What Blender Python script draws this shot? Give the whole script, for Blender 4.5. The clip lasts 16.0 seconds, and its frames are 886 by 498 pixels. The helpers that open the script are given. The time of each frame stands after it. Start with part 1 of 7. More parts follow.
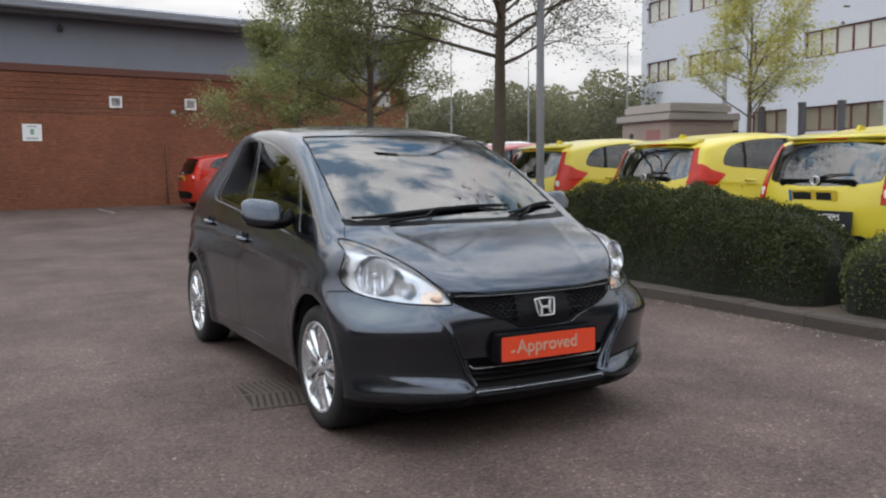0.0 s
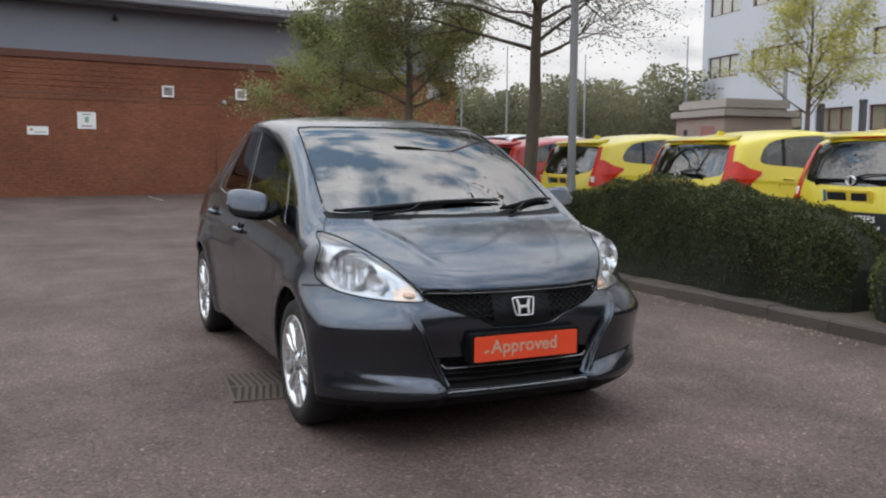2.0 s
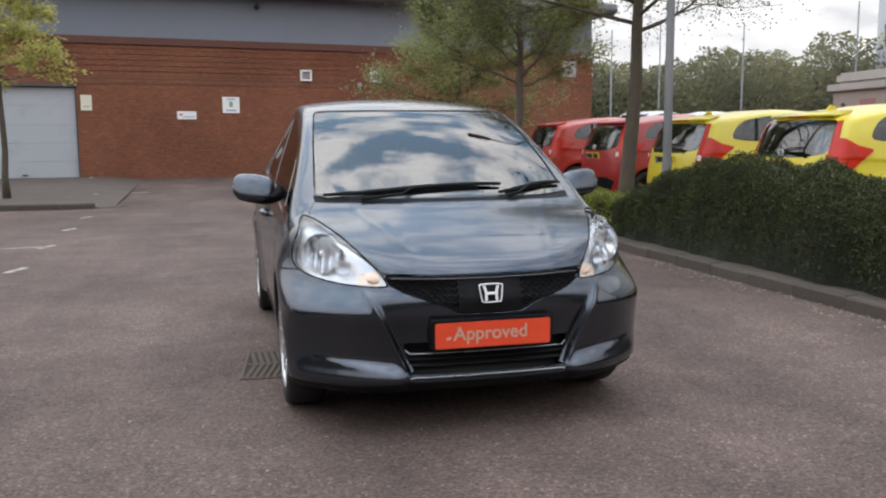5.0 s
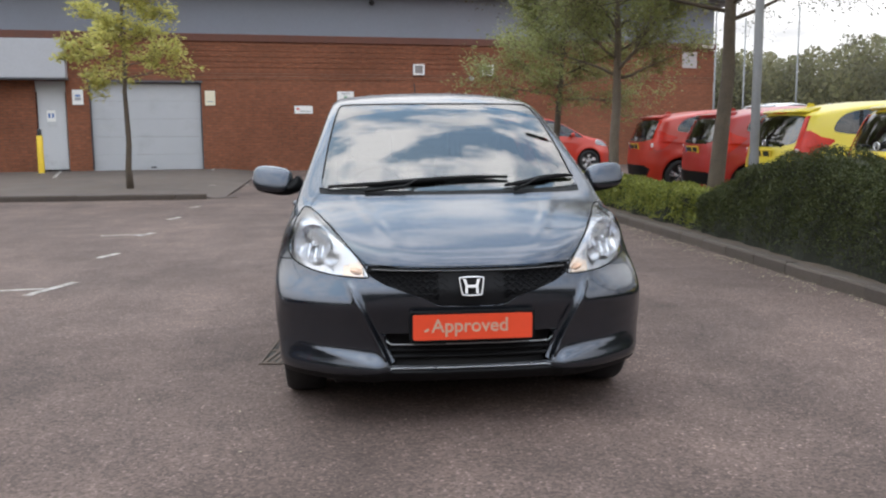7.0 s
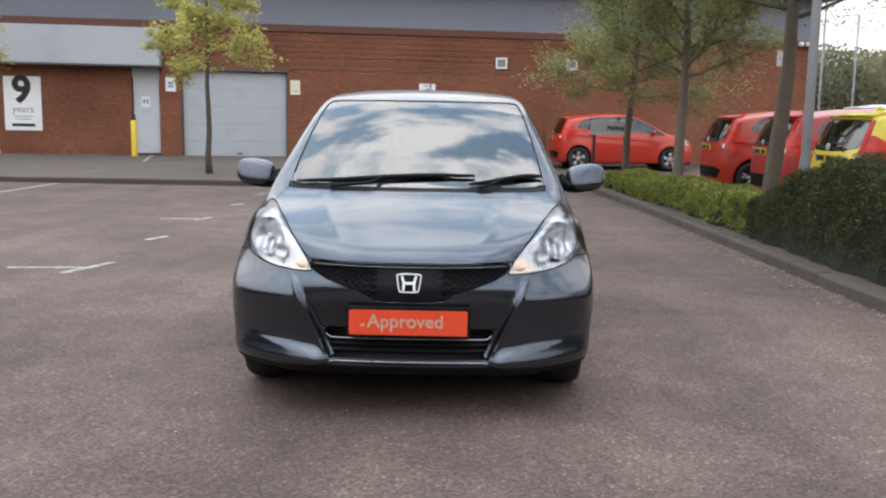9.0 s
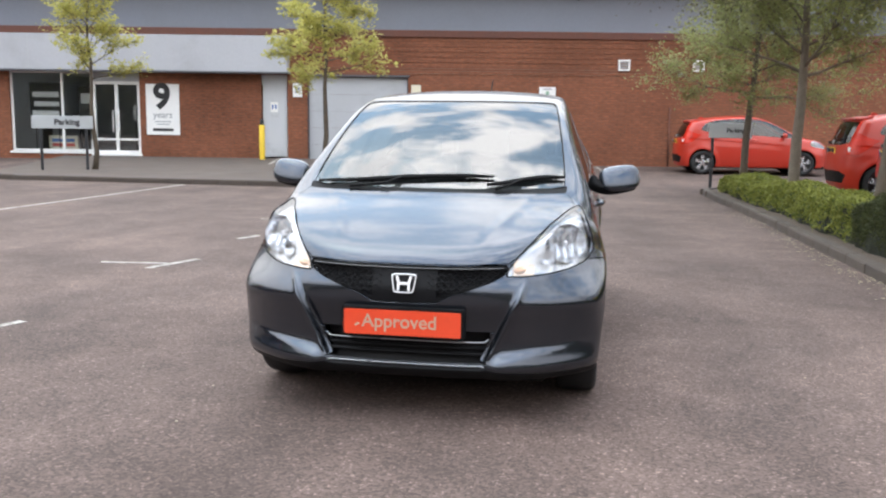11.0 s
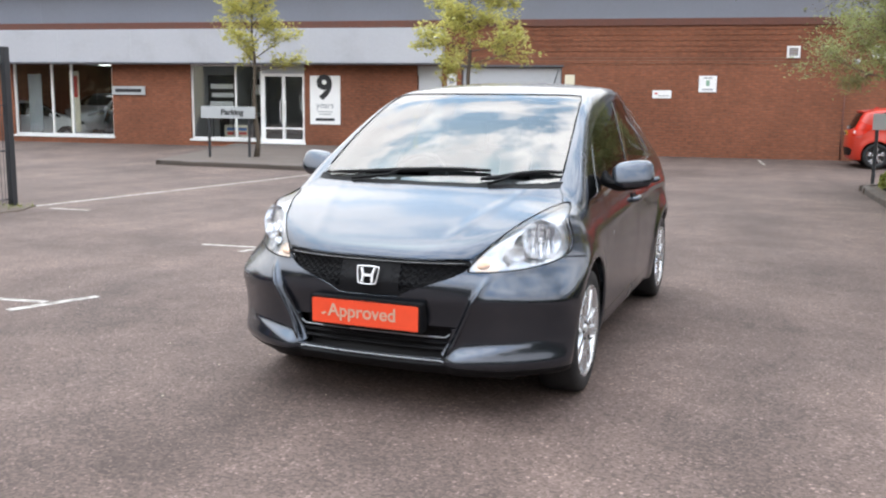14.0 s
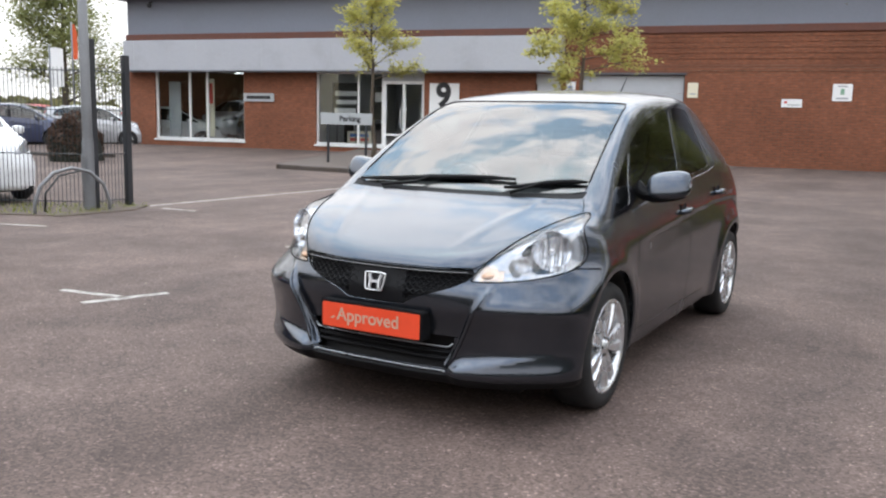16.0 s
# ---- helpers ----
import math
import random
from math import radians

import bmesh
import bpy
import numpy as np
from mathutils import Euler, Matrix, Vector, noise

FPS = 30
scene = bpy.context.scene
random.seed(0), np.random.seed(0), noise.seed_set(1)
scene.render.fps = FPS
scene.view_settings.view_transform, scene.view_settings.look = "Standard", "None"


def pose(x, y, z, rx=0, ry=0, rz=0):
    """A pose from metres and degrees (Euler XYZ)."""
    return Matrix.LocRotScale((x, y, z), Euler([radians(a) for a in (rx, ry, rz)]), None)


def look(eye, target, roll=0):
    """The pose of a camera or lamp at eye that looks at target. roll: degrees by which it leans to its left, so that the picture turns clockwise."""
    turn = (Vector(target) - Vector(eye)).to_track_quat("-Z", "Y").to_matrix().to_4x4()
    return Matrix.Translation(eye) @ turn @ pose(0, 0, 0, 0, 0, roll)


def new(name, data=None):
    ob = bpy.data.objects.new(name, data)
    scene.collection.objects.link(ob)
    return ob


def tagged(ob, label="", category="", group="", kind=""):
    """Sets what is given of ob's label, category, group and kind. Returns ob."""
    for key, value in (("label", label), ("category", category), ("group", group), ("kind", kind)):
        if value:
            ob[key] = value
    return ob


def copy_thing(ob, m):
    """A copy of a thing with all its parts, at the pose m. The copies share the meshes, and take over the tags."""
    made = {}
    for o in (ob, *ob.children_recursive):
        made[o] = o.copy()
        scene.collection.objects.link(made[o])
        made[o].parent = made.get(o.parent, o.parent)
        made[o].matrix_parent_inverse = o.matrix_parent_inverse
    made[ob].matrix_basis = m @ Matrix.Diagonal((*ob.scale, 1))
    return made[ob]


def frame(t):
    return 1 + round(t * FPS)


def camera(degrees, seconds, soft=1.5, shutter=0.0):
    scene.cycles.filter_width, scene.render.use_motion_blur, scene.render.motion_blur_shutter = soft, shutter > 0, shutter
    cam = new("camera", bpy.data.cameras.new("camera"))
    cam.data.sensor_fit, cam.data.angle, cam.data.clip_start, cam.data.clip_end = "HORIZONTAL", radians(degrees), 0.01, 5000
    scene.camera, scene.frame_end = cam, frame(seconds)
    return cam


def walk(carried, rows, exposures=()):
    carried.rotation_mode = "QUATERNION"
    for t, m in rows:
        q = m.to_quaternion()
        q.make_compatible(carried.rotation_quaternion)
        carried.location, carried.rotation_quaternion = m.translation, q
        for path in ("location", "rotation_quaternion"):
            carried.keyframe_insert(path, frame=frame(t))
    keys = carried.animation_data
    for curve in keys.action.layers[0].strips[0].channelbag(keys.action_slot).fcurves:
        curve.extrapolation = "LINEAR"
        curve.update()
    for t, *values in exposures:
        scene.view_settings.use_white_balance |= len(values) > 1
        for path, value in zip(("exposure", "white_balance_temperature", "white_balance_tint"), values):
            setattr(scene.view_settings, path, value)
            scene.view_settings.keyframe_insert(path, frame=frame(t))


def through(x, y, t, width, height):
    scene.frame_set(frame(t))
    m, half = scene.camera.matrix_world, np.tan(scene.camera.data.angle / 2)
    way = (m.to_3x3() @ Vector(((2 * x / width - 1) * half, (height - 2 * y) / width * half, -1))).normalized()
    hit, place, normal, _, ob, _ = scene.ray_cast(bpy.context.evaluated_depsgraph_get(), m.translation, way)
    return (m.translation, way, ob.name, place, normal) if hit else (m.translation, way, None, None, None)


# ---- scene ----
cam = camera(53.2, 16.0, soft=2.2)
PATH = [
    (0, (-2.337, -5.287, 1.292), (-1.386, -3.538, 1.1), -0.5),
    (0.5, (-2.275, -5.297, 1.278), (-1.364, -3.526, 1.09), -0.5),
    (1, (-2.139, -5.321, 1.279), (-1.285, -3.523, 1.087), -0.1),
    (1.5, (-2.04, -5.354, 1.288), (-1.196, -3.552, 1.091), 0.0),
    (2, (-1.957, -5.346, 1.29), (-1.122, -3.54, 1.083), 0.4),
    (2.5, (-1.821, -5.44, 1.299), (-1.048, -3.607, 1.093), 1.1),
    (3, (-1.66, -5.548, 1.307), (-0.968, -3.685, 1.083), 0.6),
    (5.5, (-0.979, -5.612, 1.318), (-0.557, -3.673, 1.066), 0.3),
    (6, (-0.785, -5.697, 1.332), (-0.463, -3.738, 1.085), 0.9),
    (6.5, (-0.652, -5.695, 1.318), (-0.409, -3.726, 1.063), 0.2),
    (7, (-0.516, -5.717, 1.306), (-0.31, -3.746, 1.039), -0.4),
    (7.5, (-0.334, -5.702, 1.315), (-0.159, -3.73, 1.032), 0.3),
    (8, (-0.208, -5.717, 1.329), (-0.075, -3.743, 1.035), 0.8),
    (8.5, (-0.019, -5.752, 1.336), (0.05, -3.775, 1.048), 0.8),
    (9, (0.18, -5.8, 1.34), (0.163, -3.82, 1.055), 1.0),
    (9.5, (0.309, -5.784, 1.328), (0.247, -3.805, 1.046), 0.5),
    (10, (0.469, -5.737, 1.322), (0.301, -3.764, 1.043), 0.4),
    (12.5, (1.281, -5.634, 1.34), (0.77, -3.722, 1.047), 1.1),
    (13, (1.436, -5.545, 1.348), (0.835, -3.661, 1.052), 1.0),
    (13.5, (1.547, -5.49, 1.357), (0.885, -3.626, 1.061), 1.0),
    (14, (1.714, -5.449, 1.357), (0.996, -3.608, 1.049), 0.8),
    (14.5, (1.92, -5.448, 1.368), (1.103, -3.654, 1.032), 1.0),
    (15, (2.028, -5.361, 1.357), (1.153, -3.589, 1.045), 1.1),
    (15.5, (2.14, -5.27, 1.355), (1.209, -3.524, 1.064), 0.8),
    (16, (2.194, -5.176, 1.363), (1.207, -3.462, 1.067), 1.2),
]
EXPOSURES = [(0, -0.36), (3, -0.36), (5.5, -0.08), (8, 0.08), (9, 0.14), (9.8, 0.28), (12.5, 0.66), (14, 0.60), (16, 0.28)]
walk(cam, [(t, look(eye, target, roll)) for t, eye, target, roll in PATH], EXPOSURES)

# ---------------------------------------------------------------- daylight
world = bpy.data.worlds.new("overcast_sky")
scene.world = world
world.use_nodes = True
wt = world.node_tree
wt.nodes.clear()
sky = wt.nodes.new("ShaderNodeTexSky")
sky.sky_type, sky.sun_disc = "NISHITA", False
sky.sun_elevation, sky.sun_rotation = radians(69), radians(-77)
sky.air_density, sky.dust_density, sky.ozone_density = 1.0, 1.0, 1.2
sky_light = wt.nodes.new("ShaderNodeBackground")
sky_light.inputs["Strength"].default_value = 0.44
haze = wt.nodes.new("ShaderNodeVectorMath")
haze.operation, haze.inputs[1].default_value = "MULTIPLY", (0.84, 1.06, 0.98)
wt.links.new(sky.outputs[0], haze.inputs[0])
wt.links.new(haze.outputs[0], sky_light.inputs["Color"])
# broken cloud: two sizes of noise over the direction of the sky, drawn out towards the horizon
where = wt.nodes.new("ShaderNodeTexCoord")
split = wt.nodes.new("ShaderNodeSeparateXYZ")
wt.links.new(where.outputs["Generated"], split.inputs[0])
lift = wt.nodes.new("ShaderNodeMath")
lift.operation, lift.inputs[1].default_value = "ADD", 0.25
wt.links.new(split.outputs["Z"], lift.inputs[0])
flat = wt.nodes.new("ShaderNodeVectorMath")
flat.operation = "DIVIDE"
wt.links.new(where.outputs["Generated"], flat.inputs[0])
wt.links.new(lift.outputs[0], flat.inputs[1])
cloud = wt.nodes.new("ShaderNodeTexNoise")
cloud.inputs["Scale"].default_value, cloud.inputs["Detail"].default_value, cloud.inputs["Roughness"].default_value = 7.5, 8, 0.56
wt.links.new(flat.outputs[0], cloud.inputs["Vector"])
cover = wt.nodes.new("ShaderNodeValToRGB")
cover.color_ramp.elements[0].position, cover.color_ramp.elements[1].position = 0.43, 0.555
# the gaps close towards the horizon
closing = wt.nodes.new("ShaderNodeMapRange")
for key, value in (("From Min", 0.05), ("From Max", 0.65), ("To Min", 0.4), ("To Max", 0.0)):
    closing.inputs[key].default_value = value
wt.links.new(split.outputs["Z"], closing.inputs["Value"])
closed = wt.nodes.new("ShaderNodeMath")
wt.links.new(cloud.outputs[0], closed.inputs[0])
wt.links.new(closing.outputs[0], closed.inputs[1])
wt.links.new(closed.outputs[0], cover.inputs[0])
shade = wt.nodes.new("ShaderNodeValToRGB")
shade.color_ramp.elements[0].position, shade.color_ramp.elements[1].position = 0.46, 0.70
shade.color_ramp.elements[0].color, shade.color_ramp.elements[1].color = (0.875, 0.873, 0.885, 1), (0.67, 0.675, 0.695, 1)
cloud2 = wt.nodes.new("ShaderNodeTexNoise")
cloud2.inputs["Scale"].default_value, cloud2.inputs["Detail"].default_value = 6.0, 5
wt.links.new(flat.outputs[0], cloud2.inputs["Vector"])
wt.links.new(cloud2.outputs[0], shade.inputs[0])
cloud_light = wt.nodes.new("ShaderNodeBackground")
# overcast: brightest overhead, a quarter as bright at the horizon
zenith = wt.nodes.new("ShaderNodeMapRange")
for key, value in (("From Min", 0.0), ("From Max", 1.0), ("To Min", 1.25), ("To Max", 5.4)):
    zenith.inputs[key].default_value = value
height = wt.nodes.new("ShaderNodeMath")
height.operation, height.inputs[1].default_value, height.use_clamp = "POWER", 1.7, True
wt.links.new(split.outputs["Z"], height.inputs[0])
wt.links.new(height.outputs[0], zenith.inputs["Value"])
wt.links.new(zenith.outputs[0], cloud_light.inputs["Strength"])
wt.links.new(shade.outputs[0], cloud_light.inputs["Color"])
both = wt.nodes.new("ShaderNodeMixShader")
wt.links.new(cover.outputs[0], both.inputs[0])
wt.links.new(sky_light.outputs[0], both.inputs[1])
wt.links.new(cloud_light.outputs[0], both.inputs[2])
world_out = wt.nodes.new("ShaderNodeOutputWorld")
wt.links.new(both.outputs[0], world_out.inputs[0])

sun = new("sun", bpy.data.lights.new("sun", "SUN"))
sun.data.energy, sun.data.angle, sun.data.color = 0.8, radians(110), (1.0, 0.97, 0.94)
sun.matrix_world = look((-4.2, 1.0, 11.0), (0, 0, 0))

# ---------------------------------------------------------------- materials
def socket(node, name, value):
    node.inputs[name].default_value = value


def mat(name, color, rough=0.6, metal=0.0, vary=0.12, size=3.0, fine=60.0, bump=0.15, depth=0.002, coat=0.0, coat_rough=0.03, spec=0.5, each=0.0, dirt=None, dirt_size=1.2, dirt_at=(0.55, 0.75)):
    """A painted or raw surface: two scales of variation in colour, gloss and relief, at real size."""
    m = bpy.data.materials.new(name)
    m.use_nodes = True
    t = m.node_tree
    b = t.nodes["Principled BSDF"]
    co = t.nodes.new("ShaderNodeTexCoord")
    big, small = t.nodes.new("ShaderNodeTexNoise"), t.nodes.new("ShaderNodeTexNoise")
    for n, s in ((big, size), (small, fine)):
        socket(n, "Scale", s)
        socket(n, "Detail", 5)
        t.links.new(co.outputs["Object"], n.inputs["Vector"])
    mean = t.nodes.new("ShaderNodeMath")
    mean.operation = "ADD"
    t.links.new(big.outputs[0], mean.inputs[0])
    t.links.new(small.outputs[0], mean.inputs[1])
    tone = t.nodes.new("ShaderNodeMapRange")
    for k, v in (("From Min", 0.6), ("From Max", 1.4), ("To Min", 1 - vary), ("To Max", 1 + vary)):
        socket(tone, k, v)
    t.links.new(mean.outputs[0], tone.inputs["Value"])
    hue = t.nodes.new("ShaderNodeHueSaturation")
    socket(hue, "Color", (*color, 1))
    last = tone.outputs[0]
    if each:
        info = t.nodes.new("ShaderNodeObjectInfo")
        r = t.nodes.new("ShaderNodeMapRange")
        socket(r, "To Min", 1 - each)
        socket(r, "To Max", 1 + each)
        t.links.new(info.outputs["Random"], r.inputs["Value"])
        mul = t.nodes.new("ShaderNodeMath")
        mul.operation = "MULTIPLY"
        t.links.new(last, mul.inputs[0])
        t.links.new(r.outputs[0], mul.inputs[1])
        last = mul.outputs[0]
    t.links.new(last, hue.inputs["Value"])
    out = hue.outputs[0]
    if dirt:
        dn = t.nodes.new("ShaderNodeTexNoise")
        socket(dn, "Scale", dirt_size)
        socket(dn, "Detail", 7)
        socket(dn, "Roughness", 0.65)
        t.links.new(co.outputs["Object"], dn.inputs["Vector"])
        ramp = t.nodes.new("ShaderNodeMapRange")
        socket(ramp, "From Min", dirt_at[0])
        socket(ramp, "From Max", dirt_at[1])
        t.links.new(dn.outputs[0], ramp.inputs["Value"])
        mix = t.nodes.new("ShaderNodeMix")
        mix.data_type = "RGBA"
        t.links.new(ramp.outputs[0], mix.inputs[0])
        t.links.new(out, mix.inputs[6])
        mix.inputs[7].default_value = (*dirt, 1)
        out = mix.outputs[2]
    t.links.new(out, b.inputs["Base Color"])
    socket(b, "Metallic", metal)
    socket(b, "Specular IOR Level", spec)
    socket(b, "Coat Weight", coat)
    socket(b, "Coat Roughness", coat_rough)
    socket(b, "Coat IOR", 1.55)
    gloss = t.nodes.new("ShaderNodeMapRange")
    for k, v in (("From Min", 0.3), ("From Max", 0.7), ("To Min", max(rough * 0.85, 0.0)), ("To Max", min(rough * 1.15, 1.0))):
        socket(gloss, k, v)
    t.links.new(big.outputs[0], gloss.inputs["Value"])
    t.links.new(gloss.outputs[0], b.inputs["Roughness"])
    if bump:
        bp = t.nodes.new("ShaderNodeBump")
        socket(bp, "Strength", bump)
        socket(bp, "Distance", depth)
        t.links.new(small.outputs[0], bp.inputs["Height"])
        t.links.new(bp.outputs[0], b.inputs["Normal"])
    return m


def glass(name, tint=(0.75, 0.8, 0.78), face_on=0.05, rough=0.0):
    """A pane: what is behind it, tinted, under a clear reflection that grows towards grazing angles."""
    m = bpy.data.materials.new(name)
    m.use_nodes = True
    t = m.node_tree
    t.nodes.clear()
    clear, shine, mix = t.nodes.new("ShaderNodeBsdfTransparent"), t.nodes.new("ShaderNodeBsdfGlossy"), t.nodes.new("ShaderNodeMixShader")
    lw, out = t.nodes.new("ShaderNodeLayerWeight"), t.nodes.new("ShaderNodeOutputMaterial")
    power, scale = t.nodes.new("ShaderNodeMath"), t.nodes.new("ShaderNodeMath")
    socket(clear, "Color", (*tint, 1))
    socket(shine, "Roughness", rough)
    socket(lw, "Blend", 0.5)
    power.operation, power.inputs[1].default_value = "POWER", 5.0
    scale.operation, scale.inputs[1].default_value, scale.inputs[2].default_value = "MULTIPLY_ADD", 1.0 - face_on, face_on
    t.links.new(lw.outputs["Facing"], power.inputs[0])
    t.links.new(power.outputs[0], scale.inputs[0])
    t.links.new(scale.outputs[0], mix.inputs[0])
    t.links.new(clear.outputs[0], mix.inputs[1])
    t.links.new(shine.outputs[0], mix.inputs[2])
    t.links.new(mix.outputs[0], out.inputs[0])
    return m


def leaf_mat(name, a, b, through=0.35, patch=0.0):
    """Leaves: each its own green, letting some light through."""
    m = bpy.data.materials.new(name)
    m.use_nodes = True
    t = m.node_tree
    p = t.nodes["Principled BSDF"]
    geo = t.nodes.new("ShaderNodeNewGeometry")
    mix = t.nodes.new("ShaderNodeMix")
    mix.data_type = "RGBA"
    mix.inputs[6].default_value, mix.inputs[7].default_value = (*a, 1), (*b, 1)
    t.links.new(geo.outputs["Random Per Island"], mix.inputs[0])
    tone = mix.outputs[2]
    if patch:
        # whole bushes lighter or darker than their neighbours
        co, n, r = t.nodes.new("ShaderNodeTexCoord"), t.nodes.new("ShaderNodeTexNoise"), t.nodes.new("ShaderNodeMapRange")
        socket(n, "Scale", patch)
        socket(n, "Detail", 3)
        for k, v in (("From Min", 0.35), ("From Max", 0.65), ("To Min", 0.5), ("To Max", 1.5)):
            socket(r, k, v)
        hue = t.nodes.new("ShaderNodeHueSaturation")
        t.links.new(co.outputs["Object"], n.inputs["Vector"])
        t.links.new(n.outputs[0], r.inputs["Value"])
        t.links.new(r.outputs[0], hue.inputs["Value"])
        t.links.new(tone, hue.inputs["Color"])
        tone = hue.outputs[0]
    t.links.new(tone, p.inputs["Base Color"])
    socket(p, "Roughness", 0.55)
    socket(p, "Specular IOR Level", 0.35)
    tr, ms = t.nodes.new("ShaderNodeBsdfTranslucent"), t.nodes.new("ShaderNodeMixShader")
    t.links.new(tone, tr.inputs[0])
    socket(ms, "Fac", through)
    out = t.nodes["Material Output"]
    t.links.new(p.outputs[0], ms.inputs[1])
    t.links.new(tr.outputs[0], ms.inputs[2])
    t.links.new(ms.outputs[0], out.inputs[0])
    return m


def brick_mat(name, a, b, mortar, turn=None, upright=False):
    """Red stock brick, 215 x 65 mm with 10 mm joints, weathered in patches."""
    m = bpy.data.materials.new(name)
    m.use_nodes = True
    t = m.node_tree
    p = t.nodes["Principled BSDF"]
    co, mp = t.nodes.new("ShaderNodeTexCoord"), t.nodes.new("ShaderNodeMapping")
    t.links.new(co.outputs["Object"], mp.inputs[0])
    mp.inputs["Rotation"].default_value = (radians(90), 0, radians(90) if upright else 0)
    br = t.nodes.new("ShaderNodeTexBrick")
    t.links.new(mp.outputs[0], br.inputs["Vector"])
    if upright:
        mp.inputs["Rotation"].default_value = (radians(90), radians(90), 0)
    socket(br, "Color1", (*a, 1))
    socket(br, "Color2", (*b, 1))
    socket(br, "Mortar", (*mortar, 1))
    socket(br, "Scale", 1.0)
    socket(br, "Mortar Size", 0.009)
    socket(br, "Mortar Smooth", 0.3)
    socket(br, "Bias", -0.1)
    socket(br, "Brick Width", 0.225)
    socket(br, "Row Height", 0.075)
    n1 = t.nodes.new("ShaderNodeTexNoise")
    socket(n1, "Scale", 0.45)
    socket(n1, "Detail", 6)
    t.links.new(co.outputs["Object"], n1.inputs["Vector"])
    rng = t.nodes.new("ShaderNodeMapRange")
    for k, v in (("From Min", 0.3), ("From Max", 0.7), ("To Min", 0.8), ("To Max", 1.2)):
        socket(rng, k, v)
    t.links.new(n1.outputs[0], rng.inputs["Value"])
    n2 = t.nodes.new("ShaderNodeTexNoise")
    socket(n2, "Scale", 22)
    socket(n2, "Detail", 3)
    st = t.nodes.new("ShaderNodeMapping")
    st.inputs["Scale"].default_value = (0.3, 0.3, 1.0)
    t.links.new(co.outputs["Object"], st.inputs[0])
    t.links.new(st.outputs[0], n2.inputs["Vector"])
    rng2 = t.nodes.new("ShaderNodeMapRange")
    for k, v in (("From Min", 0.3), ("From Max", 0.7), ("To Min", 0.8), ("To Max", 1.2)):
        socket(rng2, k, v)
    t.links.new(n2.outputs[0], rng2.inputs["Value"])
    mul = t.nodes.new("ShaderNodeMath")
    mul.operation = "MULTIPLY"
    t.links.new(rng.outputs[0], mul.inputs[0])
    t.links.new(rng2.outputs[0], mul.inputs[1])
    hue = t.nodes.new("ShaderNodeHueSaturation")
    t.links.new(br.outputs["Color"], hue.inputs["Color"])
    t.links.new(mul.outputs[0], hue.inputs["Value"])
    t.links.new(hue.outputs[0], p.inputs["Base Color"])
    socket(p, "Roughness", 0.9)
    socket(p, "Specular IOR Level", 0.2)
    bp = t.nodes.new("ShaderNodeBump")
    socket(bp, "Strength", 0.6)
    socket(bp, "Distance", 0.008)
    bp.invert = True
    t.links.new(br.outputs["Fac"], bp.inputs["Height"])
    t.links.new(bp.outputs[0], p.inputs["Normal"])
    return m


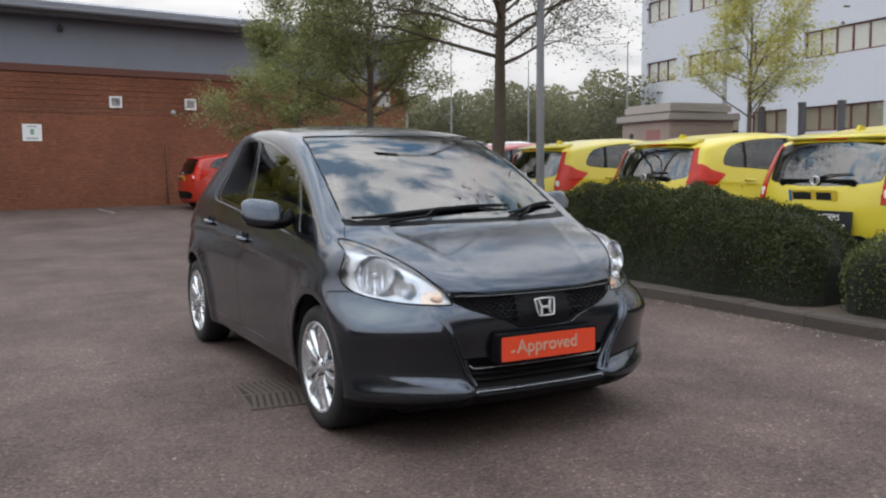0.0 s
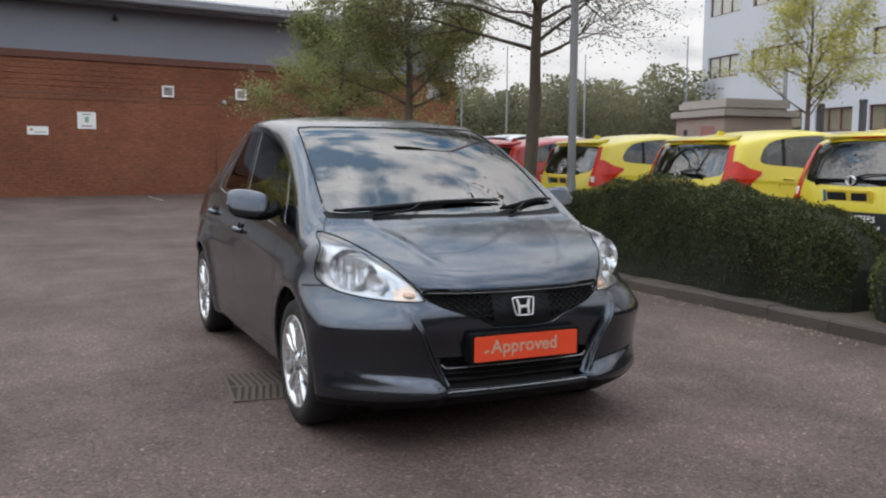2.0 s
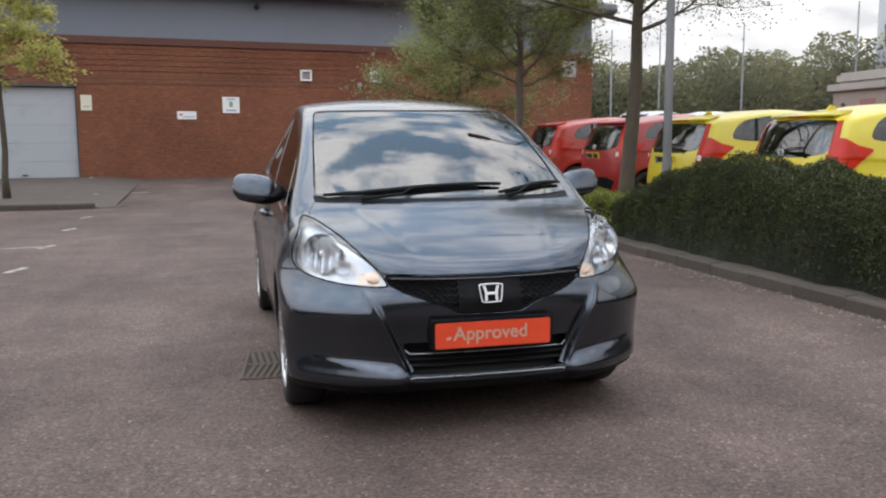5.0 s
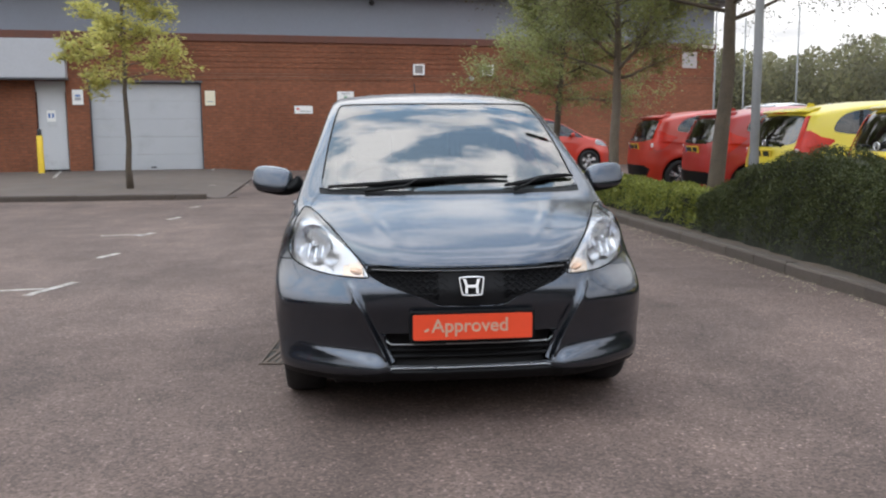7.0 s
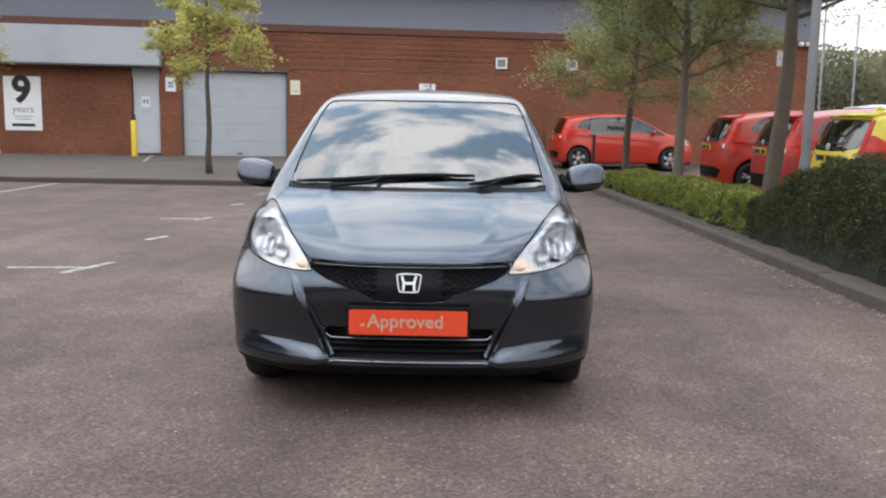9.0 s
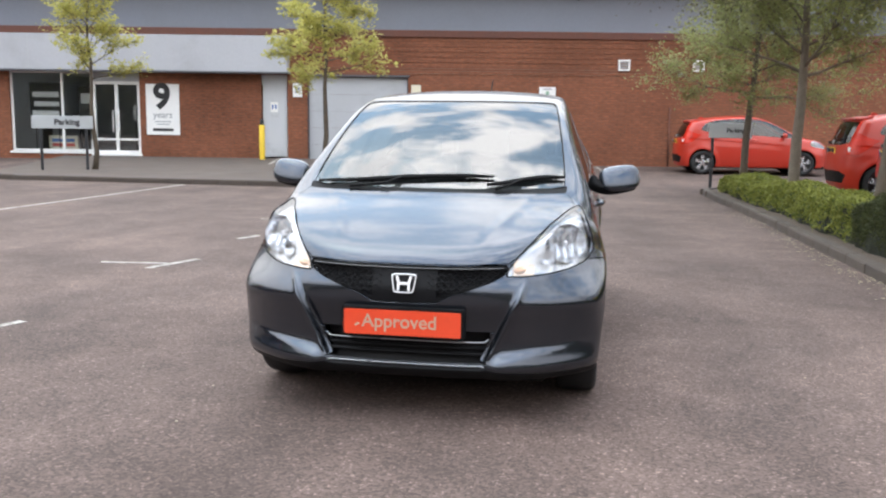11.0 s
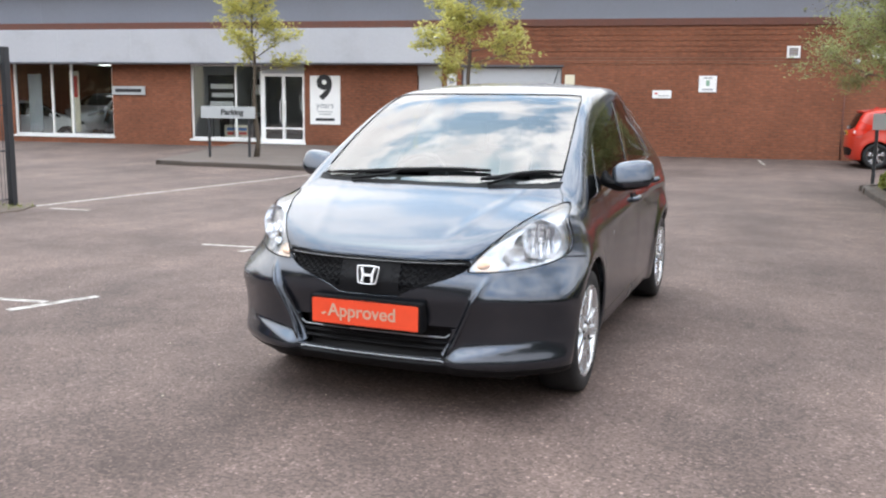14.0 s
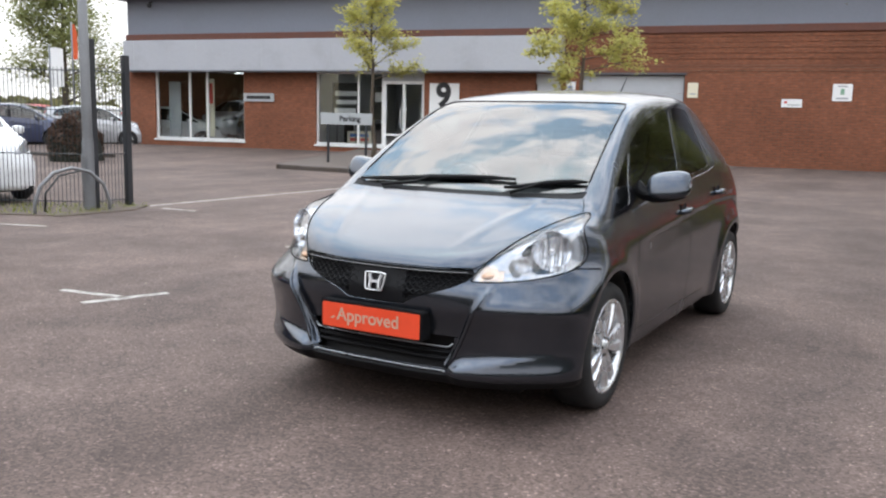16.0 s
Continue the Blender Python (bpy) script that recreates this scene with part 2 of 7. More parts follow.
def asphalt_mat(name):
    """Worn tarmac: stone chips in a brown-grey binder, tyre-dark lanes, patches, pale dust and oil spots."""
    m = bpy.data.materials.new(name)
    m.use_nodes = True
    t = m.node_tree
    p = t.nodes["Principled BSDF"]
    co = t.nodes.new("ShaderNodeTexCoord")

    def noise_at(scale, detail=5, rough=0.5, stretch=None):
        n = t.nodes.new("ShaderNodeTexNoise")
        socket(n, "Scale", scale)
        socket(n, "Detail", detail)
        socket(n, "Roughness", rough)
        src = co.outputs["Object"]
        if stretch:
            mp = t.nodes.new("ShaderNodeMapping")
            mp.inputs["Scale"].default_value = stretch
            t.links.new(src, mp.inputs[0])
            src = mp.outputs[0]
        t.links.new(src, n.inputs["Vector"])
        return n.outputs[0]

    def ranged(v, lo, hi, a, b):
        r = t.nodes.new("ShaderNodeMapRange")
        for k, q in (("From Min", lo), ("From Max", hi), ("To Min", a), ("To Max", b)):
            socket(r, k, q)
        t.links.new(v, r.inputs["Value"])
        return r.outputs[0]

    def times(a, b):
        q = t.nodes.new("ShaderNodeMath")
        q.operation = "MULTIPLY"
        t.links.new(a, q.inputs[0])
        t.links.new(b, q.inputs[1])
        return q.outputs[0]

    chips = t.nodes.new("ShaderNodeTexVoronoi")
    socket(chips, "Scale", 88)
    t.links.new(co.outputs["Object"], chips.inputs["Vector"])
    chip = t.nodes.new("ShaderNodeSeparateColor")
    t.links.new(chips.outputs["Color"], chip.inputs[0])
    v = times(ranged(chip.outputs[0], 0, 1, 0.68, 1.42), ranged(noise_at(34, 4, 0.7), 0.3, 0.7, 0.84, 1.16))
    v = times(v, ranged(chip.outputs[1], 0.90, 0.96, 1.0, 1.75))
    v = times(v, ranged(noise_at(0.55, 7, 0.62), 0.35, 0.65, 0.70, 1.26))
    v = times(v, ranged(noise_at(2.6, 8, 0.7), 0.3, 0.7, 0.8, 1.2))
    v = times(v, ranged(noise_at(0.9, 3, 0.5, (1.6, 0.12, 1)), 0.35, 0.65, 0.9, 1.1))
    v = times(v, ranged(noise_at(5.5, 2), 0.68, 0.76, 1.0, 0.72))
    hue = t.nodes.new("ShaderNodeHueSaturation")
    warm = t.nodes.new("ShaderNodeMix")
    warm.data_type = "RGBA"
    warm.inputs[6].default_value, warm.inputs[7].default_value = (0.090, 0.0625, 0.053, 1), (0.077, 0.0565, 0.050, 1)
    t.links.new(noise_at(0.8, 4), warm.inputs[0])
    t.links.new(warm.outputs[2], hue.inputs["Color"])
    t.links.new(v, hue.inputs["Value"])
    t.links.new(hue.outputs[0], p.inputs["Base Color"])
    socket(p, "Roughness", 0.88)
    socket(p, "Specular IOR Level", 0.3)
    bp = t.nodes.new("ShaderNodeBump")
    socket(bp, "Strength", 0.22)
    socket(bp, "Distance", 0.003)
    t.links.new(chips.outputs["Distance"], bp.inputs["Height"])
    t.links.new(bp.outputs[0], p.inputs["Normal"])
    return m


ASPHALT = asphalt_mat("worn_asphalt")
PAVING = mat("grey_concrete_paving", (0.085, 0.066, 0.056), 0.9, vary=0.22, size=1.5, fine=45, bump=0.3, depth=0.004, dirt=(0.06, 0.05, 0.045))
KERB = mat("weathered_concrete_kerb", (0.064, 0.050, 0.041), 0.9, vary=0.25, size=4, fine=60, bump=0.4, depth=0.004, each=0.10, dirt=(0.050, 0.041, 0.032), dirt_size=3)
SOIL = mat("dry_soil", (0.075, 0.055, 0.04), 0.95, vary=0.4, size=6, fine=50, bump=0.8, depth=0.01)
LINE = mat("worn_road_paint", (0.34, 0.32, 0.295), 0.8, vary=0.2, size=5, fine=80, bump=0.3, dirt=(0.11, 0.095, 0.085), dirt_size=9, dirt_at=(0.46, 0.62))
BRICK = brick_mat("red_brick", (0.245, 0.092, 0.051), (0.20, 0.077, 0.044), (0.145, 0.080, 0.055))
SOLDIER = brick_mat("upright_red_brick", (0.21, 0.076, 0.043), (0.15, 0.06, 0.037), (0.17, 0.12, 0.085), upright=True)
COPING = mat("brown_brick_coping", (0.13, 0.055, 0.04), 0.85, vary=0.25, size=3, fine=30, bump=0.4, depth=0.004)
CLADDING = mat("grey_metal_cladding", (0.19, 0.205, 0.25), 0.55, vary=0.05, size=0.5, fine=12, bump=0.05, dirt=(0.17, 0.18, 0.205), dirt_size=0.6, dirt_at=(0.5, 0.9))
FASCIA = mat("pale_grey_fascia_panel", (0.40, 0.41, 0.44), 0.5, vary=0.05, size=0.6, fine=15, bump=0.04, dirt=(0.31, 0.31, 0.325), dirt_size=0.8, dirt_at=(0.52, 0.9))
ROOF = mat("light_metal_roof_edge", (0.22, 0.225, 0.25), 0.5, vary=0.06)
DARK_METAL = mat("dark_grey_gutter", (0.09, 0.09, 0.1), 0.5)
WHITE_FRAME = mat("white_window_frame", (0.78, 0.78, 0.77), 0.4, vary=0.06, dirt=(0.6, 0.59, 0.56))
DOOR_GREY = mat("light_grey_steel_door", (0.54, 0.56, 0.59), 0.5, vary=0.05, size=2, fine=40, dirt=(0.33, 0.34, 0.35))
SHUTTER = mat("grey_shutter_panel", (0.43, 0.445, 0.47), 0.5, vary=0.05, size=1.2, fine=30, dirt=(0.37, 0.38, 0.40))
SIGN_WHITE = mat("white_sign_sheet", (0.80, 0.80, 0.79), 0.45, vary=0.05, bump=0.03)
SIGN_CREAM = mat("faded_cream_sign", (0.72, 0.67, 0.52), 0.5, vary=0.08)
SIGN_FADED = mat("sun_faded_sign", (0.42, 0.385, 0.38), 0.6, vary=0.08)
SIGN_GREY = mat("silver_grey_sign", (0.40, 0.42, 0.43), 0.4, vary=0.05)
INK = mat("black_print", (0.015, 0.015, 0.017), 0.5)
GREY_INK = mat("grey_print", (0.35, 0.36, 0.38), 0.5)
RED_INK = mat("red_print", (0.55, 0.06, 0.05), 0.5)
GREEN_INK = mat("green_print", (0.22, 0.38, 0.27), 0.5)
BLUE_INK = mat("blue_print", (0.06, 0.16, 0.42), 0.5)
YELLOW_POST = mat("yellow_painted_steel", (0.75, 0.52, 0.04), 0.5, vary=0.12, dirt=(0.4, 0.3, 0.08))
STEEL = mat("galvanised_steel", (0.19, 0.193, 0.20), 0.5, metal=0.45, vary=0.15, size=6, fine=50)
BLACK_STEEL = mat("black_painted_steel", (0.02, 0.022, 0.026), 0.45, vary=0.2)
PANE = glass("shop_window_glass", (0.9, 0.92, 0.92), 0.09)
SHOP_DARK = mat("pale_showroom_wall", (0.60, 0.61, 0.62), 0.8)
SHOP_FLOOR = mat("showroom_floor_tile", (0.40, 0.41, 0.42), 0.3)
BARK = mat("grey_brown_bark", (0.085, 0.066, 0.048), 0.95, vary=0.4, size=9, fine=60, bump=0.9, depth=0.012)
BARK_PALE = mat("pale_grey_bark", (0.135, 0.11, 0.085), 0.95, vary=0.35, size=9, fine=60, bump=0.9, depth=0.01)
LEAF_YOUNG = leaf_mat("young_yellow_green_leaf", (0.54, 0.49, 0.15), (0.37, 0.37, 0.11), 0.5)
LEAF_OLIVE = leaf_mat("olive_spring_leaf", (0.29, 0.30, 0.12), (0.19, 0.21, 0.08), 0.5)
LEAF_DARK = leaf_mat("bud_brown_leaf", (0.095, 0.082, 0.040), (0.065, 0.07, 0.03), 0.4)
LEAF_HEDGE = leaf_mat("dark_hedge_leaf", (0.022, 0.030, 0.008), (0.068, 0.078, 0.020), 0.25)
LEAF_MID = leaf_mat("mid_hedge_leaf", (0.045, 0.062, 0.017), (0.13, 0.15, 0.042), 0.3)
LEAF_LOW = leaf_mat("light_hedge_leaf", (0.10, 0.125, 0.024), (0.27, 0.28, 0.055), 0.35)
LEAF_FAR = leaf_mat("far_wood_leaf", (0.105, 0.095, 0.048), (0.16, 0.155, 0.070), 0.4, patch=0.22)
# near-black colour stands in for the shade between the hedge leaves
HEDGE_CORE = mat("hedge_inner_shade", (0.012, 0.014, 0.007), 0.95, vary=0.4)
OFFICE = mat("pale_render_wall", (0.52, 0.54, 0.59), 0.7, vary=0.06, size=0.2, fine=6, bump=0.05)
OFFICE_FRAME = mat("dark_red_window_frame", (0.13, 0.045, 0.04), 0.5)
BLIND = mat("cream_office_blind", (0.78, 0.72, 0.64), 0.7, vary=0.1)
TAN_BLIND = mat("tan_office_blind", (0.42, 0.35, 0.26), 0.7, vary=0.12)
KIOSK = mat("brown_timber_shed", (0.33, 0.26, 0.225), 0.8, vary=0.15, size=2, fine=30)
KIOSK_ROOF = mat("grey_felt_roof", (0.35, 0.315, 0.285), 0.9, vary=0.12)
# cars
PAINT = mat("dark_grey_metallic_paint", (0.060, 0.069, 0.086), 0.24, metal=0.92, vary=0.05, size=2, fine=900, bump=0.0, coat=0.5, coat_rough=0.05)
PAINT_RED = mat("orange_red_car_paint", (0.40, 0.022, 0.008), 0.42, vary=0.03, fine=600, bump=0.0, coat=0.4)
PAINT_CRIMSON = mat("crimson_car_paint", (0.33, 0.014, 0.013), 0.42, vary=0.03, fine=600, bump=0.0, coat=0.4)
PAINT_YELLOW = mat("lime_yellow_car_paint", (0.62, 0.50, 0.03), 0.4, vary=0.03, fine=600, bump=0.0, coat=0.4)
PAINT_WHITE = mat("white_car_paint", (0.72, 0.73, 0.74), 0.35, vary=0.03, fine=600, bump=0.0, coat=0.8)
PAINT_SILVER = mat("silver_car_paint", (0.42, 0.43, 0.45), 0.35, metal=0.5, vary=0.03, fine=600, bump=0.0, coat=0.8)
PAINT_BLUE = mat("dark_blue_car_paint", (0.03, 0.04, 0.09), 0.35, metal=0.3, vary=0.03, fine=600, bump=0.0, coat=0.8)
CAR_GLASS = glass("windscreen_glass", (0.50, 0.54, 0.54), 0.15)
SIDE_GLASS = glass("tinted_side_glass", (0.24, 0.26, 0.255), 0.08)
REAR_GLASS = glass("dark_rear_glass", (0.035, 0.04, 0.04), 0.15)
LENS = glass("clear_lamp_lens", (0.95, 0.96, 0.97), 0.10)
RED_LENS = mat("red_tail_lamp_lens", (0.46, 0.016, 0.005), 0.22, vary=0.3, size=9, fine=90, bump=0.1, coat=0.15, spec=0.3)
AMBER = mat("amber_indicator", (0.74, 0.42, 0.24), 0.2, vary=0.1, coat=1.0)
COPPER = mat("pale_amber_reflector", (0.72, 0.57, 0.46), 0.25, metal=0.5, vary=0.15, size=30, fine=120, bump=0.3, depth=0.004)
REFLECTOR = mat("bright_lamp_reflector", (0.88, 0.89, 0.92), 0.16, metal=0.9, vary=0.08, size=30, fine=120, bump=0.3, depth=0.004)
LAMP_TRIM = mat("silver_lamp_housing", (0.46, 0.47, 0.50), 0.22, metal=0.75, vary=0.08, size=12, fine=80)
CHROME = mat("polished_chrome", (0.72, 0.72, 0.74), 0.16, metal=0.6, vary=0.03)
SATIN = mat("satin_silver_trim", (0.42, 0.43, 0.45), 0.3, metal=0.7, vary=0.05)
ALLOY = mat("silver_alloy", (0.62, 0.63, 0.65), 0.26, metal=0.75, vary=0.06, size=8, fine=90)
# wheel metal darkened in its colour for the shade behind the spokes
ALLOY_DARK = mat("shadowed_brake_steel", (0.05, 0.05, 0.052), 0.6, metal=0.3)
TYRE = mat("black_tyre_rubber", (0.011, 0.011, 0.012), 0.75, vary=0.25, size=8, fine=70, bump=0.3)
BLACK_TRIM = mat("black_plastic_trim", (0.007, 0.007, 0.008), 0.55, vary=0.15, fine=200, bump=0.1, spec=0.15)
GRILLE_BLACK = mat("black_grille_plastic", (0.005, 0.005, 0.006), 0.5, vary=0.15, bump=0.0, spec=0.15)
GLOSS_BLACK = mat("gloss_black_trim", (0.010, 0.010, 0.012), 0.12, vary=0.1, bump=0.0, coat=0.6)
UNDER = mat("dark_underbody", (0.010, 0.010, 0.010), 0.9)
CABIN = mat("charcoal_cabin_plastic", (0.03, 0.03, 0.032), 0.7, vary=0.15)
SEAT = mat("charcoal_seat_cloth", (0.045, 0.045, 0.05), 0.95, vary=0.2, fine=200)
PLATE_RED = mat("orange_red_plate", (0.72, 0.062, 0.018), 0.4, vary=0.05, size=6, bump=0.02, coat=0.4)
PLATE_TEXT = mat("pale_plate_print", (0.50, 0.33, 0.24), 0.5)
PLATE_YELLOW = mat("yellow_number_plate", (0.70, 0.50, 0.05), 0.4, vary=0.04, bump=0.02)

# ---------------------------------------------------------------- building blocks
def link(name, me, material, parent=None, label="", m=None):
    if material is not None:
        me.materials.append(material)
    ob = new(name, me)
    if parent is not None:
        ob.parent = parent
    if m is not None:
        ob.matrix_basis = m
    return tagged(ob, label)


def part(name, bm, material, parent=None, label="", smooth=False, m=None):
    me = bpy.data.meshes.new(name)
    bm.normal_update()
    bm.to_mesh(me)
    bm.free()
    if smooth:
        me.polygons.foreach_set("use_smooth", [True] * len(me.polygons))
    return link(name, me, material, parent, label, m)


def raw(name, verts, faces, material, parent=None, label="", smooth=False, normals=None, m=None):
    me = bpy.data.meshes.new(name)
    me.from_pydata([tuple(v) for v in verts], [], [tuple(int(i) for i in f) for f in faces])
    if smooth or normals is not None:
        me.polygons.foreach_set("use_smooth", [True] * len(me.polygons))
    if normals is not None:
        me.normals_split_custom_set_from_vertices([tuple(n) for n in normals])
    return link(name, me, material, parent, label, m)


def thing(name, m=None, label="", category="", group="", kind=""):
    ob = new(name)
    ob.empty_display_size = 0.2
    if m is not None:
        ob.matrix_basis = m
    return tagged(ob, label, category, group, kind)


def box(x0, x1, y0, y1, z0, z1, bevel=0.0, bm=None, segs=1):
    bm = bm or bmesh.new()
    r = bmesh.ops.create_cube(bm, size=1)
    for v in r["verts"]:
        v.co = ((x0 + x1) / 2 + v.co.x * (x1 - x0), (y0 + y1) / 2 + v.co.y * (y1 - y0), (z0 + z1) / 2 + v.co.z * (z1 - z0))
    if bevel:
        es = list({e for v in r["verts"] for e in v.link_edges})
        bmesh.ops.bevel(bm, geom=es, offset=bevel, segments=segs, affect="EDGES", profile=0.7)
    return bm


def tube(points, radius, segs=8, bm=None, closed=False, flat=1.0):
    """A tube along points; radius may be a list. flat squeezes it upwards."""
    bm = bm or bmesh.new()
    pts = [Vector(p) for p in points]
    rs = radius if isinstance(radius, (list, tuple)) else [radius] * len(pts)
    rings, side = [], None
    for i, p in enumerate(pts):
        a = pts[i - 1] if i or closed else p
        b = pts[(i + 1) % len(pts)] if i < len(pts) - 1 or closed else p
        d = (b - a).normalized()
        if side is None:
            side = d.orthogonal().normalized()
        side = (side - d * side.dot(d)).normalized()
        up = d.cross(side)
        ring = [bm.verts.new(p + (side * math.cos(q) + up * math.sin(q) * flat) * rs[i]) for q in (2 * math.pi * k / segs for k in range(segs))]
        rings.append(ring)
    pairs = list(zip(rings, rings[1:])) + ([(rings[-1], rings[0])] if closed else [])
    for r0, r1 in pairs:
        for k in range(segs):
            bm.faces.new((r0[k], r0[(k + 1) % segs], r1[(k + 1) % segs], r1[k]))
    if not closed:
        bm.faces.new(rings[0][::-1])
        bm.faces.new(rings[-1])
    return bm


def lathe(profile, segs=32, axis="x", bm=None):
    """A turned shape: (radius, along) pairs about an axis."""
    bm = bm or bmesh.new()
    rings = []
    for r, a in profile:
        ring = []
        for k in range(segs):
            q = 2 * math.pi * k / segs
            c, s = r * math.cos(q), r * math.sin(q)
            ring.append(bm.verts.new({"x": (a, c, s), "y": (c, a, s), "z": (c, s, a)}[axis]))
        rings.append(ring)
    for r0, r1 in zip(rings, rings[1:]):
        for k in range(segs):
            bm.faces.new((r0[k], r0[(k + 1) % segs], r1[(k + 1) % segs], r1[k]))
    bmesh.ops.recalc_face_normals(bm, faces=bm.faces)
    return bm


def prism(outline, d0, d1, plane="xz", bm=None, bevel=0.0):
    """A flat outline pushed from d0 to d1 across its plane."""
    own = bm or bmesh.new()

    def at(u, v, d):
        return {"xz": (u, d, v), "yz": (d, u, v), "xy": (u, v, d)}[plane]

    a = [own.verts.new(at(u, v, d0)) for u, v in outline]
    b = [own.verts.new(at(u, v, d1)) for u, v in outline]
    fs = [own.faces.new(a), own.faces.new(b[::-1])]
    for i in range(len(a)):
        j = (i + 1) % len(a)
        fs.append(own.faces.new((a[j], a[i], b[i], b[j])))
    bmesh.ops.recalc_face_normals(own, faces=fs)
    if bevel:
        bmesh.ops.bevel(own, geom=list({e for f in fs[:2] for e in f.edges}), offset=bevel, segments=2, affect="EDGES")
    return own


def words(text, size, material, parent, m, name="lettering", depth=0.001, align="CENTER", bold=0.012):
    """Raised letters in the built-in font, lying in their own xy plane."""
    cu = bpy.data.curves.new(name, "FONT")
    cu.body, cu.size, cu.extrude, cu.align_x, cu.align_y, cu.offset = text, size, depth, align, "CENTER", bold * size
    tmp = new(name, cu)
    bpy.context.view_layer.update()
    me = bpy.data.meshes.new_from_object(tmp.evaluated_get(bpy.context.evaluated_depsgraph_get()))
    bpy.data.objects.remove(tmp)
    me.materials.clear()
    return link(name, me, material, parent, "", m)


def rounded(w, h, r, n=5, cx=0.0, cy=0.0):
    """A rounded rectangle as an outline."""
    out = []
    for k, (sx, sy) in enumerate(((1, 1), (-1, 1), (-1, -1), (1, -1))):
        for i in range(n + 1):
            q = math.pi / 2 * (k + i / n)
            out.append((cx + sx * (w / 2 - r) + r * math.cos(q), cy + sy * (h / 2 - r) + r * math.sin(q)))
    return out


def smooth_loop(pts, n=5):
    """A closed curve through a few points."""
    out, k = [], len(pts)
    for i in range(k):
        p0, p1, p2, p3 = (np.array(pts[(i + d) % k], float) for d in (-1, 0, 1, 2))
        for j in range(n):
            s = j / n
            out.append(tuple(0.5 * (2 * p1 + (p2 - p0) * s + (2 * p0 - 5 * p1 + 4 * p2 - p3) * s * s + (3 * p1 - p0 - 3 * p2 + p3) * s**3)))
    return out

# ---------------------------------------------------------------- car bodies
def table(knots, soft=0.03, lo=-2.6, hi=2.6, n=2081):
    """A smooth curve through (u, v) knots, as a function of arrays."""
    u = np.linspace(lo, hi, n)
    v = np.interp(u, [k[0] for k in knots], [k[1] for k in knots])
    s = max(soft / (u[1] - u[0]), 1e-3)
    m = int(4 * s) + 1
    g = np.exp(-0.5 * (np.arange(-m, m + 1) / s) ** 2)
    v = np.convolve(np.pad(v, m, mode="edge"), g / g.sum(), mode="valid")
    return lambda q: np.interp(q, u, v)


def smax(a, b, k):
    """The larger of a and b, with the edge between them rounded over k."""
    h = np.maximum(k - np.abs(a - b), 0) / k
    return np.maximum(a, b) + h * h * h * k / 6


def step(q, a, b):
    s = np.clip((q - a) / (b - a), 0, 1)
    return s * s * s * (s * (6 * s - 15) + 10)


